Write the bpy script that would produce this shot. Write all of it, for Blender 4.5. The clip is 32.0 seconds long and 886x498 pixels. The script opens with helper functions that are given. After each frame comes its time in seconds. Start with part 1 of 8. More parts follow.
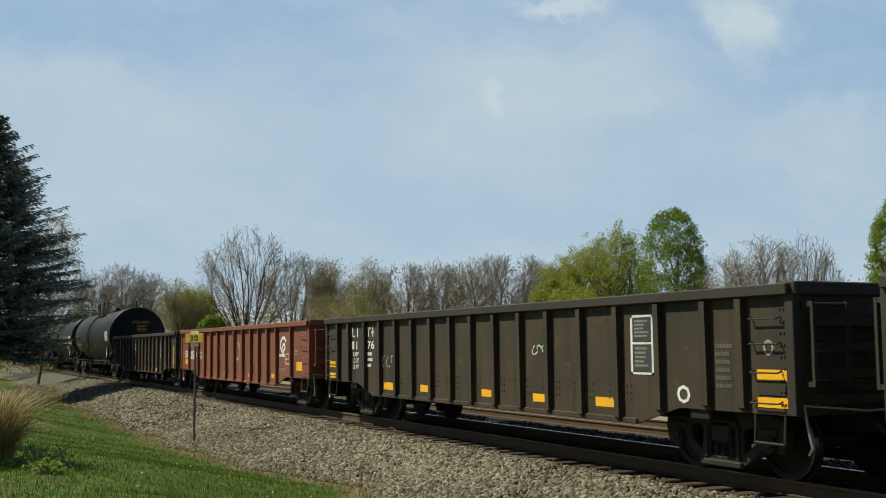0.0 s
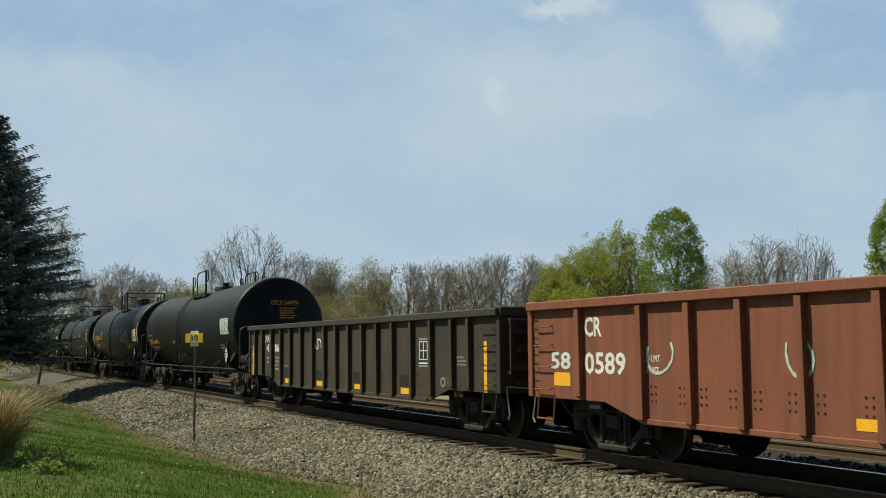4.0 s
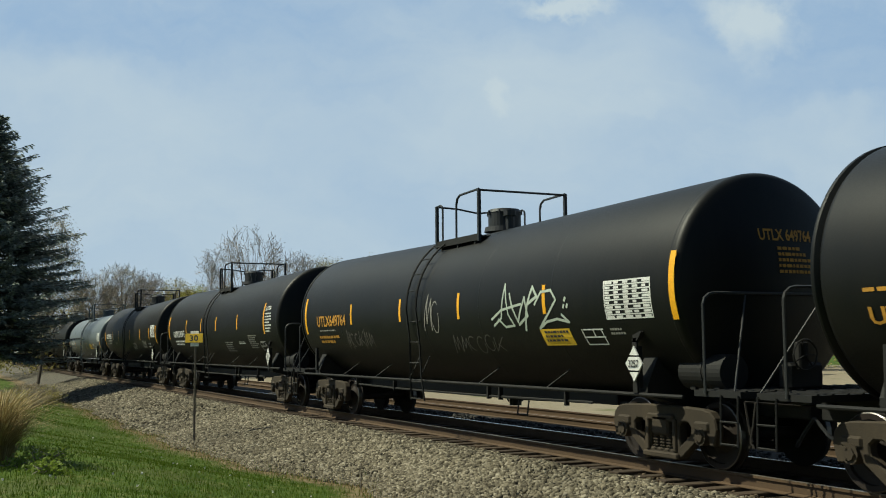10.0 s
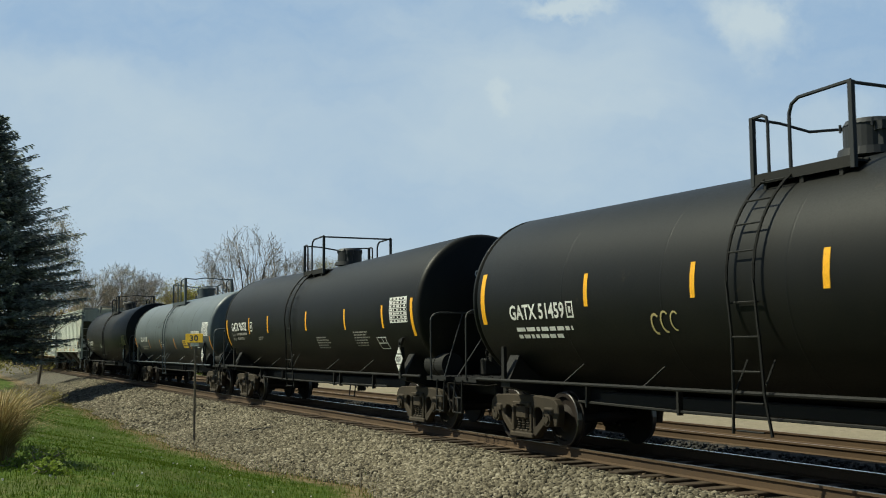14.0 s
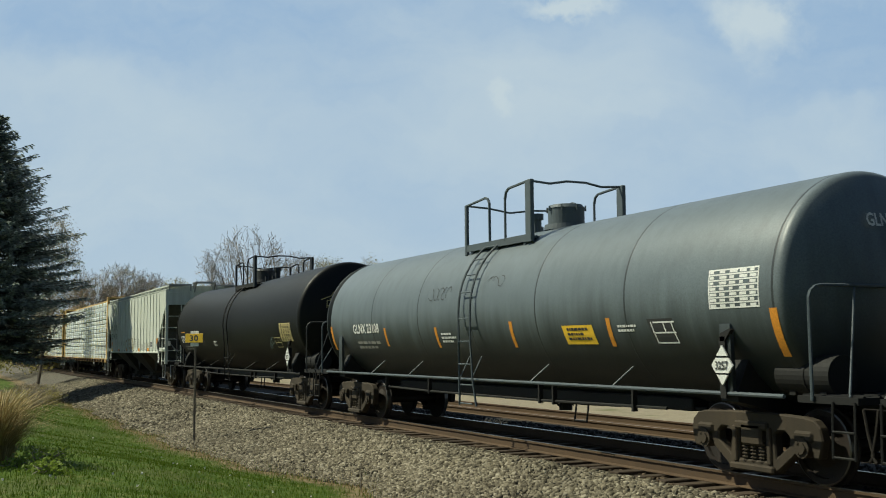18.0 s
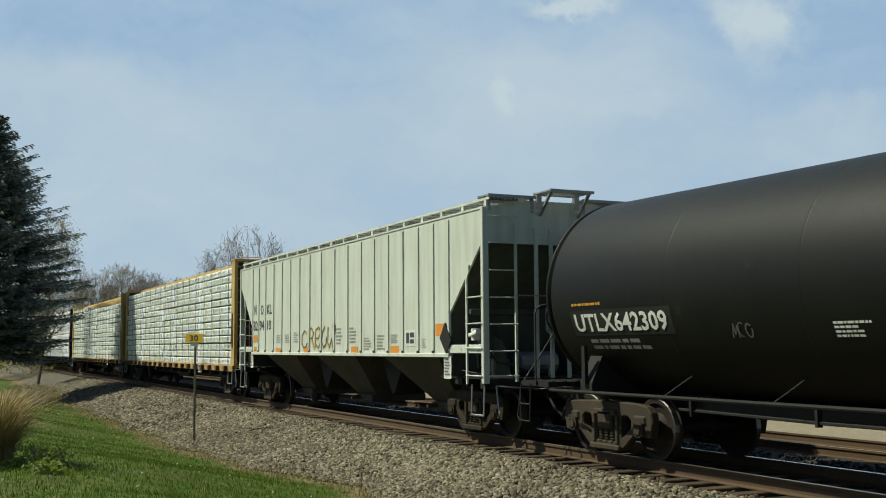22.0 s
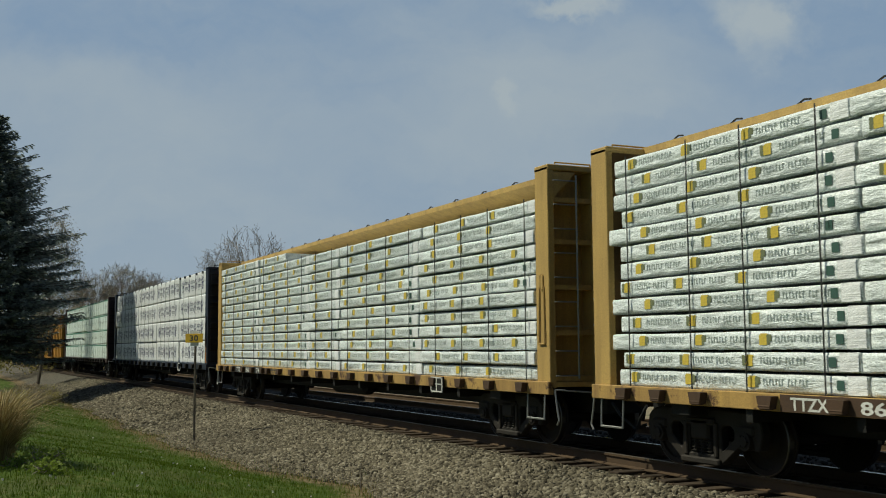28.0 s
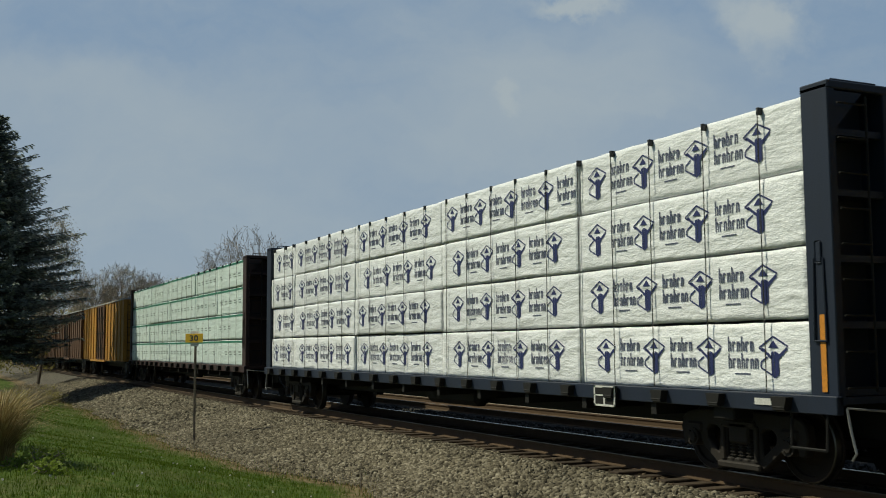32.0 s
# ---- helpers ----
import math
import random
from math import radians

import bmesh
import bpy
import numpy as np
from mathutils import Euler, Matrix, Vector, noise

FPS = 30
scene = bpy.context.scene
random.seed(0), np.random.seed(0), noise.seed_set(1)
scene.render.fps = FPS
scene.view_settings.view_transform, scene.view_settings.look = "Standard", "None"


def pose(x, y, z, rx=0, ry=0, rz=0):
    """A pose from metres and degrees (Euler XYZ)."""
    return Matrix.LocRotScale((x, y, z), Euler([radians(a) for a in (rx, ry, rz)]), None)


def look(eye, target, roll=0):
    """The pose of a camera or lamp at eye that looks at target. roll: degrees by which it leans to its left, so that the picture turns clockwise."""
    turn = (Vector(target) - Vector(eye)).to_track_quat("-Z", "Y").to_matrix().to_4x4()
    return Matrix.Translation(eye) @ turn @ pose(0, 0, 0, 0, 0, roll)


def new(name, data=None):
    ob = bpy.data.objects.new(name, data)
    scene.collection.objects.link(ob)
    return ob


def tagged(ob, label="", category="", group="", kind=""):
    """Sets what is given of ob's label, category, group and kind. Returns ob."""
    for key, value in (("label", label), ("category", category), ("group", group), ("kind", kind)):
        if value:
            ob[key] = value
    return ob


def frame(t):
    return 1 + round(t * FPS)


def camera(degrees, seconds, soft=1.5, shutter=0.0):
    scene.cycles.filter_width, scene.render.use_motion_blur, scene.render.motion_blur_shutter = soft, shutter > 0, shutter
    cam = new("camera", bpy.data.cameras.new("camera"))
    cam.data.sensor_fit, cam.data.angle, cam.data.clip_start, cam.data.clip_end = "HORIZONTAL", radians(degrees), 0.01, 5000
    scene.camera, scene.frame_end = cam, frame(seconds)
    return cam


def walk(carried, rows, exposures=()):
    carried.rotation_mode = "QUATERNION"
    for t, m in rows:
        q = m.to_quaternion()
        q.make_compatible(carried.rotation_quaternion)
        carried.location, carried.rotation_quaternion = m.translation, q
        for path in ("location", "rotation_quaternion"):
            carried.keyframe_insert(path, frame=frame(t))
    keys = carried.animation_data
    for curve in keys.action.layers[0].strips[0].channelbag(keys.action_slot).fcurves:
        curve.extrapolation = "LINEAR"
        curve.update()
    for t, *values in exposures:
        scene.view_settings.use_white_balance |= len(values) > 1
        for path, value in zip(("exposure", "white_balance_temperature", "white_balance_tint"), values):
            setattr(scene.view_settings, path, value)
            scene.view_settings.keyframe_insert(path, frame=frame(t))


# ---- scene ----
# ================= camera =================
SECONDS = 32.0
cam = camera(45.1, SECONDS, soft=1.0, shutter=0.06)
EYE = Vector((0.0, -10.443, 1.692))
FORWARD = Vector((-0.89936, 0.42766, 0.09087))
VIEW = look(EYE, EYE + FORWARD * 10, -0.41)
walk(cam, [(0.0, VIEW), (SECONDS, VIEW)], exposures=[(0.0, 0.20, 6150, 2), (18.0, 0.20, 6150, 2), (22.0, 0.18, 6150, 2), (23.0, -0.05, 6200, 3), (24.0, -0.23, 6200, 3), (25.0, -0.21, 6220, 3), (28.0, -0.39, 6220, 4), (SECONDS, -0.39, 6220, 4)])

# ================= daylight =================
SUN_AZ = math.atan2(-0.79, -0.61)
SUN_EL = radians(50)
world = bpy.data.worlds.new("sky")
scene.world = world
world.use_nodes = True
wn = world.node_tree
sky = wn.nodes.new("ShaderNodeTexSky")
sky.sky_type = "NISHITA"
sky.sun_disc = False
sky.sun_elevation = SUN_EL
sky.sun_rotation = radians(90) - SUN_AZ
sky.altitude, sky.air_density, sky.dust_density, sky.ozone_density = 150, 1.0, 0.7, 1.2
back = wn.nodes["Background"]
back.inputs["Strength"].default_value = 0.056
wn.links.new(sky.outputs[0], back.inputs["Color"])
sun = new("sun", bpy.data.lights.new("sun", "SUN"))
sun.data.energy, sun.data.angle, sun.data.color = 5.0, radians(0.6), (1.0, 0.925, 0.71)
sun_way = Vector((math.cos(SUN_AZ) * math.cos(SUN_EL), math.sin(SUN_AZ) * math.cos(SUN_EL), math.sin(SUN_EL)))
sun.matrix_world = look(sun_way * 60, (0, 0, 0))

# ================= materials =================
def nodes_of(name):
    m = bpy.data.materials.new(name)
    m.use_nodes = True
    return m, m.node_tree, m.node_tree.nodes["Principled BSDF"]


def put(nt, kind, **inputs):
    n = nt.nodes.new(kind)
    for k, v in inputs.items():
        n.inputs[k.replace("_", " ")].default_value = v
    return n


def ramp(nt, source, stops):
    r = nt.nodes.new("ShaderNodeValToRGB")
    el = r.color_ramp.elements
    while len(el) < len(stops):
        el.new(0.5)
    for e, (at, c) in zip(el, stops):
        e.position = at
        e.color = (*c, 1) if isinstance(c, tuple) else (c, c, c, 1)
    nt.links.new(source, r.inputs[0])
    return r.outputs[0]


def mix(nt, fac, a, b, kind="MIX"):
    m = nt.nodes.new("ShaderNodeMix")
    m.data_type, m.blend_type = "RGBA", kind
    for value, sock in ((fac, m.inputs[0]), (a, m.inputs[6]), (b, m.inputs[7])):
        if hasattr(value, "links"):
            nt.links.new(value, sock)
        elif isinstance(value, tuple):
            sock.default_value = (*value, 1)
        else:
            sock.default_value = value
    return m.outputs[2]


def noise_of(nt, co, scale, detail=5.0, stretch=None, rough=0.55):
    if stretch:
        mp = nt.nodes.new("ShaderNodeMapping")
        mp.inputs["Scale"].default_value = stretch
        nt.links.new(co, mp.inputs[0])
        co = mp.outputs[0]
    n = put(nt, "ShaderNodeTexNoise", Scale=scale, Detail=detail, Roughness=rough)
    nt.links.new(co, n.inputs["Vector"])
    return n.outputs["Fac"]


def bump_of(nt, bsdf, height, strength, distance):
    b = put(nt, "ShaderNodeBump", Strength=strength, Distance=distance)
    nt.links.new(height, b.inputs["Height"])
    nt.links.new(b.outputs[0], bsdf.inputs["Normal"])


def worn(name, base, dirt, rough=0.6, amount=0.5, streaks=0.5, metal=0.0, fine=45.0, bump=0.25, vary=0.0, patch=None, patch_at=0.62, spec=0.35, crinkle=0.0, run_colour=None, low_shade=None):
    """Painted or bare metal, wood and the like: base colour, blotches and runs of dirt, fine grain."""
    m, nt, b = nodes_of(name)
    co = nt.nodes.new("ShaderNodeTexCoord").outputs["Object"]
    big = ramp(nt, noise_of(nt, co, 0.9, 7), [(0.35, 0.0), (0.75, 1.0)])
    run = ramp(nt, noise_of(nt, co, 1.0, 5, (5.0, 5.0, 0.45)), [(0.45, 0.0), (0.72, 1.0)])
    small = noise_of(nt, co, fine, 4)
    light = tuple(min(1, c * 1.18) for c in base)
    dark = tuple(c * 0.80 for c in base)
    col = mix(nt, ramp(nt, small, [(0.3, 0.0), (0.7, 1.0)]), dark, light)
    f1 = nt.nodes.new("ShaderNodeMath"); f1.operation = "MULTIPLY"; f1.inputs[1].default_value = amount
    nt.links.new(big, f1.inputs[0])
    col = mix(nt, f1.outputs[0], col, dirt)
    f2 = nt.nodes.new("ShaderNodeMath"); f2.operation = "MULTIPLY"; f2.inputs[1].default_value = streaks
    nt.links.new(run, f2.inputs[0])
    col = mix(nt, f2.outputs[0], col, run_colour or tuple(c * 0.75 for c in dirt))
    if patch:
        pt = ramp(nt, noise_of(nt, co, 2.3, 9, None, 0.7), [(patch_at, 0.0), (patch_at + 0.06, 1.0)])
        col = mix(nt, pt, col, patch)
    if low_shade:
        # shade of the lower half put into the colour, with ragged streaks at its edge
        top, depth, colour = low_shade
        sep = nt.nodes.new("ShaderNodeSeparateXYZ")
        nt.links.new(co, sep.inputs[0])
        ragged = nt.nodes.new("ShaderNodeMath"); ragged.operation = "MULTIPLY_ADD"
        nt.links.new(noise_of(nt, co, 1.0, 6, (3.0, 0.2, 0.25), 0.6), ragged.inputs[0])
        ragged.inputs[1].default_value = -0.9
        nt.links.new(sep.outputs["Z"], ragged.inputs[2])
        shade_fac = put(nt, "ShaderNodeMapRange")
        shade_fac.interpolation_type = "SMOOTHSTEP"
        shade_fac.inputs["From Min"].default_value, shade_fac.inputs["From Max"].default_value = top - 0.45, top - 0.45 - depth
        shade_fac.inputs["To Max"].default_value = 0.9
        nt.links.new(ragged.outputs[0], shade_fac.inputs["Value"])
        col = mix(nt, shade_fac.outputs[0], col, colour)
    if vary:
        info = nt.nodes.new("ShaderNodeObjectInfo")
        hs = nt.nodes.new("ShaderNodeHueSaturation")
        mr = put(nt, "ShaderNodeMapRange")
        mr.inputs["To Min"].default_value, mr.inputs["To Max"].default_value = 1 - vary, 1 + vary
        nt.links.new(info.outputs["Random"], mr.inputs["Value"])
        nt.links.new(mr.outputs[0], hs.inputs["Value"])
        nt.links.new(col, hs.inputs["Color"])
        col = hs.outputs[0]
    nt.links.new(col, b.inputs["Base Color"])
    rr = ramp(nt, small, [(0.2, max(0.05, rough - 0.12)), (0.8, min(1.0, rough + 0.12))])
    nt.links.new(rr, b.inputs["Roughness"])
    b.inputs["Metallic"].default_value = metal
    b.inputs["Specular IOR Level"].default_value = spec
    if crinkle:
        # loose film: long slack folds and small creases
        folds = noise_of(nt, co, 3.5, 5, (0.7, 1.0, 2.0), 0.62)
        ridge = nt.nodes.new("ShaderNodeTexNoise")
        ridge.noise_type = "RIDGED_MULTIFRACTAL"
        ridge.inputs["Scale"].default_value, ridge.inputs["Detail"].default_value = 2.6, 4.0
        mp = nt.nodes.new("ShaderNodeMapping")
        mp.inputs["Scale"].default_value, mp.inputs["Rotation"].default_value = (0.55, 1.0, 2.4), (0.0, 0.22, 0.0)
        nt.links.new(co, mp.inputs[0]); nt.links.new(mp.outputs[0], ridge.inputs["Vector"])
        both = nt.nodes.new("ShaderNodeMath"); both.operation = "MULTIPLY_ADD"
        nt.links.new(ridge.outputs["Fac"], both.inputs[0]); both.inputs[1].default_value = 0.55
        nt.links.new(folds, both.inputs[2])
        bump_of(nt, b, both.outputs[0], 0.9 * crinkle, 0.075)
    elif bump:
        bump_of(nt, b, small, bump, 0.006)
    return m


def island(name, stops, rough=0.9, spec=0.2, trans=0.0):
    """Loose pieces in one mesh: each takes its own colour."""
    m, nt, b = nodes_of(name)
    geo = nt.nodes.new("ShaderNodeNewGeometry")
    c = ramp(nt, geo.outputs["Random Per Island"], stops)
    co = nt.nodes.new("ShaderNodeTexCoord").outputs["Object"]
    col = mix(nt, ramp(nt, noise_of(nt, co, 0.6, 3), [(0.3, 0.0), (0.7, 0.4)]), c, stops[0][1])
    nt.links.new(col, b.inputs["Base Color"])
    b.inputs["Roughness"].default_value = rough
    b.inputs["Specular IOR Level"].default_value = spec
    if trans:
        tr = nt.nodes.new("ShaderNodeBsdfTranslucent")
        nt.links.new(col, tr.inputs["Color"])
        mx = nt.nodes.new("ShaderNodeMixShader")
        mx.inputs[0].default_value = trans
        nt.links.new(b.outputs[0], mx.inputs[1])
        nt.links.new(tr.outputs[0], mx.inputs[2])
        nt.links.new(mx.outputs[0], nt.nodes["Material Output"].inputs["Surface"])
    return m


GRIME = (0.055, 0.045, 0.036)
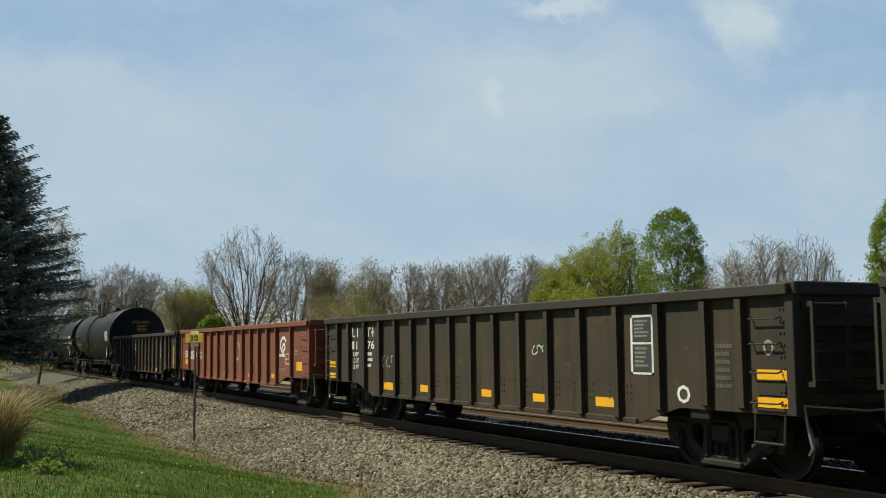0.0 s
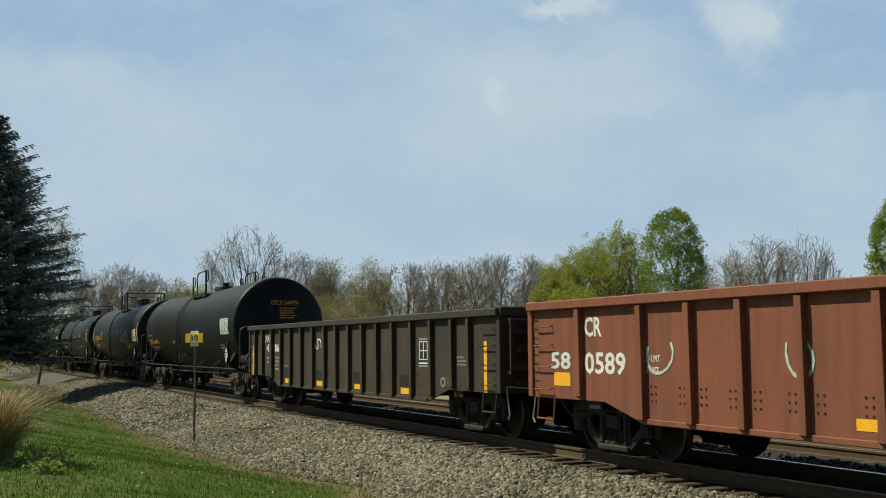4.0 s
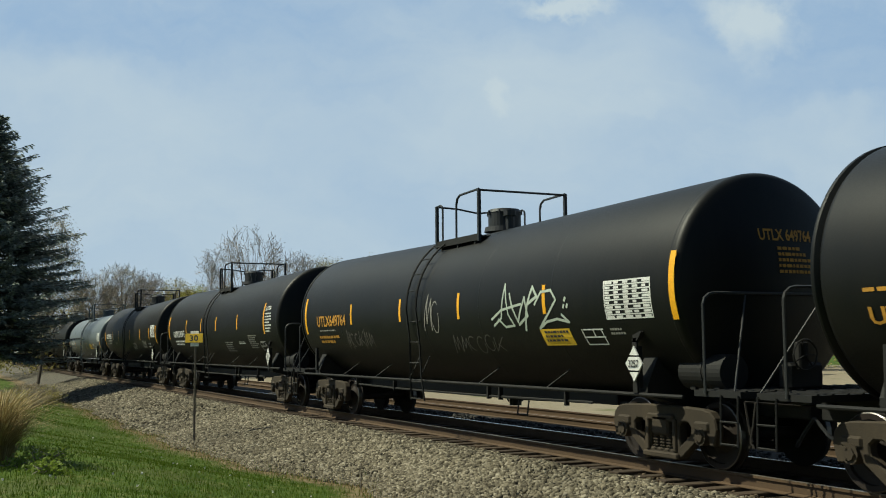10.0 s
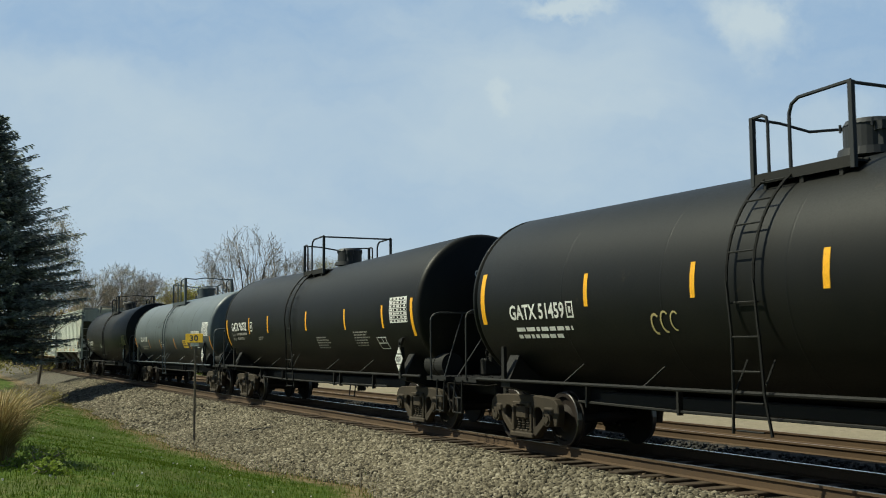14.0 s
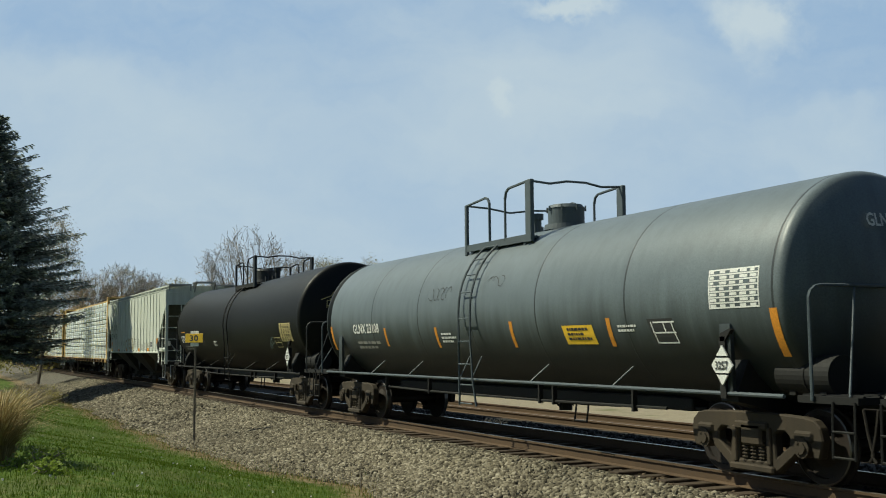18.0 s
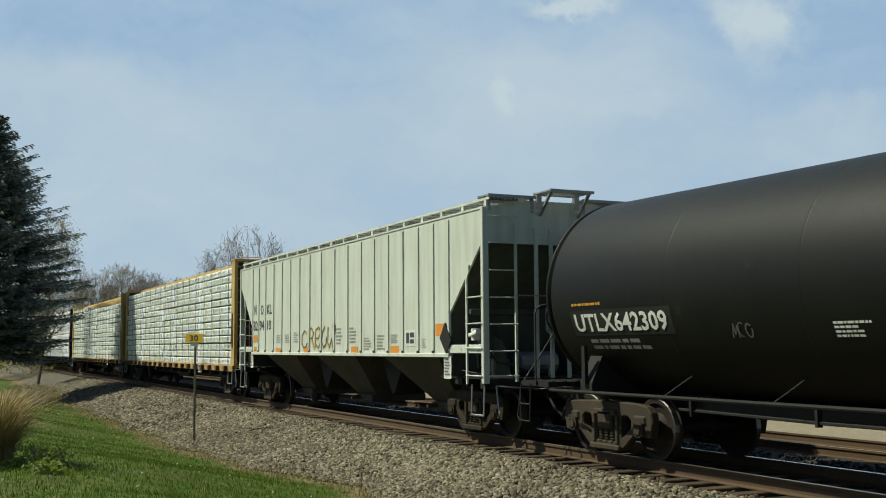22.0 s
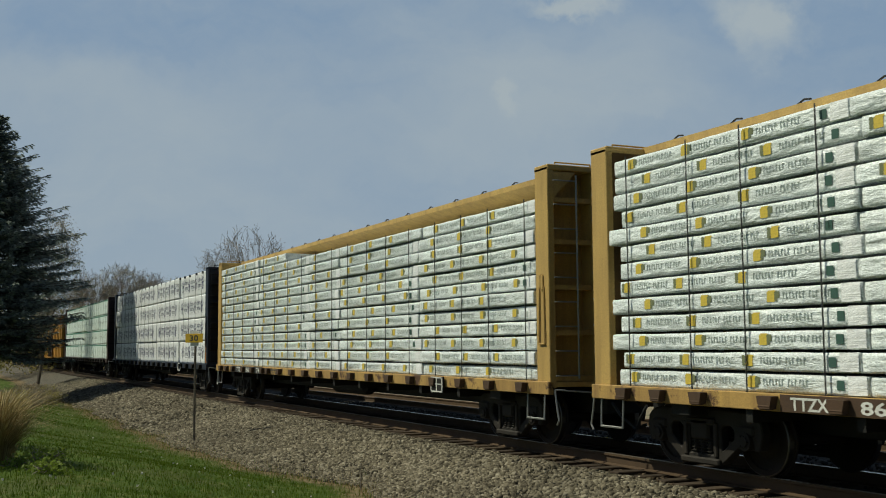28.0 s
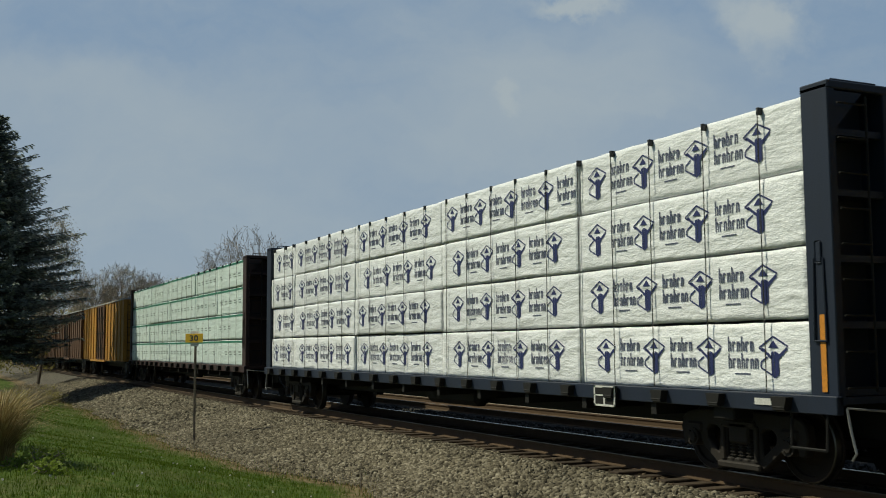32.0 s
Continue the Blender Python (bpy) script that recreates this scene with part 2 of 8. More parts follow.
M = dict(
    gon_brown=worn("dark brown paint", (0.034, 0.025, 0.016), (0.068, 0.042, 0.023), 0.72, 0.85, 0.75, patch=(0.072, 0.041, 0.022), patch_at=0.60, run_colour=(0.019, 0.015, 0.012)),
    gon_chord=worn("dark brown edge paint", (0.026, 0.020, 0.015), GRIME, 0.7, 0.4, 0.3),
    gon_red=worn("faded oxide red paint", (0.215, 0.066, 0.033), (0.145, 0.054, 0.031), 0.72, 0.7, 0.6, run_colour=(0.085, 0.036, 0.022), patch=(0.10, 0.045, 0.03), patch_at=0.66),
    gon_inner=worn("rusty gondola inside", (0.10, 0.055, 0.035), GRIME, 0.9, 0.7, 0.5),
    tank_black=worn("weathered black tank paint", (0.0036, 0.0041, 0.0040), (0.0105, 0.010, 0.0078), 0.50, 0.6, 0.6, bump=0.03, spec=0.22, patch=(0.014, 0.013, 0.011), patch_at=0.64),
    tank_brown=worn("dusty black tank paint", (0.0036, 0.0039, 0.0037), (0.0092, 0.0088, 0.0070), 0.52, 0.7, 0.7, bump=0.03, spec=0.20, patch=(0.019, 0.016, 0.0105), patch_at=0.63),
    # the shaded underside of the shell is painted into this grey by height
    tank_grey=worn("grey tank paint", (0.112, 0.135, 0.148), (0.078, 0.092, 0.098), 0.46, 0.45, 0.35, bump=0.02, spec=0.4, low_shade=(2.55, 1.0, (0.016, 0.018, 0.018))),
    frame_black=worn("grimy black frame", (0.006, 0.006, 0.0058), (0.016, 0.014, 0.012), 0.75, 0.6, 0.3),
    rail_black=worn("black handrail paint", (0.016, 0.020, 0.026), GRIME, 0.6, 0.3, 0.1, bump=0),
    rail_tube=worn("dull grey handrail", (0.032, 0.034, 0.036), GRIME, 0.55, 0.3, 0.1, bump=0),
    rail_grey=worn("blue grey handrail paint", (0.075, 0.095, 0.11), GRIME, 0.6, 0.3, 0.1, bump=0),
    truck=worn("dusty truck casting", (0.052, 0.038, 0.023), (0.013, 0.010, 0.007), 0.85, 0.7, 0.3, bump=0.5),
    truck_worn=worn("brown-grey dusty truck casting", (0.042, 0.033, 0.022), (0.016, 0.011, 0.007), 0.85, 0.7, 0.3, bump=0.5, spec=0.15, patch=(0.045, 0.022, 0.010), patch_at=0.60),
    truck_dark=worn("dark oily truck casting", (0.024, 0.018, 0.013), (0.009, 0.008, 0.007), 0.75, 0.7, 0.3, bump=0.5),
    wheel=worn("rusty wheel disc", (0.020, 0.011, 0.007), (0.006, 0.0055, 0.005), 0.75, 0.8, 0.0, bump=0.4),
    tread=worn("polished wheel rim", (0.16, 0.15, 0.14), (0.05, 0.045, 0.04), 0.38, 0.8, 0.0, metal=0.9, bump=0),
    hopper=worn("pale grey green hopper paint", (0.55, 0.575, 0.515), (0.44, 0.445, 0.375), 0.62, 0.5, 0.55, bump=0.05, patch=(0.42, 0.40, 0.33), patch_at=0.66),
    # hopper paint darkened by dirt and by the shade under the end slopes
    hopper_shaded_grime=worn("sooted grey green end sheet", (0.085, 0.088, 0.074), (0.040, 0.038, 0.030), 0.85, 0.7, 0.5, spec=0.15),
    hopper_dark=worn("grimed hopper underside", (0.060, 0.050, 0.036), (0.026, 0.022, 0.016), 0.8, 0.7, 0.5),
    beam_yellow=worn("faded yellow flatcar paint", (0.52, 0.345, 0.11), (0.33, 0.205, 0.075), 0.65, 0.5, 0.55, patch=(0.12, 0.06, 0.03), patch_at=0.66),
    beam_sill=worn("rust-eaten yellow sill paint", (0.50, 0.32, 0.095), (0.19, 0.105, 0.05), 0.75, 0.7, 0.6, patch=(0.085, 0.045, 0.026), patch_at=0.54),
    # yellow paint with the end recess's shade and dirt mixed into one dark brown
    beam_shade_dirt=worn("sooted brown yellow end plate", (0.105, 0.062, 0.024), (0.030, 0.020, 0.011), 0.85, 0.75, 0.6, spec=0.15, patch=(0.16, 0.10, 0.035), patch_at=0.68),
    rust=worn("brown rusted casting", (0.085, 0.048, 0.028), (0.04, 0.028, 0.02), 0.85, 0.6, 0.3, bump=0.4),
    beam_navy=worn("dark navy flatcar paint", (0.013, 0.021, 0.043), (0.016, 0.020, 0.030), 0.55, 0.5, 0.4),
    beam_maroon=worn("dark maroon flatcar paint", (0.05, 0.026, 0.024), (0.035, 0.028, 0.025), 0.6, 0.5, 0.4),
    box_yellow=worn("orange yellow boxcar paint", (0.50, 0.25, 0.035), (0.30, 0.15, 0.04), 0.6, 0.5, 0.5),
    box_brown=worn("brown boxcar paint", (0.13, 0.065, 0.035), (0.07, 0.045, 0.03), 0.7, 0.5, 0.5),
    box_roof=worn("galvanised roof", (0.50, 0.51, 0.50), (0.3, 0.28, 0.25), 0.5, 0.5, 0.3, metal=0.3),
    wrap_grey=worn("pale printed lumber wrap", (0.78, 0.83, 0.835), (0.64, 0.69, 0.69), 0.28, 0.4, 0.2, crinkle=0.95, bump=0.3, vary=0.07, spec=0.5),
    wrap_white=worn("white lumber wrap", (0.90, 0.93, 0.97), (0.82, 0.84, 0.86), 0.34, 0.3, 0.15, crinkle=0.62, bump=0.3, vary=0.05, spec=0.5),
    wrap_green=worn("pale mint lumber wrap", (0.72, 0.82, 0.78), (0.60, 0.71, 0.66), 0.40, 0.4, 0.2, crinkle=0.6, bump=0.3, vary=0.07, spec=0.5),
    print_yellow=worn("yellow print", (0.64, 0.48, 0.07), (0.52, 0.40, 0.10), 0.5, 0.3, 0.1, bump=0),
    print_dark=worn("dark green print", (0.05, 0.11, 0.09), (0.08, 0.12, 0.1), 0.5, 0.3, 0.1, bump=0),
    print_shade=worn("olive print", (0.17, 0.19, 0.10), (0.2, 0.22, 0.14), 0.5, 0.4, 0.1, bump=0),
    print_grey=worn("grey green print", (0.21, 0.26, 0.24), (0.34, 0.38, 0.36), 0.5, 0.5, 0.1, bump=0),
    print_blue=worn("dark blue print", (0.026, 0.034, 0.125), (0.05, 0.06, 0.15), 0.5, 0.3, 0.1, bump=0),
    print_ink=worn("slate print", (0.075, 0.085, 0.15), (0.2, 0.2, 0.22), 0.5, 0.3, 0.1, bump=0),
    print_green=worn("green print", (0.035, 0.20, 0.13), (0.12, 0.3, 0.22), 0.5, 0.3, 0.1, bump=0),
    strap=worn("black strapping", (0.03, 0.03, 0.03), (0.06, 0.06, 0.06), 0.5, 0.3, 0.1, bump=0),
    white=worn("stencil white", (0.72, 0.72, 0.69), (0.40, 0.39, 0.36), 0.6, 0.5, 0.3, bump=0),
    faded=worn("faded stencil", (0.30, 0.29, 0.26), (0.12, 0.11, 0.1), 0.7, 0.7, 0.4, bump=0),
    faint=worn("half-gone stencil", (0.13, 0.12, 0.105), (0.07, 0.062, 0.05), 0.7, 0.7, 0.4, bump=0),
    amber=worn("amber stencil", (0.55, 0.27, 0.03), (0.2, 0.11, 0.03), 0.65, 0.5, 0.3, bump=0),
    reflect=worn("yellow orange reflector", (0.85, 0.42, 0.012), (0.6, 0.27, 0.01), 0.45, 0.35, 0.15, bump=0),
    reflect_red=worn("orange reflector", (0.62, 0.25, 0.03), (0.45, 0.19, 0.035), 0.45, 0.35, 0.15, bump=0),
    ink=worn("black stencil", (0.03, 0.03, 0.032), (0.08, 0.08, 0.075), 0.6, 0.5, 0.2, bump=0),
    ytag=worn("yellow warning board", (0.80, 0.50, 0.03), (0.55, 0.34, 0.03), 0.6, 0.5, 0.2, bump=0),
    scrawl=worn("pale spray paint", (0.50, 0.56, 0.48), (0.25, 0.28, 0.24), 0.6, 0.6, 0.2, bump=0),
    scrawl_y=worn("tan spray paint", (0.46, 0.38, 0.16), (0.38, 0.31, 0.17), 0.6, 0.6, 0.2, bump=0),
    scrawl_b=worn("faint blue green spray paint", (0.16, 0.21, 0.20), (0.09, 0.11, 0.1), 0.6, 0.6, 0.2, bump=0),
    galv=worn("dull galvanised steel", (0.33, 0.34, 0.34), (0.2, 0.19, 0.18), 0.5, 0.5, 0.3, metal=0.6),
    tie=worn("creosoted tie timber", (0.040, 0.027, 0.017), (0.078, 0.052, 0.030), 0.9, 0.7, 0.2, fine=30, bump=0.7, vary=0.3),
    railside=worn("rusted rail side", (0.085, 0.052, 0.027), (0.050, 0.031, 0.017), 0.85, 0.6, 0.1, bump=0.5),
    railtop=worn("polished rail head", (0.34, 0.30, 0.25), (0.18, 0.13, 0.09), 0.42, 0.45, 0.0, metal=0.8, bump=0),
    railtop_bright=worn("bright polished rail head", (0.62, 0.62, 0.62), (0.45, 0.43, 0.40), 0.28, 0.3, 0.0, metal=0.9, bump=0),
    railtop_dull=worn("dull rail head", (0.26, 0.19, 0.14), (0.16, 0.09, 0.06), 0.55, 0.5, 0.0, metal=0.4, bump=0),
    bark=worn("grey brown bark", (0.13, 0.105, 0.085), (0.08, 0.065, 0.05), 0.95, 0.6, 0.6, fine=25, bump=0.8),
    twig=worn("pale bare twigs", (0.36, 0.315, 0.26), (0.27, 0.23, 0.185), 0.95, 0.6, 0.2, fine=25, bump=0),
    stake=worn("weathered stake", (0.18, 0.15, 0.12), (0.1, 0.09, 0.07), 0.9, 0.5, 0.3),
    stone=island("crushed limestone", [(0.0, (0.047, 0.040, 0.027)), (0.35, (0.128, 0.110, 0.076)), (0.75, (0.205, 0.177, 0.124)), (1.0, (0.331, 0.295, 0.220))], 0.92),
    stone_rust=island("rust-stained ballast stones", [(0.0, (0.025, 0.017, 0.010)), (0.5, (0.061, 0.043, 0.026)), (1.0, (0.137, 0.104, 0.068))], 0.92),
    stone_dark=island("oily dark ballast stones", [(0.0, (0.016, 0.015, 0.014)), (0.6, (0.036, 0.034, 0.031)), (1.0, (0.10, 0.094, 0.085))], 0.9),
    blade=island("lawn blades", [(0.0, (0.062, 0.112, 0.005)), (0.5, (0.092, 0.150, 0.008)), (0.9, (0.142, 0.190, 0.016)), (1.0, (0.235, 0.215, 0.055))], 0.75, 0.25, 0.25),
    straw=island("dry straw blades", [(0.0, (0.21, 0.155, 0.065)), (0.5, (0.33, 0.26, 0.12)), (1.0, (0.46, 0.38, 0.20))], 0.8, 0.2, 0.2),
    flower=island("seed heads", [(0.0, (0.62, 0.60, 0.52)), (1.0, (0.75, 0.74, 0.70))], 0.9),
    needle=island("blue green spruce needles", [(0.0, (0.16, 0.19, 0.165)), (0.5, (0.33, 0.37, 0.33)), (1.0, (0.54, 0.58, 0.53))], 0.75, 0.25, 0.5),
    leaf_green=island("fresh green leaves", [(0.0, (0.143, 0.202, 0.029)), (0.5, (0.193, 0.260, 0.040)), (1.0, (0.252, 0.311, 0.059))], 0.7, 0.25, 0.4),
    leaf_lime=island("lime green spring leaves", [(0.0, (0.218, 0.239, 0.025)), (0.5, (0.286, 0.298, 0.042)), (1.0, (0.353, 0.353, 0.076))], 0.7, 0.25, 0.4),
    leaf_olive=island("olive budding leaves", [(0.0, (0.244, 0.214, 0.071)), (0.5, (0.319, 0.277, 0.101)), (1.0, (0.395, 0.344, 0.147))], 0.8, 0.2, 0.4),
    leaf_bud=island("brown grey buds", [(0.0, (0.227, 0.185, 0.130)), (0.5, (0.294, 0.239, 0.168)), (1.0, (0.353, 0.294, 0.202))], 0.85, 0.2, 0.35),
    blossom=island("pale spring buds", [(0.0, (0.252, 0.235, 0.168)), (1.0, (0.378, 0.353, 0.286))], 0.85, 0.2, 0.3),
)

# ================= small tools =================
def part(name, bm, material, parent=None, label="", smooth=False):
    me = bpy.data.meshes.new(name)
    if smooth:
        for f in bm.faces:
            f.smooth = True
    bm.to_mesh(me)
    bm.free()
    me.materials.append(material)
    ob = new(name, me)
    if parent:
        ob.parent = parent
    return tagged(ob, label)


def same(name, ob, parent, m):
    """The mesh of ob once more, as an object of its own."""
    o = new(name, ob.data)
    o.parent = parent
    o.matrix_basis = m
    return o


def clone(ob, parent, m):
    """A part with its sub-parts once more, under another thing."""
    made = {}
    for o in (ob, *ob.children_recursive):
        made[o] = o.copy()
        scene.collection.objects.link(made[o])
        made[o].parent = made.get(o.parent, parent)
    made[ob].matrix_basis = m
    return made[ob]


def bms():
    return bmesh.new()


def box(bm, x0, x1, y0, y1, z0, z1, bev=0.0):
    vs = bmesh.ops.create_cube(bm, size=1.0, matrix=Matrix.LocRotScale(((x0 + x1) / 2, (y0 + y1) / 2, (z0 + z1) / 2), None, (abs(x1 - x0), abs(y1 - y0), abs(z1 - z0))))["verts"]
    if bev:
        es = list({e for v in vs for e in v.link_edges})
        bmesh.ops.bevel(bm, geom=es, offset=bev, segments=1, affect="EDGES")
    return bm


def rod(bm, a, b, r, seg=6, r2=None):
    a, b = Vector(a), Vector(b)
    d = b - a
    m = Matrix.Translation((a + b) / 2) @ d.to_track_quat("Z", "Y").to_matrix().to_4x4()
    bmesh.ops.create_cone(bm, cap_ends=True, segments=seg, radius1=r, radius2=r if r2 is None else r2, depth=d.length, matrix=m)
    return bm


def pipe(bm, pts, r, seg=6):
    for a, b in zip(pts, pts[1:]):
        rod(bm, a, b, r, seg)
    for p in pts[1:-1]:
        bmesh.ops.create_icosphere(bm, subdivisions=1, radius=r * 1.04, matrix=Matrix.Translation(p))
    return bm


def prism(bm, outer, y0, y1, holes=(), axis="y"):
    """A flat outline (x, z) with holes, given thickness from y0 to y1 (or along x, outline (y, z))."""
    loops = [outer, *holes]
    es, fronts = [], []
    place = (lambda a, b, c: (a, c, b)) if axis == "y" else (lambda a, b, c: (c, a, b))
    for lp in loops:
        vs = [bm.verts.new(place(a, b, y0)) for a, b in lp]
        es += [bm.edges.new((vs[i], vs[(i + 1) % len(vs)])) for i in range(len(vs))]
    got = bmesh.ops.triangle_fill(bm, edges=es, use_beauty=True)["geom"]
    faces = [g for g in got if isinstance(g, bmesh.types.BMFace)]
    ext = bmesh.ops.extrude_face_region(bm, geom=faces)["geom"]
    d = Vector(place(0, 0, y1 - y0))
    bmesh.ops.translate(bm, verts=[g for g in ext if isinstance(g, bmesh.types.BMVert)], vec=d)
    bmesh.ops.recalc_face_normals(bm, faces=bm.faces[:])
    return bm


def quads_mesh(name, verts, faces, material, parent=None, label=""):
    me = bpy.data.meshes.new(name)
    me.from_pydata(verts, [], faces)
    me.update()
    me.materials.append(material)
    ob = new(name, me)
    if parent:
        ob.parent = parent
    return tagged(ob, label)


def np_mesh(name, verts, faces, material):
    """A large mesh from number arrays: verts (n, 3), faces (m, k)."""
    me = bpy.data.meshes.new(name)
    n, k = faces.shape
    me.vertices.add(len(verts))
    me.vertices.foreach_set("co", np.ascontiguousarray(verts, np.float32).ravel())
    me.loops.add(n * k)
    me.loops.foreach_set("vertex_index", np.ascontiguousarray(faces, np.int32).ravel())
    me.polygons.add(n)
    me.polygons.foreach_set("loop_start", np.arange(0, n * k, k, dtype=np.int32))
    me.update(calc_edges=True)
    me.materials.append(material)
    return new(name, me)


def thing(name, label, category, group="", at=(0, 0, 0)):
    e = new(name)
    e.location = at
    e.empty_display_size = 0.3
    return tagged(e, label, category, group)
# ================= ground and track =================
def toe(x):
    """Where the near foot of the ballast bank meets the lawn."""
    k = min(1.0, max(0.0, (-18.0 - x) / 10.0))
    return -3.25 - 1.15 * k * k * (3 - 2 * k) + 0.16 * math.sin(x * 0.9) + 0.09 * math.sin(x * 2.3 + 1)


def ground_z(x, y):
    w = 0.05 * noise.noise((x * 0.25, y * 0.25, 0)) + 0.02 * noise.noise((x * 0.9, y * 0.9, 3))
    t = toe(x)
    if y < t:
        k = (t - y) / 6.0
        if k < 1:
            return -0.93 + 0.93 * (k * k * (3 - 2 * k)) * 0.95 + w
        return -0.05 + min(0.25, (k - 1) * 0.12) + w
    if y < -1.75:
        k = (y - t) / (-1.75 - t)
        return -0.93 + k * 0.68 + 0.4 * w * (1 - k)
    if y < 1.75:
        return -0.25
    if y < 2.7:
        return -0.25 - 0.12 * (y - 1.75) / 0.95
    if y < 6.6:
        return -0.37 + 0.095 * min(1.0, max(0.0, min((y - 2.7) / 0.35, (6.4 - y) / 0.4)))
    return -0.37 - 0.12 * min(1.0, (y - 6.6) / 3) + w * 0.6


def strip(name, xs, ys, material, label, category, lift=0.0):
    verts = [(x, y, ground_z(x, y) + lift) for x in xs for y in ys]
    n = len(ys)
    faces = [(i * n + j, (i + 1) * n + j, (i + 1) * n + j + 1, i * n + j + 1) for i in range(len(xs) - 1) for j in range(n - 1)]
    ob = quads_mesh(name, verts, faces, material)
    for p in ob.data.polygons:
        p.use_smooth = True
    return tagged(ob, label, category, kind="structure")


def ground_material():
    m, nt, b = nodes_of("lawn, ballast bank and gravel yard")
    co = nt.nodes.new("ShaderNodeTexCoord").outputs["Object"]
    sep = nt.nodes.new("ShaderNodeSeparateXYZ")
    nt.links.new(co, sep.inputs[0])
    n1, n2, n3 = noise_of(nt, co, 0.35, 6), noise_of(nt, co, 4.0, 6), noise_of(nt, co, 30.0, 4)
    grass = mix(nt, ramp(nt, n2, [(0.35, 0.0), (0.7, 1.0)]), (0.040, 0.072, 0.005), (0.074, 0.110, 0.010))
    grass = mix(nt, ramp(nt, n1, [(0.52, 0.0), (0.75, 0.6)]), grass, (0.099, 0.087, 0.038))
    vor = put(nt, "ShaderNodeTexVoronoi", Scale=17.0)
    nt.links.new(co, vor.inputs["Vector"])
    stone = mix(nt, 0.55, ramp(nt, n3, [(0.3, (0.084, 0.076, 0.061)), (0.7, (0.198, 0.179, 0.144))]), vor.outputs["Color"], "MULTIPLY")
    stone = mix(nt, 0.75, stone, ramp(nt, n3, [(0.3, (0.076, 0.068, 0.052)), (0.7, (0.175, 0.156, 0.122))]))
    stone = mix(nt, ramp(nt, vor.outputs["Distance"], [(0.45, 0.0), (0.8, 0.8)]), stone, (0.027, 0.024, 0.019))
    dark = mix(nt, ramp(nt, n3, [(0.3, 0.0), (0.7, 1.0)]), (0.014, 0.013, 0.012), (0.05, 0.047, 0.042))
    sand = mix(nt, ramp(nt, n2, [(0.3, 0.0), (0.7, 1.0)]), (0.20, 0.165, 0.11), (0.28, 0.24, 0.17))
    weed = ramp(nt, n1, [(0.60, 0.0), (0.68, 0.7)])
    sand = mix(nt, weed, sand, (0.091, 0.106, 0.038))

    def step(value, lo, hi):
        r = put(nt, "ShaderNodeMapRange")
        r.inputs["From Min"].default_value, r.inputs["From Max"].default_value = lo, hi
        nt.links.new(value, r.inputs["Value"])
        return r.outputs[0]

    attr = nt.nodes.new("ShaderNodeAttribute")
    attr.attribute_name = "bank"
    edge = nt.nodes.new("ShaderNodeMath"); edge.operation = "MULTIPLY_ADD"
    nt.links.new(n2, edge.inputs[0]); edge.inputs[1].default_value = 0.7
    nt.links.new(attr.outputs["Fac"], edge.inputs[2])
    col = mix(nt, step(edge.outputs[0], 0.36, 0.70), grass, mix(nt, ramp(nt, n2, [(0.3, 0.0), (0.7, 1.0)]), (0.117, 0.086, 0.047), (0.195, 0.148, 0.082)))
    col = mix(nt, step(edge.outputs[0], 0.92, 1.05), col, stone)
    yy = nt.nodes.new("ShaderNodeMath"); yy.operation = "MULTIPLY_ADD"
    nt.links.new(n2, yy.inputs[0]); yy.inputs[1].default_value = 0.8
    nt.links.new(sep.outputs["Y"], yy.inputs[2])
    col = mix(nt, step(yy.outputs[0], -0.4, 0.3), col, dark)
    col = mix(nt, step(yy.outputs[0], 6.6, 7.3), col, sand)
    col = mix(nt, step(yy.outputs[0], 70.0, 76.0), col, grass)
    nt.links.new(col, b.inputs["Base Color"])
    b.inputs["Roughness"].default_value = 0.95
    b.inputs["Specular IOR Level"].default_value = 0.15
    bump_of(nt, b, vor.outputs["Distance"], 0.7, 0.03)
    return m


xs = sorted({*np.arange(-90, 6.01, 0.6).round(3), *np.arange(-300, -90, 6.0), *np.arange(6, 120, 6.0), -4500.0, -2500.0, -1200.0, -600.0, 300.0, 900.0, 2500.0, 4500.0})
ys = sorted({*np.arange(-12, 8.01, 0.25).round(3), *np.arange(-40, -12, 2.0), *np.arange(8, 60, 2.0), -4500.0, -2000.0, -600.0, -200.0, -90.0, 90.0, 160.0, 400.0, 1200.0, 4500.0})
ground = strip("ground", [float(x) for x in xs], [float(y) for y in ys], ground_material(), "mown green lawn, pale ballast bank and sandy gravel yard", "ground")
bank = ground.data.attributes.new("bank", "FLOAT", "POINT")
bank.data.foreach_set("value", [max(0.0, min(1.0, 0.5 + (v.co.y - toe(v.co.x)) * 0.55)) for v in ground.data.vertices])


def stones(name, n, x0, x1, y0, y1, size, material, label, skip=None, lift=0.0):
    """Loose crushed stones, each a small uneven block."""
    rng = np.random.default_rng(5)
    x, y = rng.uniform(x0, x1, n), rng.uniform(0, 1, n)
    lo = np.array([toe(v) - 0.12 for v in x]) if y0 is None else np.full(n, y0)
    y = lo + (y1 - lo) * y
    if skip:
        keep = skip(x, y)
        x, y = x[keep], y[keep]
        n = len(x)
    z = np.array([ground_z(a, b) for a, b in zip(x, y)])
    cube = np.array([(a, b, c) for a in (-1, 1) for b in (-1, 1) for c in (-1, 1)], float)
    tris = np.array([(0, 1, 3, 2), (4, 6, 7, 5), (0, 4, 5, 1), (2, 3, 7, 6), (0, 2, 6, 4), (1, 5, 7, 3)])
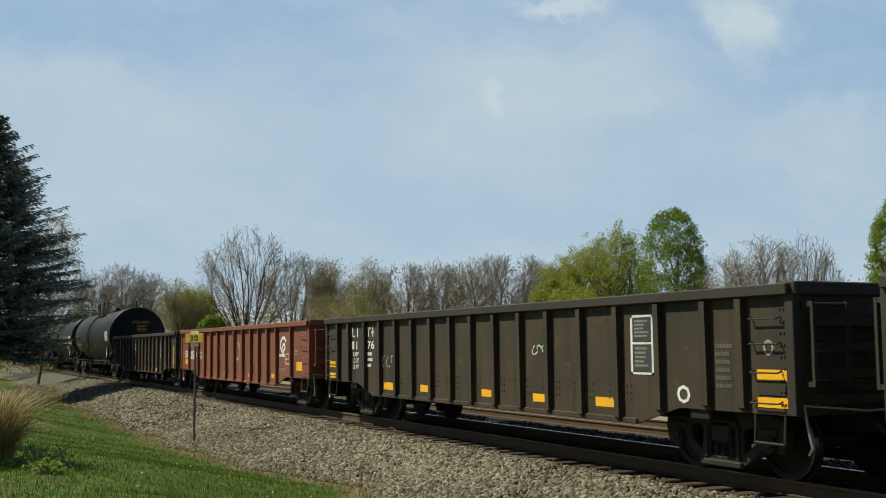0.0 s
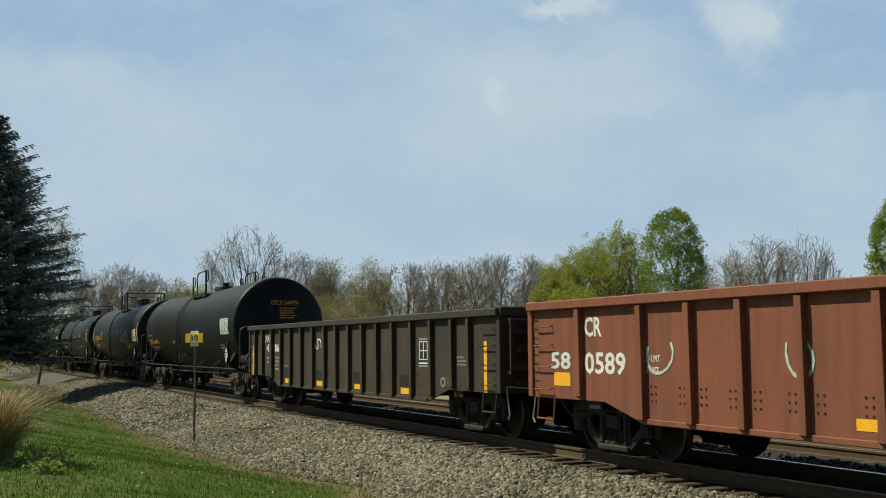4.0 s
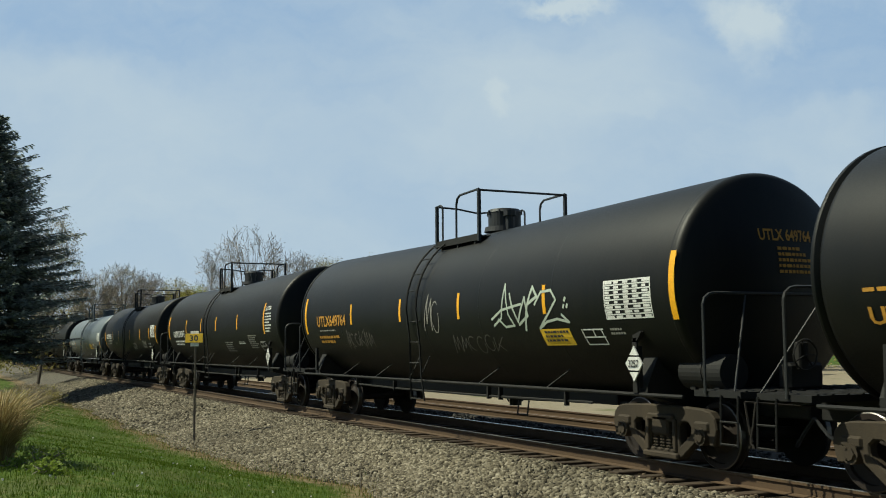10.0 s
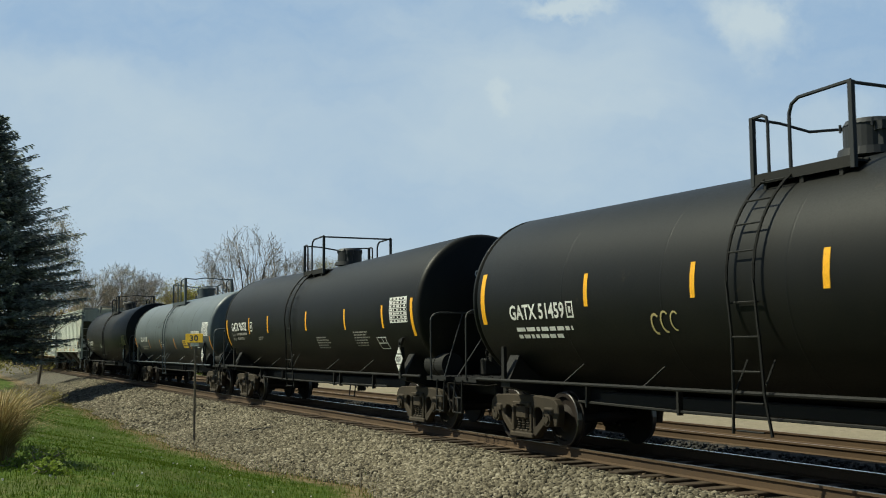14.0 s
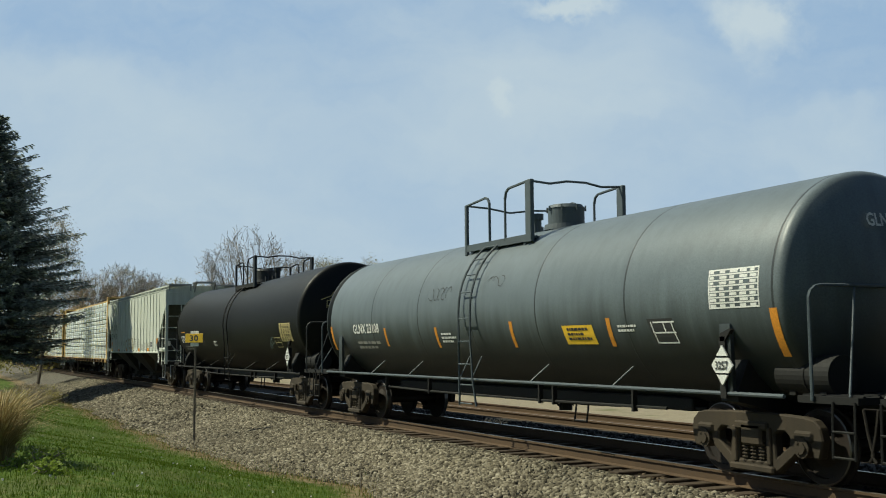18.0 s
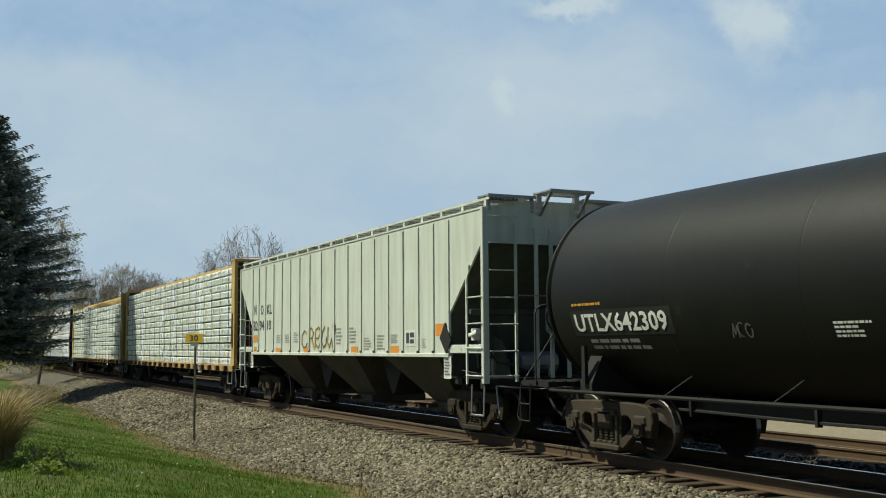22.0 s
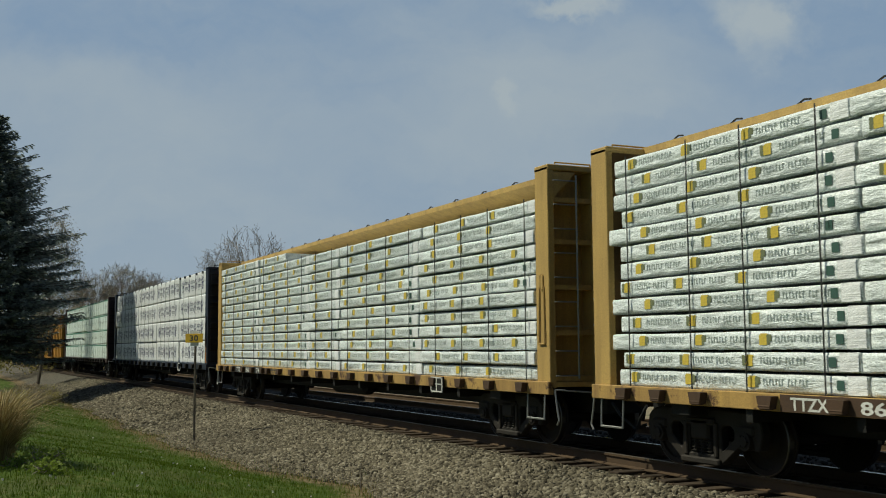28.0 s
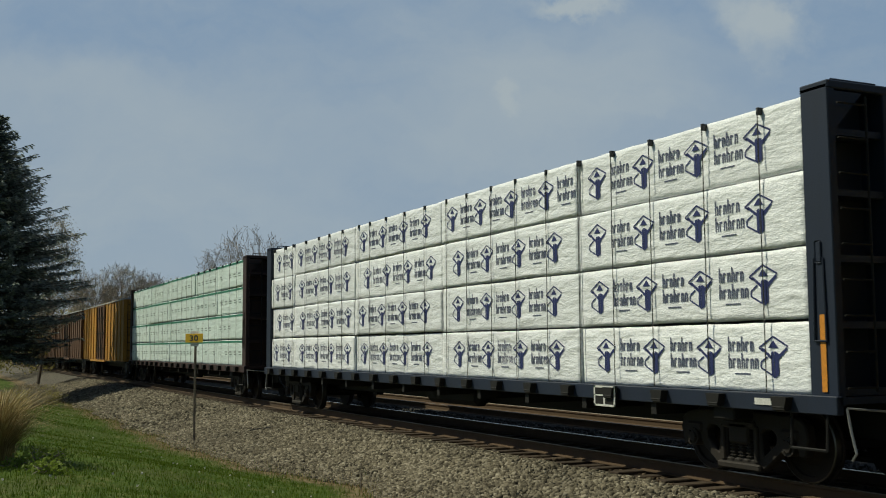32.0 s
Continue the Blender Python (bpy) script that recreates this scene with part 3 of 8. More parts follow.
    sz = size * rng.uniform(0.55, 1.25, (n, 1, 1)) * rng.uniform(0.6, 1.2, (n, 1, 3)) * 0.5
    p = cube[None] * (1 + rng.uniform(-0.38, 0.3, (n, 8, 3))) * sz
    a, c = rng.uniform(0, 2 * np.pi, n), rng.uniform(-0.7, 0.7, n)
    ca, sa, cc, sc = np.cos(a)[:, None], np.sin(a)[:, None], np.cos(c)[:, None], np.sin(c)[:, None]
    X, Y, Z = p[..., 0], p[..., 1], p[..., 2]
    X, Z = X * cc - Z * sc, X * sc + Z * cc
    X, Y = X * ca - Y * sa, X * sa + Y * ca
    v = np.stack([X + x[:, None], Y + y[:, None], Z + z[:, None] + size * 0.15 + lift], -1).reshape(-1, 3)
    f = (tris[None] + (np.arange(n) * 8)[:, None, None]).reshape(-1, 4)
    return tagged(np_mesh(name, v, f, material), label, "ballast", kind="stuff")


stones("ballast_stones", 54000, -34, -7, None, -1.25, 0.066, M["stone"], "pale grey crushed limestone on the bank of the track")
stones("ballast_stones", 22000, -75, -34, None, -1.3, 0.085, M["stone"], "pale grey crushed limestone on the far bank")
def near_rail(x, y):
    """Uneven cover of ballast between the ties."""
    cover = np.array([noise.noise((a * 0.9, b * 2.0, 5)) + 0.5 * noise.noise((a * 3.1, b * 3.0, 9)) for a, b in zip(x, y)])
    return cover > 0.05


def tie_ends(x, y):
    edge = np.array([-1.42 + 0.22 * noise.noise((a * 0.9, 0, 15)) + 0.10 * noise.noise((a * 4.0, 0, 18)) for a in x])
    return y < edge


stones("ballast_stones", 9000, -40, -7, -1.95, -1.20, 0.062, M["stone"], "pale crushed stone round the tie ends", tie_ends, 0.03)
stones("ballast_stones", 7000, -45, -7, -1.45, -0.84, 0.055, M["stone_rust"], "rust-stained crushed stone between the ties", near_rail, 0.01)
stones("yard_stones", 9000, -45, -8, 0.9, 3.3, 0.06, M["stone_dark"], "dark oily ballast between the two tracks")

RAIL = [(-0.07, -0.18), (0.07, -0.18), (0.07, -0.168), (0.012, -0.150), (0.012, -0.045), (0.036, -0.036), (0.036, -0.003), (-0.036, -0.003), (-0.036, -0.036), (-0.012, -0.045), (-0.012, -0.150), (-0.07, -0.168)]


def rail_line(name, y, z, top, label):
    bm = bms()
    prism(bm, [(y + a, z + b) for a, b in RAIL], -420, 60, axis="x")
    r = tagged(part(name, bm, M["railside"]), label, "rail", "rails of the tracks", "structure")
    bm = box(bms(), -420, 60, y - 0.033, y + 0.033, z - 0.004, z)
    part("rail_head", bm, top, r, "worn running surface")
    return r


TRACK2 = 4.55
for yy_, zz_, tp, lb in ((-0.7535, 0.0, M["railtop"], "rusty steel rail with a polished head on timber ties"), (0.7535, 0.0, M["railtop_bright"], "rusty steel rail with a polished head on timber ties"),
                         (TRACK2 - 0.7535, -0.10, M["railtop_dull"], "dull rusty rail of the unused second track"), (TRACK2 + 0.7535, -0.10, M["railtop_dull"], "dull rusty rail of the unused second track")):
    rail_line("rail", yy_, zz_, tp, lb)


def ties(n, x0, step, y, z, label, seed):
    rng = random.Random(seed)
    bed = thing("tie_row", label, "railway ties", at=(0, y, z))
    tagged(bed, kind="structure")
    bm = box(bms(), -0.11, 0.11, -1.3, 1.3, -0.17, 0.0, 0.012)
    first = None
    for i in range(n):
        m = pose(x0 - i * step + rng.uniform(-0.04, 0.04), rng.uniform(-0.06, 0.06), rng.uniform(-0.012, 0.006), 0, 0, rng.uniform(-1.2, 1.2))
        if first is None:
            first = part("tie", bm, M["tie"], bed)
            first.matrix_basis = m
        else:
            same("tie", first, bed, m)
    return bed


# ================= lettering and marks =================
GLYPHS = {}


def glyphs(text):
    """Flat letters of height 1: corner points, faces and width."""
    if text not in GLYPHS:
        cu = bpy.data.curves.new("lettering", "FONT")
        cu.body, cu.size, cu.resolution_u, cu.offset = text, 1.0, 2, 0.0 if "M" in text else 0.022
        ob = bpy.data.objects.new("lettering", cu)
        me = ob.to_mesh()
        vs = np.array([v.co[:2] for v in me.vertices], float).reshape(-1, 2)
        fs = [tuple(p.vertices) for p in me.polygons]
        ob.to_mesh_clear()
        bpy.data.objects.remove(ob)
        bpy.data.curves.remove(cu)
        if len(vs):
            vs -= vs.min(0)
            vs /= max(1e-6, vs[:, 1].max())
        GLYPHS[text] = (vs, fs)
    return GLYPHS[text]


class Flat:
    """The near side of a flat-sided car, at y = -side."""
    def __init__(self, side):
        self.side = side

    def at(self, x, z, off=0.006):
        return (x, -self.side - off, z)


class Round:
    """The near side of a tank; heights are as seen from the side."""
    def __init__(self, r, zc, plane=1.5, bend=0.0):
        self.r, self.zc, self.plane, self.bend = r, zc, plane, bend

    def shift(self, z):
        return -1.6 * (self.plane - self.r * math.cos((z - self.zc) / self.r))

    def at(self, x, z, off=0.011):
        zc = self.zc + self.bend * (abs(x) / 7.95 - 0.45)
        a = (z - zc) / self.r
        return (x, -(self.r + off) * math.cos(a), zc + (self.r + off) * math.sin(a))


class Head:
    """The front head of a tank: x runs across the car."""
    def __init__(self, x):
        self.x = x

    def at(self, y, z, off=0.02):
        return (self.x + off - 0.14 * (y * y + (z - 2.45) ** 2), y, z)


class End:
    def __init__(self, x):
        self.x = x

    def at(self, y, z, off=0.006):
        return (self.x + off, y, z)


def slid(rect, face, z=None):
    x0, x1, z0, z1 = rect
    d = face.shift((z0 + z1) / 2 if z is None else z) if isinstance(face, Round) else 0.0
    return x0 + d, x1 + d, z0, z1


def letters(name, text, rect, face, material, parent, label=""):
    x0, x1, z0, z1 = slid(rect, face)
    vs, fs = glyphs(text)
    w = max(1e-6, vs[:, 0].max())
    pts = [face.at(x0 + (x1 - x0) * a / w, z0 + (z1 - z0) * b) for a, b in vs]
    return quads_mesh(name, pts, fs, material, parent, label)


def patches(name, rects, face, material, parent, label="", off=0.005, lean=0.0):
    """Flat marks that follow the side: each (x0, x1, z0, z1)."""
    vs, fs = [], []
    zm = sum(r[2] + r[3] for r in rects) / (2 * max(1, len(rects)))
    for x0, x1, z0, z1 in [slid(r, face, zm) for r in rects]:
        n = max(1, int(abs(z1 - z0) / 0.12))
        k = len(vs)
        for i in range(n + 1):
            z = z0 + (z1 - z0) * i / n
            d = lean * (z - z0)
            vs += [face.at(x0 + d, z, off), face.at(x1 + d, z, off)]
        fs += [(k + 2 * i, k + 2 * i + 1, k + 2 * i + 3, k + 2 * i + 2) for i in range(n)]
    ob = quads_mesh(name, vs, fs, material, parent, label)
    return tagged(ob, label, kind="stuff") if name in ("worn_stencil", "warning_text", "head_stencil", "tag_text") else ob


def lines_of(rect, rows, rng, gap=0.45, words=True):
    """Lines of small writing as plain bars."""
    x0, x1, z0, z1 = rect
    h = (z1 - z0) / rows
    out = []
    for r in range(rows):
        top = z1 - r * h
        x, end = x0, x0 + (x1 - x0) * rng.uniform(0.6, 1.0)
        while x < end - 0.03:
            w = min(end - x, rng.uniform(0.05, 0.16) * (x1 - x0)) if words else end - x
            out.append((x, x + w, top - h * (1 - gap), top))
            x += w + 0.028 * (x1 - x0)
    return out


def grid_panel(name, rect, face, parent, rng, rows=7, mat="white"):
    """A stencilled test panel: a frame with rows of small writing."""
    x0, x1, z0, z1 = rect
    t = 0.02
    rs = [(x0, x1, z0, z0 + t), (x0, x1, z1 - t, z1), (x0, x0 + t, z0, z1), (x1 - t, x1, z0, z1)]
    h = (z1 - z0) / rows
    for r in range(1, rows):
        rs.append((x0, x1, z0 + r * h - t / 2, z0 + r * h + t / 2))
    for r in range(rows):
        for k in range(5):
            a = x0 + (x1 - x0) * (k + 0.15) / 5
            rs.append((a, a + (x1 - x0) * rng.uniform(0.07, 0.16), z0 + r * h + 0.25 * h, z0 + r * h + 0.75 * h))
    return patches(name, rs, face, M[mat], parent, "stencilled white table of plain bars")


def frame_panel(name, rect, face, parent, mat="white"):
    x0, x1, z0, z1 = rect
    t = 0.022
    zm = (z0 + z1) / 2
    rs = [(x0, x1, z0, z0 + t), (x0, x1, z1 - t, z1), (x0, x0 + t, z0, z1), (x1 - t, x1, z0, z1), (x0, x1, zm - t / 2, zm + t / 2), ((x0 + x1) / 2, (x0 + x1) / 2 + t, zm, z1)]
    return patches(name, rs, face, M[mat], parent, "stencilled white frame", lean=-0.2)


def scrawl(name, rect, face, material, parent, seed, strokes=7, width=0.03):
    """Spray-painted loops and strokes."""
    rng = random.Random(seed)
    x0, x1, z0, z1 = slid(rect, face)
    vs, fs = [], []
    for s in range(strokes):
        cx, cz = x0 + (x1 - x0) * (s + 0.5) / strokes, (z0 + z1) / 2
        w, h = (x1 - x0) / strokes * 0.8, (z1 - z0) * 0.5
        a0, da, ph = rng.uniform(0, 6.28), rng.uniform(2.6, 5.2) * rng.choice((-1, 1)), rng.uniform(-0.5, 0.5)
        pts = [(cx + w * math.cos(a0 + da * i / 9) * (0.5 + 0.5 * i / 9) + ph * 0.3 * w * i / 9, cz + h * math.sin(a0 + da * i / 9 + ph)) for i in range(10)]
        for (ax, az), (bx, bz) in zip(pts, pts[1:]):
            d = Vector((bx - ax, bz - az))
            if d.length < 1e-4:
                continue
            nrm = Vector((-d.y, d.x)).normalized() * width * rng.uniform(0.3, 0.6)
            k = len(vs)
            vs += [face.at(ax - nrm.x, az - nrm.y, 0.008), face.at(bx - nrm.x, bz - nrm.y, 0.008), face.at(bx + nrm.x, bz + nrm.y, 0.008), face.at(ax + nrm.x, az + nrm.y, 0.008)]
            fs.append((k, k + 1, k + 2, k + 3))
    return tagged(quads_mesh(name, vs, fs, material, parent), "sprayed scrawl", kind="stuff")


def tag(name, rect, face, material, parent, seed, letters_n=4, width=0.04, label="sprayed tag", drawn=None):
    """A sprayed signature: jagged joined letter strokes with a few loops."""
    rng = random.Random(seed)
    x0, x1, z0, z1 = slid(rect, face)
    vs, fs = [], []
    w = (x1 - x0) / letters_n

    def stroke(pts, wd):
        fine = [pts[0]]
        for p, q in zip(pts, pts[1:]):
            n = max(1, int(math.hypot(q[0] - p[0], q[1] - p[1]) / 0.09))
            fine += [(p[0] + (q[0] - p[0]) * i / n, p[1] + (q[1] - p[1]) * i / n) for i in range(1, n + 1)]
        for (ax, az), (bx, bz) in zip(fine, fine[1:]):
            d = Vector((bx - ax, bz - az))
            if d.length < 1e-4:
                continue
            e = d.normalized() * wd * 0.4
            nrm = Vector((-d.y, d.x)).normalized() * wd * 0.5
            k = len(vs)
            for px_, pz_ in ((ax - e.x - nrm.x, az - e.y - nrm.y), (bx + e.x - nrm.x, bz + e.y - nrm.y), (bx + e.x + nrm.x, bz + e.y + nrm.y), (ax - e.x + nrm.x, az - e.y + nrm.y)):
                vs.append(face.at(px_, pz_, 0.008 + 0.0006 * (len(fs) % 5)))
            fs.append((k, k + 1, k + 2, k + 3))

    for pts in drawn or ():
        stroke([(x0 + (x1 - x0) * a, z0 + (z1 - z0) * b) for a, b in pts], width * rng.uniform(0.8, 1.15))
    for s in range(0 if drawn else letters_n):
        a, b = x0 + s * w, x0 + (s + 0.95) * w
        kind = rng.choice(("zig", "loop", "bar", "arc", "zig"))
        h = z1 - z0
        lean = 0.12 * h
        lo, hi = z0 + rng.uniform(0, 0.2) * h, z1 - rng.uniform(0, 0.25) * h
        if kind == "zig":
            pts = [(a, lo), (a + 0.28 * w + lean, hi), (a + 0.45 * w, lo + 0.15 * h), (a + 0.72 * w + lean, hi - 0.1 * h), (b, lo)]
        elif kind == "bar":
            pts = [(a + lean, hi), (a, lo), (a + 0.5 * w, (lo + hi) / 2), (b + lean, hi)]
            stroke([(a + 0.4 * w, (lo + hi) / 2), (b, lo)], width)
        else:
            n = 11
            turn = 5.6 if kind == "loop" else 3.9
            pts = [((a + b) / 2 + 0.42 * w * math.cos(0.9 + turn * i / n), (lo + hi) / 2 + 0.48 * (hi - lo) * math.sin(0.9 + turn * i / n)) for i in range(n + 1)]
        stroke(pts, width * rng.uniform(0.75, 1.15))
    return tagged(quads_mesh(name, vs, fs, material, parent), label, kind="stuff")


# ================= trucks =================
WHEEL_R, BASE = 0.457, 0.889


def lathe(bm, profile, seg, axis="y"):
    """profile: (r, along)."""
    rings = []
    for r, h in profile:
        ring = []
        for i in range(seg):
            a = 2 * math.pi * i / seg
            c, s = r * math.cos(a), r * math.sin(a)
            ring.append(bm.verts.new((c, h, s) if axis == "y" else (h, c, s)))
        rings.append(ring)
    for p, q in zip(rings, rings[1:]):
        for i in range(seg):
            j = (i + 1) % seg
            bm.faces.new((p[i], p[j], q[j], q[i]))
    for ring in (rings[0], rings[-1]):
        try:
            bm.faces.new(ring)
        except ValueError:
            pass
    bmesh.ops.recalc_face_normals(bm, faces=bm.faces[:])
    return bm


def build_truck(car, x, casting):
    """A two-axle freight truck: bolster, side frames with springs, and two wheelsets that turn."""
    bm = box(bms(), -0.19, 0.19, -1.12, 1.12, 0.42, 0.70, 0.03)
    box(bm, -0.30, 0.30, -0.35, 0.35, 0.66, 0.80, 0.03)
    truck = part("truck", bm, casting, car, "two-axle truck with cast side frames")
    truck.location = (x, 0, 0)
    outer = [(-1.13, 0.34), (-1.19, 0.56), (-1.16, 0.70), (-1.06, 0.79), (-0.90, 0.82), (-0.40, 0.84), (0.40, 0.84), (0.90, 0.82), (1.06, 0.79), (1.16, 0.70), (1.19, 0.56), (1.13, 0.34), (1.02, 0.34), (1.00, 0.46), (0.80, 0.46), (0.74, 0.36), (0.46, 0.15), (0.36, 0.10), (-0.36, 0.10), (-0.46, 0.15), (-0.74, 0.36), (-0.80, 0.46), (-1.00, 0.46), (-1.02, 0.34)]
    holes = [[(-0.25, 0.24), (0.25, 0.24), (0.25, 0.62), (-0.25, 0.62)],
             [(-0.42, 0.30), (-0.39, 0.58), (-0.46, 0.63), (-0.58, 0.63), (-0.65, 0.57), (-0.64, 0.46)],
             [(0.42, 0.30), (0.64, 0.46), (0.65, 0.57), (0.58, 0.63), (0.46, 0.63), (0.39, 0.58)]]
    sides = []
    for s in (-1, 1):
        bm = prism(bms(), outer, s * 1.01 - 0.07, s * 1.01 + 0.07, holes)
        bmesh.ops.bevel(bm, geom=[e for e in bm.edges if e.calc_length() > 0.05 and e.is_manifold and e.calc_face_angle(0) > 0.6], offset=0.018, segments=1, affect="EDGES")
        box(bm, -0.40, 0.40, s * 1.01 - 0.12, s * 1.01 + 0.12, 0.10, 0.19, 0.02)
        box(bm, -0.30, 0.30, s * 1.01 - 0.11, s * 1.01 + 0.11, 0.62, 0.72, 0.02)
        for k in (-1, 1):
            box(bm, k * 0.89 - 0.16, k * 0.89 + 0.16, s * 1.01 - 0.10, s * 1.01 + 0.10, 0.52, 0.66, 0.03)
            box(bm, k * 0.31 - 0.04, k * 0.31 + 0.04, s * 1.01 - 0.10, s * 1.01 + 0.10, 0.2, 0.66, 0.015)
        sf = part("side_frame", bm, casting, truck)
        for kx in (-0.15, 0.0, 0.15):
            prof = [(0.045, 0.20)]
            for i in range(7):
                z = 0.215 + i * 0.043
                prof += [(0.045, z), (0.066, z + 0.006), (0.066, z + 0.018), (0.045, z + 0.024)]
            bm = lathe(bms(), [*prof, (0.045, 0.52)], 8)
            bmesh.ops.rotate(bm, verts=bm.verts[:], cent=(0, 0, 0), matrix=Matrix.Rotation(math.pi / 2, 3, "X"))
            bmesh.ops.translate(bm, verts=bm.verts[:], vec=(kx, s * 1.03, 0))
            part("coil_spring", bm, casting, truck)
        for k in (-1, 1):
            bm = bms()
            rod(bm, (k * BASE, s * 0.96, WHEEL_R), (k * BASE, s * 1.13, WHEEL_R), 0.12, 14)
            rod(bm, (k * BASE, s * 1.13, WHEEL_R), (k * BASE, s * 1.15, WHEEL_R), 0.075, 10)
            for a in range(3):
                rod(bm, (k * BASE + 0.07 * math.cos(a * 2.09), s * 1.13, WHEEL_R + 0.07 * math.sin(a * 2.09)), (k * BASE + 0.07 * math.cos(a * 2.09), s * 1.16, WHEEL_R + 0.07 * math.sin(a * 2.09)), 0.018, 6)
            part("bearing_cap", bm, casting, truck)
    for k in (-1, 1):
        bm = rod(bms(), (0, -0.95, 0), (0, 0.95, 0), 0.085, 12)
        for s in (-1, 1):
            prof = [(0.10, s * 0.66), (0.12, s * 0.64), (0.24, s * 0.685), (0.375, s * 0.70), (0.385, s * 0.675), (0.44, s * 0.67), (0.455, s * 0.675), (0.457, s * 0.79), (0.44, s * 0.80), (0.375, s * 0.795), (0.365, s * 0.76), (0.24, s * 0.745), (0.14, s * 0.80), (0.10, s * 0.81)]
            lathe(bm, prof, 28)
            lathe(bm, [(0.455, s * 0.665), (0.483, s * 0.668), (0.483, s * 0.69), (0.457, s * 0.705)], 28)
        ws = part("wheelset", bm, M["wheel"], truck, "rusty steel wheelset")
        ws.location = (k * BASE, 0, WHEEL_R)
        ws.data.materials.append(M["tread"])
        for p in ws.data.polygons:
            r = [math.hypot(ws.data.vertices[i].co.x, ws.data.vertices[i].co.z) for i in p.vertices]
            if min(r) > 0.43 and max(abs(ws.data.vertices[i].co.y) for i in p.vertices) > 0.76:
                p.material_index = 1
        ws["axle"] = k
    bm = bms()
    for k in (-1, 1):
        box(bm, k * 0.38 - 0.04, k * 0.38 + 0.04, -0.75, 0.75, 0.33, 0.42, 0.01)
        for s in (-1, 1):
            box(bm, k * 0.42 - 0.05, k * 0.42 + 0.02, s * 0.75 - 0.05, s * 0.75 + 0.05, 0.28, 0.60, 0.01)
    part("brake_rigging", bm, M["truck_dark"], truck)
    return truck


TRUCKS = {}


def trucks(car, xs, kind):
    for x in xs:
        if kind in TRUCKS:
            clone(TRUCKS[kind], car, Matrix.Translation((x, 0, 0)))
        else:
            TRUCKS[kind] = build_truck(car, x, M[kind])


def coupler(car, x, sign, mat="truck", lever="galv"):
    bm = box(bms(), min(x, x + sign * 0.55), max(x, x + sign * 0.55), -0.09, 0.09, 0.76, 0.94, 0.03)
    box(bm, min(x + sign * 0.5, x + sign * 0.78), max(x + sign * 0.5, x + sign * 0.78), -0.16, 0.14, 0.70, 1.0, 0.06)
    c = part("coupler", bm, M[mat], car, "knuckle coupler with an air hose")
    bm = pipe(bms(), [(x + sign * 0.15, -0.35, 0.75), (x + sign * 0.35, -0.33, 0.55), (x + sign * 0.6, -0.22, 0.36), (x + sign * 0.72, -0.08, 0.42)], 0.025, 6)
    part("air_hose", bm, M["rail_black"], c)
    bm = pipe(bms(), [(x + sign * 0.05, -1.38, 0.98), (x + sign * 0.10, -1.38, 0.72), (x + sign * 0.16, -1.38, 0.50), (x + sign * 0.10, -1.38, 0.42)], 0.016, 5)
    pipe(bm, [(x + sign * 0.05, -1.38, 0.98), (x + sign * 0.35, -0.7, 0.92), (x + sign * 0.62, -0.1, 0.96)], 0.014, 5)
    part("uncoupling_lever", bm, M[lever], c)


def rungs(bm, x, y0, y1, zs, r=0.011, along="y"):
    for z in zs:
        if along == "y":
            rod(bm, (x, y0, z), (x, y1, z), r, 5)
        else:
            rod(bm, (y0, x, z), (y1, x, z), r, 5)
    return bm


# ================= gondolas =================
def gondola(label, cx, length, paint, chord, posts, seed, orange, top=2.40, belly=0.60, panels=True):
    car = thing("gondola_car", label, "gondola car", "cars of the freight train", (cx, 0, 0))
    L, W = length / 2, 1.46
    rng = random.Random(seed)
    fx = L - 2.1
    # sides with a deep belly between the trucks
    prof = [(-L, 0.86), (-fx, 0.86), (-fx + 0.95, belly), (fx - 0.95, belly), (fx, 0.86), (L, 0.86), (L, top - 0.1), (-L, top - 0.1)]
    for s in (-1, 1):
        bm = prism(bms(), prof, s * W - 0.02, s * W + 0.02)
        part("side_sheet", bm, M[paint], car)
        bm = box(bms(), -L - 0.03, L + 0.03, s * (W + 0.02) - 0.10, s * (W + 0.02) + 0.10, top - 0.14, top, 0.015)
        part("top_chord", bm, M[chord], car)
        bm = box(bms(), -fx + 0.95, fx - 0.95, s * W - 0.05, s * W + 0.05, belly - 0.01, belly + 0.07, 0.01)
        part("bottom_flange", bm, M[paint], car)
        for i, x in enumerate(posts):
            zb = 0.86 if abs(x) > fx else (belly if abs(x) < fx - 0.95 else 0.86 - (fx - abs(x)) / 0.95 * (0.86 - belly))
            if s == -1 or i % 1 == 0:
                y = s * (W + 0.065)
                bm = prism(bms(), [(y - s * 0.05 - 0.0, zb), (y + s * 0.035, zb + 0.06), (y + s * 0.05, top - 0.16), (y - s * 0.05, top - 0.14)], x - 0.055, x + 0.055, axis="x")
                if s == -1:
                    for kz in range(5):
                        for kx in (-0.085, 0.085):
                            bmesh.ops.create_icosphere(bm, subdivisions=1, radius=0.014, matrix=Matrix.Translation((x + kx, -W - 0.022, zb + 0.1 + kz * 0.13)))
                part("side_post", bm, M[paint], car)
    # ends with horizontal ribs
    for s in (-1, 1):
        bm = box(bms(), s * L - 0.03, s * L + 0.03, -W, W, 0.86, top - 0.1)
        wall = part("end_wall", bm, M[paint], car, "ribbed end wall")
        for z in (1.05, 1.35, 1.65, 1.95):
            bm = prism(bms(), [(s * L, z - 0.09), (s * (L + 0.14), z - 0.05), (s * (L + 0.14), z + 0.05), (s * L, z + 0.09)], -W + 0.22, W - 0.22)
            part("rib", bm, M[paint], wall)
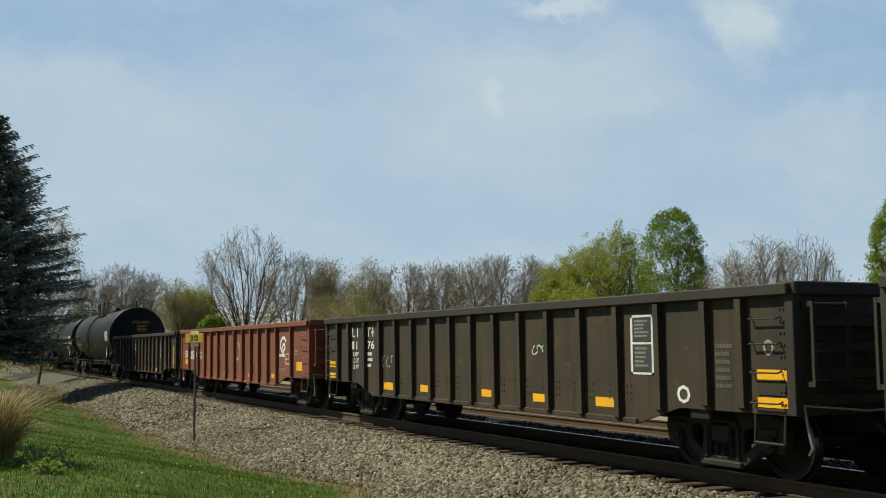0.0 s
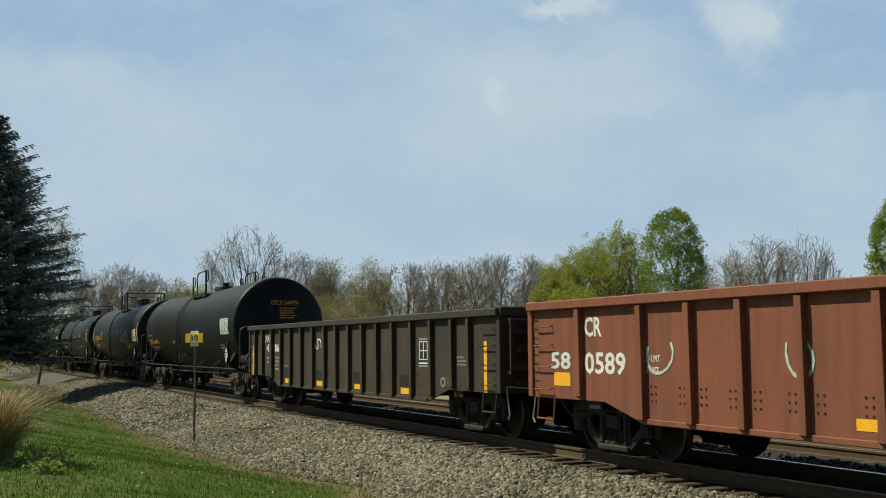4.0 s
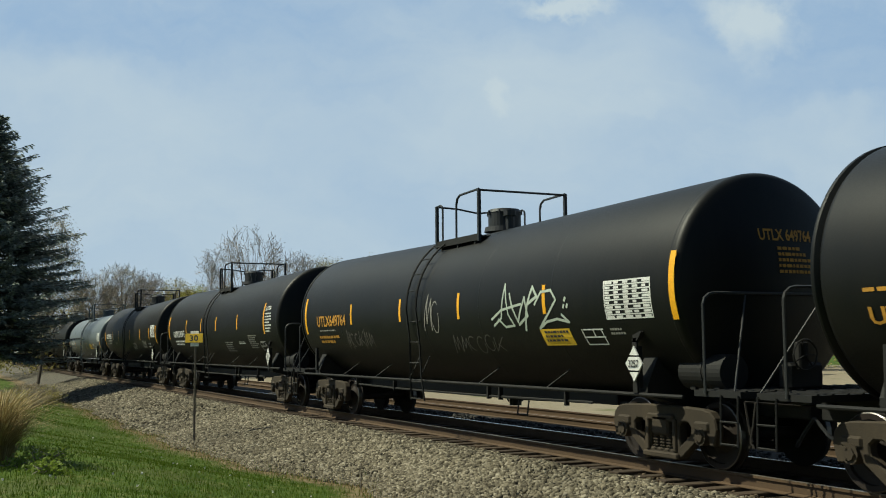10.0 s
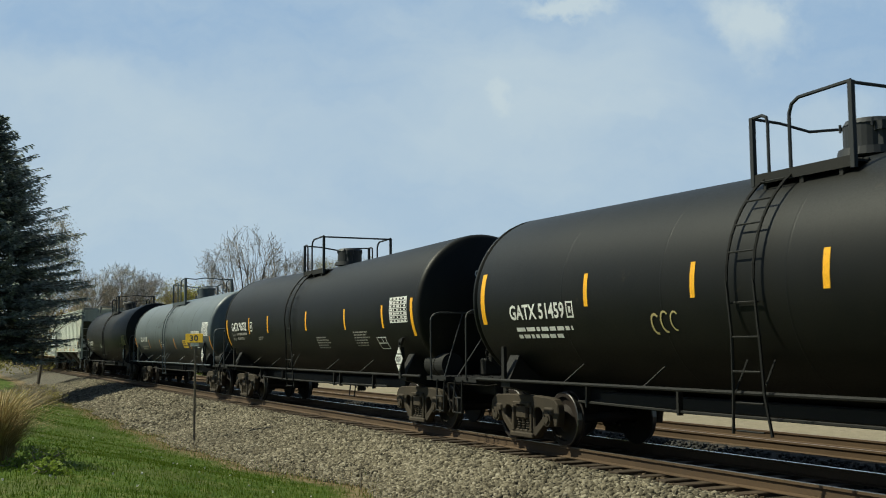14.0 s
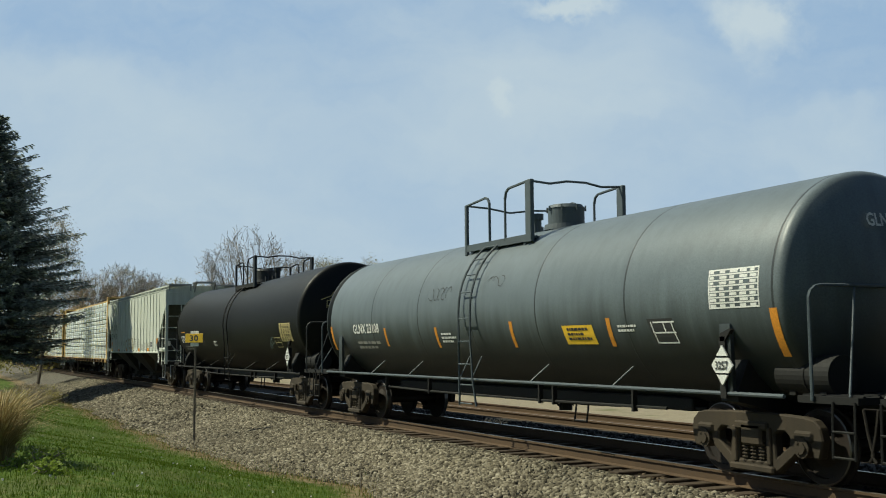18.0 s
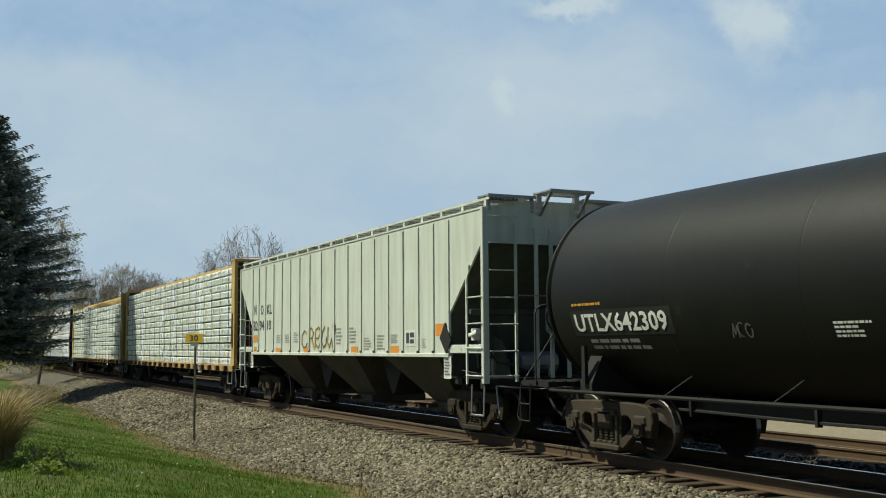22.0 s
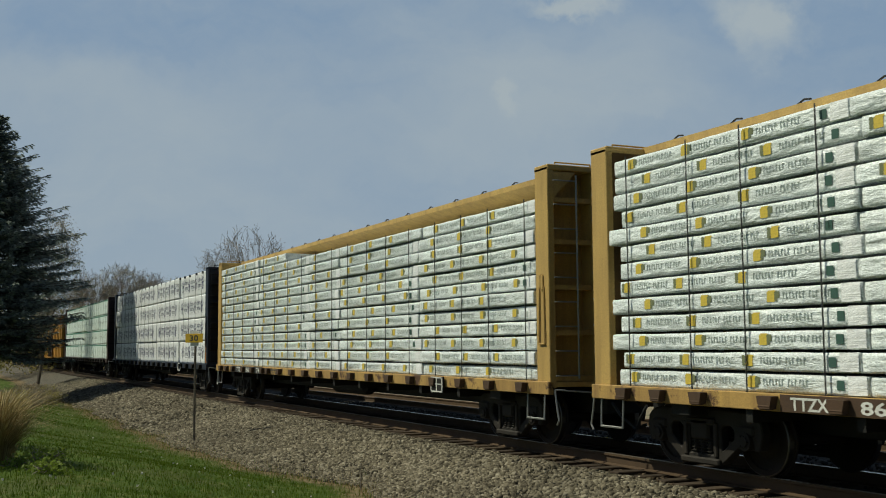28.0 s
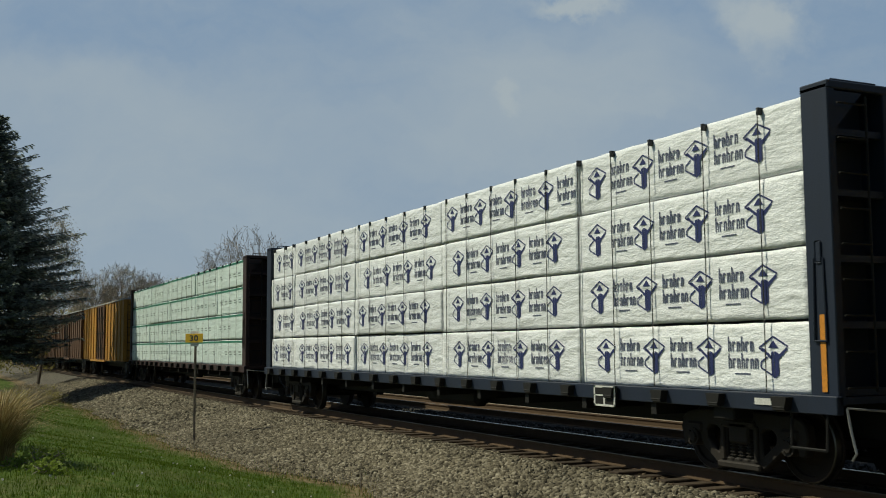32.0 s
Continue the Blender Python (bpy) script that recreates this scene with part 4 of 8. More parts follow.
        bm = box(bms(), s * L - 0.06, s * L + 0.10, -W - 0.05, W + 0.05, top - 0.14, top + 0.02, 0.015)
        part("end_chord", bm, M[chord], car)
        for sy in (-1, 1):
            bm = box(bms(), s * L - 0.07, s * L + 0.07, sy * W - 0.06, sy * W + 0.06, 0.86, top - 0.1, 0.01)
            part("corner_post", bm, M[chord], car)
            bm = bms()
            x = s * (L + 0.24)
            for yy in (sy * 1.38, sy * 0.86):
                box(bm, x - 0.02, x + 0.02, yy - 0.025, yy + 0.025, 1.20, 2.18)
                box(bm, min(s * L, x), max(s * L, x), yy - 0.02, yy + 0.02, 2.12, 2.18)
                box(bm, min(s * L, x), max(s * L, x), yy - 0.02, yy + 0.02, 1.20, 1.26)
            rungs(bm, x + s * 0.03, sy * 0.86, sy * 1.38, (1.28, 1.6, 1.92, 2.15), 0.013)
            part("end_ladder", bm, M[chord], car)
            xx = s * (L - 0.42)
            for z in (1.02, 1.38, 1.72, 2.02):
                bm = pipe(bms(), [(xx - 0.24, sy * (W + 0.02), z), (xx - 0.24, sy * (W + 0.09), z - 0.03), (xx + 0.24, sy * (W + 0.09), z - 0.03), (xx + 0.24, sy * (W + 0.02), z)], 0.011, 5)
                part("grab_iron", bm, M[chord], car)
            bm = pipe(bms(), [(xx - 0.25, sy * W, 0.86), (xx - 0.25, sy * (W + 0.03), 0.52), (xx + 0.25, sy * (W + 0.03), 0.52), (xx + 0.25, sy * W, 0.86)], 0.016, 5)
            part("stirrup_step", bm, M[chord], car)
    bm = bms()
    for a, b in zip(posts, posts[1:]):
        for x in (a + 0.17, a + 0.27, b - 0.17, b - 0.27):
            if abs(x) < fx - 1.0:
                for z in (0.92, 1.02, 1.12):
                    box(bm, x - 0.012, x + 0.012, -W - 0.030, -W - 0.018, z - 0.012, z + 0.012)
    for k in (-1, 1):
        for z in np.arange(0.98, top - 0.2, 0.14):
            for x in (k * (L - 0.13), k * (L - 0.19)):
                box(bm, x - 0.013, x + 0.013, -W - 0.032, -W - 0.018, z - 0.013, z + 0.013)
    tagged(part("rivet_rows", bm, M["gon_chord"], car), "rows of rivet heads", kind="stuff")
    bm = box(bms(), -L, L, -W, W, 0.98, 1.04)
    part("floor_plate", bm, M["gon_inner"], car)
    bm = box(bms(), -L, L, -0.32, 0.32, 0.62, 0.98, 0.02)
    for x in np.arange(-L + 2.5, L - 2.4, 1.6):
        box(bm, x - 0.06, x + 0.06, -W, W, 0.72, 0.97)
    part("center_sill", bm, M["frame_black"], car)
    bm = rod(bms(), (-1.0, 0.75, 0.72), (0.1, 0.75, 0.72), 0.2, 12)
    box(bm, 0.6, 1.1, 0.5, 0.9, 0.55, 0.9, 0.03)
    part("air_reservoir", bm, M["frame_black"], car)
    for s in (-1, 1):
        bm = box(bms(), s * (L - 1.75) - 0.2, s * (L - 1.75) + 0.2, -W + 0.02, W - 0.02, 0.72, 0.97, 0.02)
        part("body_bolster", bm, M["frame_black"], car)
        coupler(car, s * L, s)
    # brake wheel on the front end
    bm = bms()
    for i in range(12):
        a, b = 2 * math.pi * i / 12, 2 * math.pi * (i + 1) / 12
        rod(bm, (L + 0.3, 0.55 + 0.24 * math.cos(a), 1.75 + 0.24 * math.sin(a)), (L + 0.3, 0.55 + 0.24 * math.cos(b), 1.75 + 0.24 * math.sin(b)), 0.016, 5)
        if i % 3 == 0:
            rod(bm, (L + 0.3, 0.55, 1.75), (L + 0.3, 0.55 + 0.24 * math.cos(a), 1.75 + 0.24 * math.sin(a)), 0.012, 5)
    box(bm, L, L + 0.28, 0.42, 0.68, 1.55, 1.95, 0.03)
    part("brake_wheel", bm, M[chord], car)
    face = Flat(W + 0.02)
    for r in orange:
        patches("reflector", [r], face, M["reflect"], car, "yellow orange reflector")
    trucks(car, (-L + 1.75, L - 1.75), "truck_dark")
    return car, face, rng


def posts_from(first, last, n):
    return [first + (last - first) * i / (n - 1) for i in range(n)]


g1, f1, r1 = gondola("dark brown steel gondola with worn white lettering", 73.4, 16.2, "gon_brown", "gon_chord",
                     [-7.2, -6.45, -5.42, -4.5, -3.6, -2.72, -1.81, -0.9, -0.02, 0.88, 1.79, 2.7, 3.67, 4.64, 5.62, 6.6, 7.28], 1,
                     [(-4.36, -3.8, 0.76, 0.92), (-2.4, -1.9, 0.78, 0.92), (0.30, 0.80, 0.79, 0.92), (2.14, 2.62, 0.78, 0.91), (4.0, 4.48, 0.79, 0.93), (7.5, 8.0, 1.26, 1.39), (7.5, 8.0, 0.94, 1.06), (-7.9, -7.5, 1.2, 1.36), (-7.9, -7.5, 0.94, 1.06)])
letters("stencil", "76", (-5.35, -4.92, 1.64, 1.83), f1, M["white"], g1, "worn white lettering")
for txt, rc in (("CAPT", (-6.27, -5.90, 1.47, 1.57)), ("LD LMT", (-6.27, -5.88, 1.32, 1.43)), ("LT WT", (-6.27, -5.90, 1.18, 1.28))):
    letters("stencil", txt, rc, f1, M["white"], g1)
patches("worn_stencil", lines_of((-5.37, -4.94, 1.18, 1.57), 3, r1), f1, M["white"], g1)
patches("worn_stencil", [(-6.33, -6.28, 1.92, 2.14), (-6.33, -6.16, 1.92, 1.96), (-6.0, -5.95, 1.92, 2.14), (-5.35, -5.15, 2.1, 2.14), (-5.3, -5.25, 1.92, 2.14), (-5.1, -4.95, 2.0, 2.04), (-5.05, -5.0, 1.92, 2.14), (-6.33, -6.2, 1.64, 1.82), (-6.05, -6.0, 1.64, 1.82)], f1, M["white"], g1, "half-worn white letters")
patches("stencil_frame", [(4.92, 5.46, 1.28, 1.31), (4.92, 5.46, 2.08, 2.11), (4.92, 4.97, 1.28, 2.11), (5.41, 5.46, 1.28, 2.11), (4.97, 5.41, 1.70, 1.73)], f1, M["white"], g1, "white stencil frame")
patches("stencil_field", [(4.98, 5.40, 1.32, 1.69), (4.98, 5.40, 1.74, 2.07)], f1, M["ink"], g1, "grey stencil field", off=0.003)
patches("worn_stencil", lines_of((5.02, 5.36, 1.78, 2.04), 5, r1) + lines_of((5.02, 5.36, 1.36, 1.66), 5, r1), f1, M["faded"], g1, off=0.007)
patches("route_board", [(7.52, 7.98, 1.09, 1.23)], f1, M["gon_chord"], g1, "dark board between the reflectors", off=0.012)
letters("round_mark", "O", (7.62, 7.80, 1.55, 1.75), f1, M["faded"], g1)
scrawl("chalk_mark", (2.15, 2.75, 1.55, 1.70), f1, M["scrawl"], g1, 3, 4, 0.03)
scrawl("chalk_mark", (-4.4, -3.7, 1.25, 1.5), f1, M["scrawl"], g1, 4, 3, 0.02)
letters("round_mark", "O", (5.95, 6.23, 0.92, 1.16), f1, M["white"], g1, "white round stencil")
patches("worn_stencil", lines_of((6.75, 7.1, 1.1, 1.7), 6, r1), f1, M["faint"], g1)

g2, f2, r2 = gondola("faded oxide red steel gondola with white numbers", 55.8, 16.1, "gon_red", "gon_red",
                     [-6.55, -4.96, -3.9, -2.9, -1.88, -0.75, 0.36, 1.4, 2.4, 3.3, 4.24, 5.15, 6.56], 2,
                     [(6.93, 7.44, 1.06, 1.30), (4.53, 4.95, 0.80, 0.93), (1.97, 2.36, 0.78, 0.9), (-1.16, -0.75, 0.76, 0.89), (-7.35, -6.87, 1.06, 1.27)])
letters("number", "CR", (-6.44, -5.98, 1.82, 2.12), f2, M["white"], g2, "white painted letters")
letters("number", "58", (-7.44, -6.85, 1.32, 1.59), f2, M["white"], g2, "white painted number")
letters("number", "0589", (-6.45, -5.38, 1.26, 1.59), f2, M["white"], g2, "white painted number")
for txt, rc in (("LD LMT", (-4.94, -4.57, 1.46, 1.55)), ("LT WT", (-4.94, -4.6, 1.30, 1.39))):
    letters("stencil", txt, rc, f2, M["white"], g2)
tag("emblem", (5.38, 5.98, 1.46, 1.98), f2, M["white"], g2, 5, 1, 0.085, "worn white round emblem", [[(0.95, 0.80), (0.70, 0.97), (0.38, 0.95), (0.15, 0.74), (0.12, 0.46), (0.32, 0.26), (0.60, 0.24), (0.84, 0.40), (0.80, 0.60), (0.55, 0.62), (0.45, 0.45)]])
patches("emblem_bar", [(5.33, 5.85, 1.43, 1.50), (5.6, 5.75, 1.5, 1.62)], f2, M["white"], g2)
frame_panel("stencil_frame", (5.93, 6.45, 1.22, 1.52), f2, g2)
patches("worn_stencil", lines_of((6.75, 7.1, 1.45, 1.62), 2, r2), f2, M["faded"], g2)
patches("worn_stencil", lines_of((5.35, 5.95, 0.98, 1.1), 2, r2), f2, M["faded"], g2)
for k, (a, b) in enumerate(((-4.9, -4.4), (-2.2, -1.8), (0.5, 0.85))):
    scrawl("chalk_mark", (a, b, 1.3, 1.85), f2, M["scrawl"], g2, 11 + k, 1, 0.05)

g3, f3, r3 = gondola("dark brown steel gondola with a yellow reflector strip", 38.43, 16.4, "gon_brown", "gon_chord",
                     [-7.45, -6.68, -5.68, -4.78, -3.88, -2.92, -1.95, -1.02, -0.15, 0.73, 1.63, 2.53, 3.44, 4.44, 5.4, 6.36, 7.08], 3,
                     [(-4.5, -4.02, 0.70, 0.83), (-1.75, -1.27, 0.70, 0.83), (1.01, 1.48, 0.71, 0.83), (3.78, 4.26, 0.70, 0.83), (7.60, 7.72, 0.86, 1.78), (-7.92, -7.79, 0.86, 1.75)], top=2.36)
for txt, rc in (("MKC", (-6.51, -5.87, 1.84, 2.06)), ("41", (-6.38, -5.97, 1.56, 1.80)), ("06", (-5.52, -5.12, 1.56, 1.80))):
    letters("number", txt, rc, f3, M["white"], g3, "white painted letters")
for a in (-4.5, -1.75, 1.01, 3.78):
    patches("dark_patch", [(a - 0.06, a + 0.52, 0.86, 1.1)], f3, M["frame_black"], g3, "fresh black paint patch", off=0.004)
patches("worn_stencil", lines_of((-6.38, -5.95, 1.18, 1.42), 2, r3), f3, M["faded"], g3)
patches("worn_stencil", lines_of((-5.49, -5.05, 1.0, 1.43), 4, r3), f3, M["faded"], g3)
patches("worn_stencil", lines_of((-4.6, -4.1, 1.12, 1.2), 1, r3), f3, M["faded"], g3)
patches("stencil_frame", [(4.74, 5.16, 1.42, 1.44), (4.74, 5.16, 1.78, 1.80), (4.74, 4.77, 1.42, 1.80), (5.13, 5.16, 1.42, 1.80), (4.94, 4.97, 1.42, 1.80), (4.74, 5.16, 1.60, 1.62), (4.74, 5.16, 1.34, 1.37)], f3, M["white"], g3, "white stencil frame")
patches("stencil_field", [(4.70, 5.20, 1.30, 1.86)], f3, M["frame_black"], g3, "black stencil field", off=0.003)
patches("stencil_bar", [(4.72, 5.18, 1.82, 1.86), (4.72, 5.18, 1.28, 1.32)], f3, M["faded"], g3, off=0.005)
scrawl("chalk_mark", (-1.85, -1.4, 1.65, 1.9), f3, M["white"], g3, 8, 2, 0.05)
letters("round_mark", "O", (5.75, 5.99, 0.90, 1.10), f3, M["faded"], g3)
patches("worn_stencil", lines_of((6.5, 6.95, 1.3, 1.5), 3, r3), f3, M["faded"], g3)

g0, f0, r0 = gondola("dark brown steel gondola at the head of the cut", 91.0, 16.2, "gon_brown", "gon_chord", posts_from(-7.2, 7.2, 17), 4, [(-7.9, -7.5, 1.2, 1.36)])

# ================= tank cars =================
TR, TZ = 1.50, 2.58


def tank_car(label, cx, paint, seed, seam=15.9, rail="rail_black", kind=0, ladder_x=-0.5, platform=(-0.3, 2.4), casting="truck", shell=(1.565, 2.44), sz=0.99, style=None, manway=None):
    TR, TZ = shell
    style = kind if style is None else style
    car = thing("tank_car", label, "tank car", "cars of the freight train", (cx, 0, 0))
    S = seam / 2
    E = S + 0.2
    rng = random.Random(seed)
    prof = []
    # dished head with a tight knuckle
    kn, rim = 0.13, S + 0.05
    r1, x1 = TR - kn + kn * math.cos(radians(67)), rim + kn * math.sin(radians(67))
    for i in range(6):
        r = max(0.02, r1 * i / 6)
        prof.append((r, -x1 - 0.31 * (1 - (r / r1) ** 2)))
    for i in range(5):
        b = radians(67 * (1 - i / 4))
        prof.append((TR - kn + kn * math.cos(b), -rim - kn * math.sin(b)))
    mids = [-S * 0.62, -S * 0.3, 0.0, S * 0.3, S * 0.62]
    prof += [(TR, x) for x in mids]
    prof += [(r, -h) for r, h in prof[10::-1]]
    rear = 0.36 if kind == 2 else 0.22
    prof = [(r, h + rear if h < -S + 0.01 else h) for r, h in prof]
    bm = bms()
    lathe(bm, prof, 72, "x")
    bmesh.ops.translate(bm, verts=bm.verts[:], vec=(0, 0, TZ))
    # both halves fall slightly towards the middle outlet
    bend = 0.0 if kind == 2 else 0.10
    for v in bm.verts:
        v.co.z += bend * (min(1.05, abs(v.co.x) / S) - 0.45)
    part("tank_shell", bm, M[paint], car, "long cylindrical tank shell", smooth=True)
    bm = bms()
    lathe(bm, [(TR - 0.001, -0.03), (TR + 0.0007, -0.012), (TR + 0.0007, 0.012), (TR - 0.001, 0.03)], 72, "x")
    seam1 = part("weld_seam", bm, M[paint], car, smooth=True)
    seam1.location = (-S, 0, TZ + bend * 0.55)
    for x in [*mids, S]:
        same("weld_seam", seam1, car, Matrix.Translation((x, 0, TZ + bend * (abs(x) / S - 0.45))))
    for s in (-1, 1):
        # stub sill, bolster, head brace and end platform
        bm = box(bms(), min(s * (E - 2.9), s * (E + 1.0)), max(s * (E - 2.9), s * (E + 1.0)), -0.33, 0.33, 0.72, 1.10, 0.02)
        part("stub_sill", bm, M["frame_black"], car)
        bx = s * 7.05
        bm = prism(bms(), [(-1.42, 0.98), (-0.3, 0.72), (0.3, 0.72), (1.42, 0.98), (1.42, 1.12), (1.18, 1.62), (0.7, 1.22), (-0.7, 1.22), (-1.18, 1.62), (-1.42, 1.12)], bx - 0.16, bx + 0.16, axis="x")
        part("tank_saddle", bm, M["frame_black"], car)
        hw = 0.12 if kind == 2 else 0.05
        for sy in (-1, 1):
            bm = prism(bms(), [(bx - hw, 1.10), (bx + hw, 1.10), (bx + hw * 0.8, 1.95 if kind == 2 else 1.68), (bx - hw * 0.8, 1.95 if kind == 2 else 1.68)], sy * 1.44 - 0.03, sy * 1.44 + 0.03)
            part("saddle_plate", bm, M[paint if kind == 2 else "frame_black"], car)
        x0, x1 = sorted((s * (E + 0.05), s * (E + 0.95)))
        bm = box(bms(), x0, x1, -1.40, 1.40, 1.02, 1.10)
        deck = part("end_platform", bm, M["frame_black"], car)
        slat = None
        for k in range(12):
            y = -1.3 + k * 0.236
            if slat is None:
                slat = part("slat", box(bms(), x0, x1, -0.02, 0.02, 1.10, 1.116), M["frame_black"], deck)
                slat.location = (0, y, 0)
            else:
                same("slat", slat, deck, Matrix.Translation((0, y, 0)))
        hx = E + 0.30 if s > 0 else -E - 0.42
        bm = pipe(bms(), [(hx, -1.42, 1.05), (hx, -1.42, 2.22), (hx, -1.39, 2.30), (hx, -1.32, 2.35), (hx, -1.22, 2.37), (hx, 1.22, 2.37), (hx, 1.32, 2.35), (hx, 1.39, 2.30), (hx, 1.42, 2.22), (hx, 1.42, 1.05)], 0.021, 6)
        part("end_handrail", bm, M["rail_tube" if kind != 2 else rail], car, "handrail bent round the end platform")
        bm = rod(bms(), (hx + s * 0.5, -1.36, 1.1), (hx, -0.7, 2.36), 0.013, 5)
        part("handrail_brace", bm, M["rail_tube" if kind != 2 else rail], car)
        for sy in (-1, 1):
            bm = bms()
            for xx in (s * (E + 0.60), s * (E + 0.92)):
                pipe(bm, [(xx, sy * 1.42, 1.05), (xx, sy * 1.44, 0.42)], 0.016, 5)
            rungs(bm, sy * 1.44, s * (E + 0.60), s * (E + 0.92), (0.44, 0.72), 0.014, "x")
            part("stirrup_step", bm, M["frame_black"], car)
        coupler(car, s * (E + 0.95), s, lever="truck_dark")
    # running pipes and braces along the side
    for sy in (-1, 1):
        bm = pipe(bms(), [(-S - 0.1, sy * 1.46, sz), (S + 0.1, sy * 1.46, sz)], 0.027, 8)
        part("side_rail", bm, M["frame_black"] if kind != 2 else M[rail], car)
        for i, x in enumerate((-5.0, -2.9, 2.2, 4.6)):
            z = sz + 0.30
            y = math.sqrt(max(0.0, TR * TR - (TZ - z) ** 2))
            bm = rod(bms(), (x - 0.10, sy * 1.45, sz), (x + 0.05, sy * y, z), 0.013, 5)
            part("rail_brace", bm, M["frame_black"] if kind != 2 else M[rail], car)
    # under the belly: outlet, brake gear, rods
    bm = bms()
    lathe_at = 0.9
    rod(bm, (lathe_at, 0, 1.12), (lathe_at, 0, 0.78), 0.30, 14, 0.16)
    rod(bm, (lathe_at, 0, 0.8), (lathe_at, 0, 0.52), 0.12, 10)
    box(bm, lathe_at - 0.3, lathe_at + 0.3, -0.3, 0.3, 0.74, 0.82, 0.02)
    for a in range(4):
        rod(bm, (lathe_at + 0.35 * math.cos(a * 1.57), 0.35 * math.sin(a * 1.57), 1.05), (lathe_at + 0.15 * math.cos(a * 1.57), 0.15 * math.sin(a * 1.57), 0.6), 0.02, 5)
    part("bottom_outlet", bm, M["frame_black"], car)
    for pts, r in (([(-S + 2.4, -0.55, 0.78), (-2.2, -0.55, 0.72), (2.4, -0.55, 0.72), (S - 2.4, -0.55, 0.78)], 0.028), ([(-S + 2.4, 0.9, 0.9), (S - 2.4, 0.9, 0.9)], 0.022), ([(-5.2, -1.10, 0.80), (-2.6, -1.12, 0.77), (1.9, -1.12, 0.77), (S - 2.6, -1.10, 0.80)], 0.022)):
        part("brake_rod", pipe(bms(), pts, r, 6), M["frame_black"], car)
    part("pipe_tray", box(bms(), -5.3, 5.3, -0.62, -0.30, 0.74, 0.93, 0.02), M["frame_black"], car, "dark channel carrying the brake pipe")
    hang = None
    for x in (-4.9, -2.6, 1.9, 2.35, 4.6):
        if hang is None:
            hang = part("rod_hanger", box(bms(), -0.022, 0.022, -1.16, -1.08, 0.72, sz - 0.02), M["frame_black"], car)
            hang.location = (x, 0, 0)
        else:
            same("rod_hanger", hang, car, Matrix.Translation((x, 0, 0)))
    bm = bms()
    for x in (3.0, 3.35):
        rod(bm, (x, -1.1, 0.8), (x - 0.04, -1.12, 0.48), 0.016, 5)
    rod(bm, (2.97, -1.12, 0.5), (3.32, -1.12, 0.5), 0.014, 5)
    part("sill_step", bm, M["frame_black"], car)
    bm = rod(bms(), (E - 0.55, -0.95, 1.32), (E + 0.32, -0.95, 1.32), 0.24, 28)
    rod(bm, (E - 0.10, -0.95, 1.32), (E - 0.06, -0.95, 1.32), 0.25, 28)
    box(bm, E - 0.4, E - 0.3, -1.1, -0.8, 1.08, 1.2)
    box(bm, E + 0.1, E + 0.2, -1.1, -0.8, 1.08, 1.2)
    part("air_reservoir", bm, M["frame_black"], car, "grimy air tank on the end platform")
    bm = box(bms(), E + 0.62, E + 0.85, -0.5, 0.1, 1.1, 1.45, 0.04)
    for i in range(14):
        a, b = 2 * math.pi * i / 14, 2 * math.pi * (i + 1) / 14
        rod(bm, (E + 0.93, -0.3 + 0.20 * math.cos(a), 1.55 + 0.20 * math.sin(a)), (E + 0.93, -0.3 + 0.20 * math.cos(b), 1.55 + 0.20 * math.sin(b)), 0.014, 5)
        if i % 4 == 0:
            rod(bm, (E + 0.93, -0.3, 1.55), (E + 0.93, -0.3 + 0.20 * math.cos(a), 1.55 + 0.20 * math.sin(a)), 0.011, 5)
    box(bm, E + 0.8, E + 0.92, -0.38, -0.22, 1.35, 1.72, 0.02)
    part("hand_brake", bm, M["frame_black"], car)
    # ladders bent round the shell
    for sy in (-1, 1):
        metal = M["frame_black"] if kind != 2 else M[rail]
        lad = None
        for xx in (ladder_x - 0.24, ladder_x + 0.24):
            pts = [(xx + (0.10 if xx > ladder_x else -0.10), sy * 1.52, 0.60), (xx + (0.03 if xx > ladder_x else -0.03), sy * 1.56, 1.10), (xx, sy * 1.585, 1.8)]
            for i in range(9):
                a = 0.0 + i * 0.118
                pts.append((xx, sy * (TR + 0.085) * math.cos(a), TZ + (TR + 0.085) * math.sin(a)))
            bm = pipe(bms(), pts, 0.021, 5)
            pipe(bm, [(xx, sy * 1.56, 1.10), (xx, sy * 1.35, 1.5)], 0.014, 5)
            if lad is None:
                lad = part("side_ladder", bm, metal, car, "ladder bent round the tank")
            else:
                part("stile", bm, metal, lad)
        steps = [(sy * (1.585 if z > 1.2 else 1.55), z) for z in (0.64, 0.98, 1.36, 1.78, 2.20)]
        steps += [(sy * (TR + 0.085) * math.cos(i * 0.22), TZ + (TR + 0.085) * math.sin(i * 0.22)) for i in range(1, 5)]
        rung = None
        for y, z in steps:
            if rung is None:
                rung = part("rung", rod(bms(), (ladder_x - 0.24, 0, 0), (ladder_x + 0.24, 0, 0), 0.013, 5), M["frame_black"] if kind != 2 else M[rail], lad)
                rung.location = (0, y, z)
            else:
                same("rung", rung, lad, Matrix.Translation((0, y, z)))
    # top platform, manway and railing
    p0, p1 = platform
    pz = TZ + TR - 0.22
    deckmat = M[rail if kind == 2 else "frame_black"]
    for sy in (-1, 1):
        y0, y1 = sorted((sy * 0.50, sy * 0.98))
        walkway = part("top_walkway", box(bms(), p0, p1, y0, y1, pz - 0.02, pz + 0.01), deckmat, car)
        for k in range(5):
            yy = y0 + (y1 - y0) * (k + 0.5) / 5
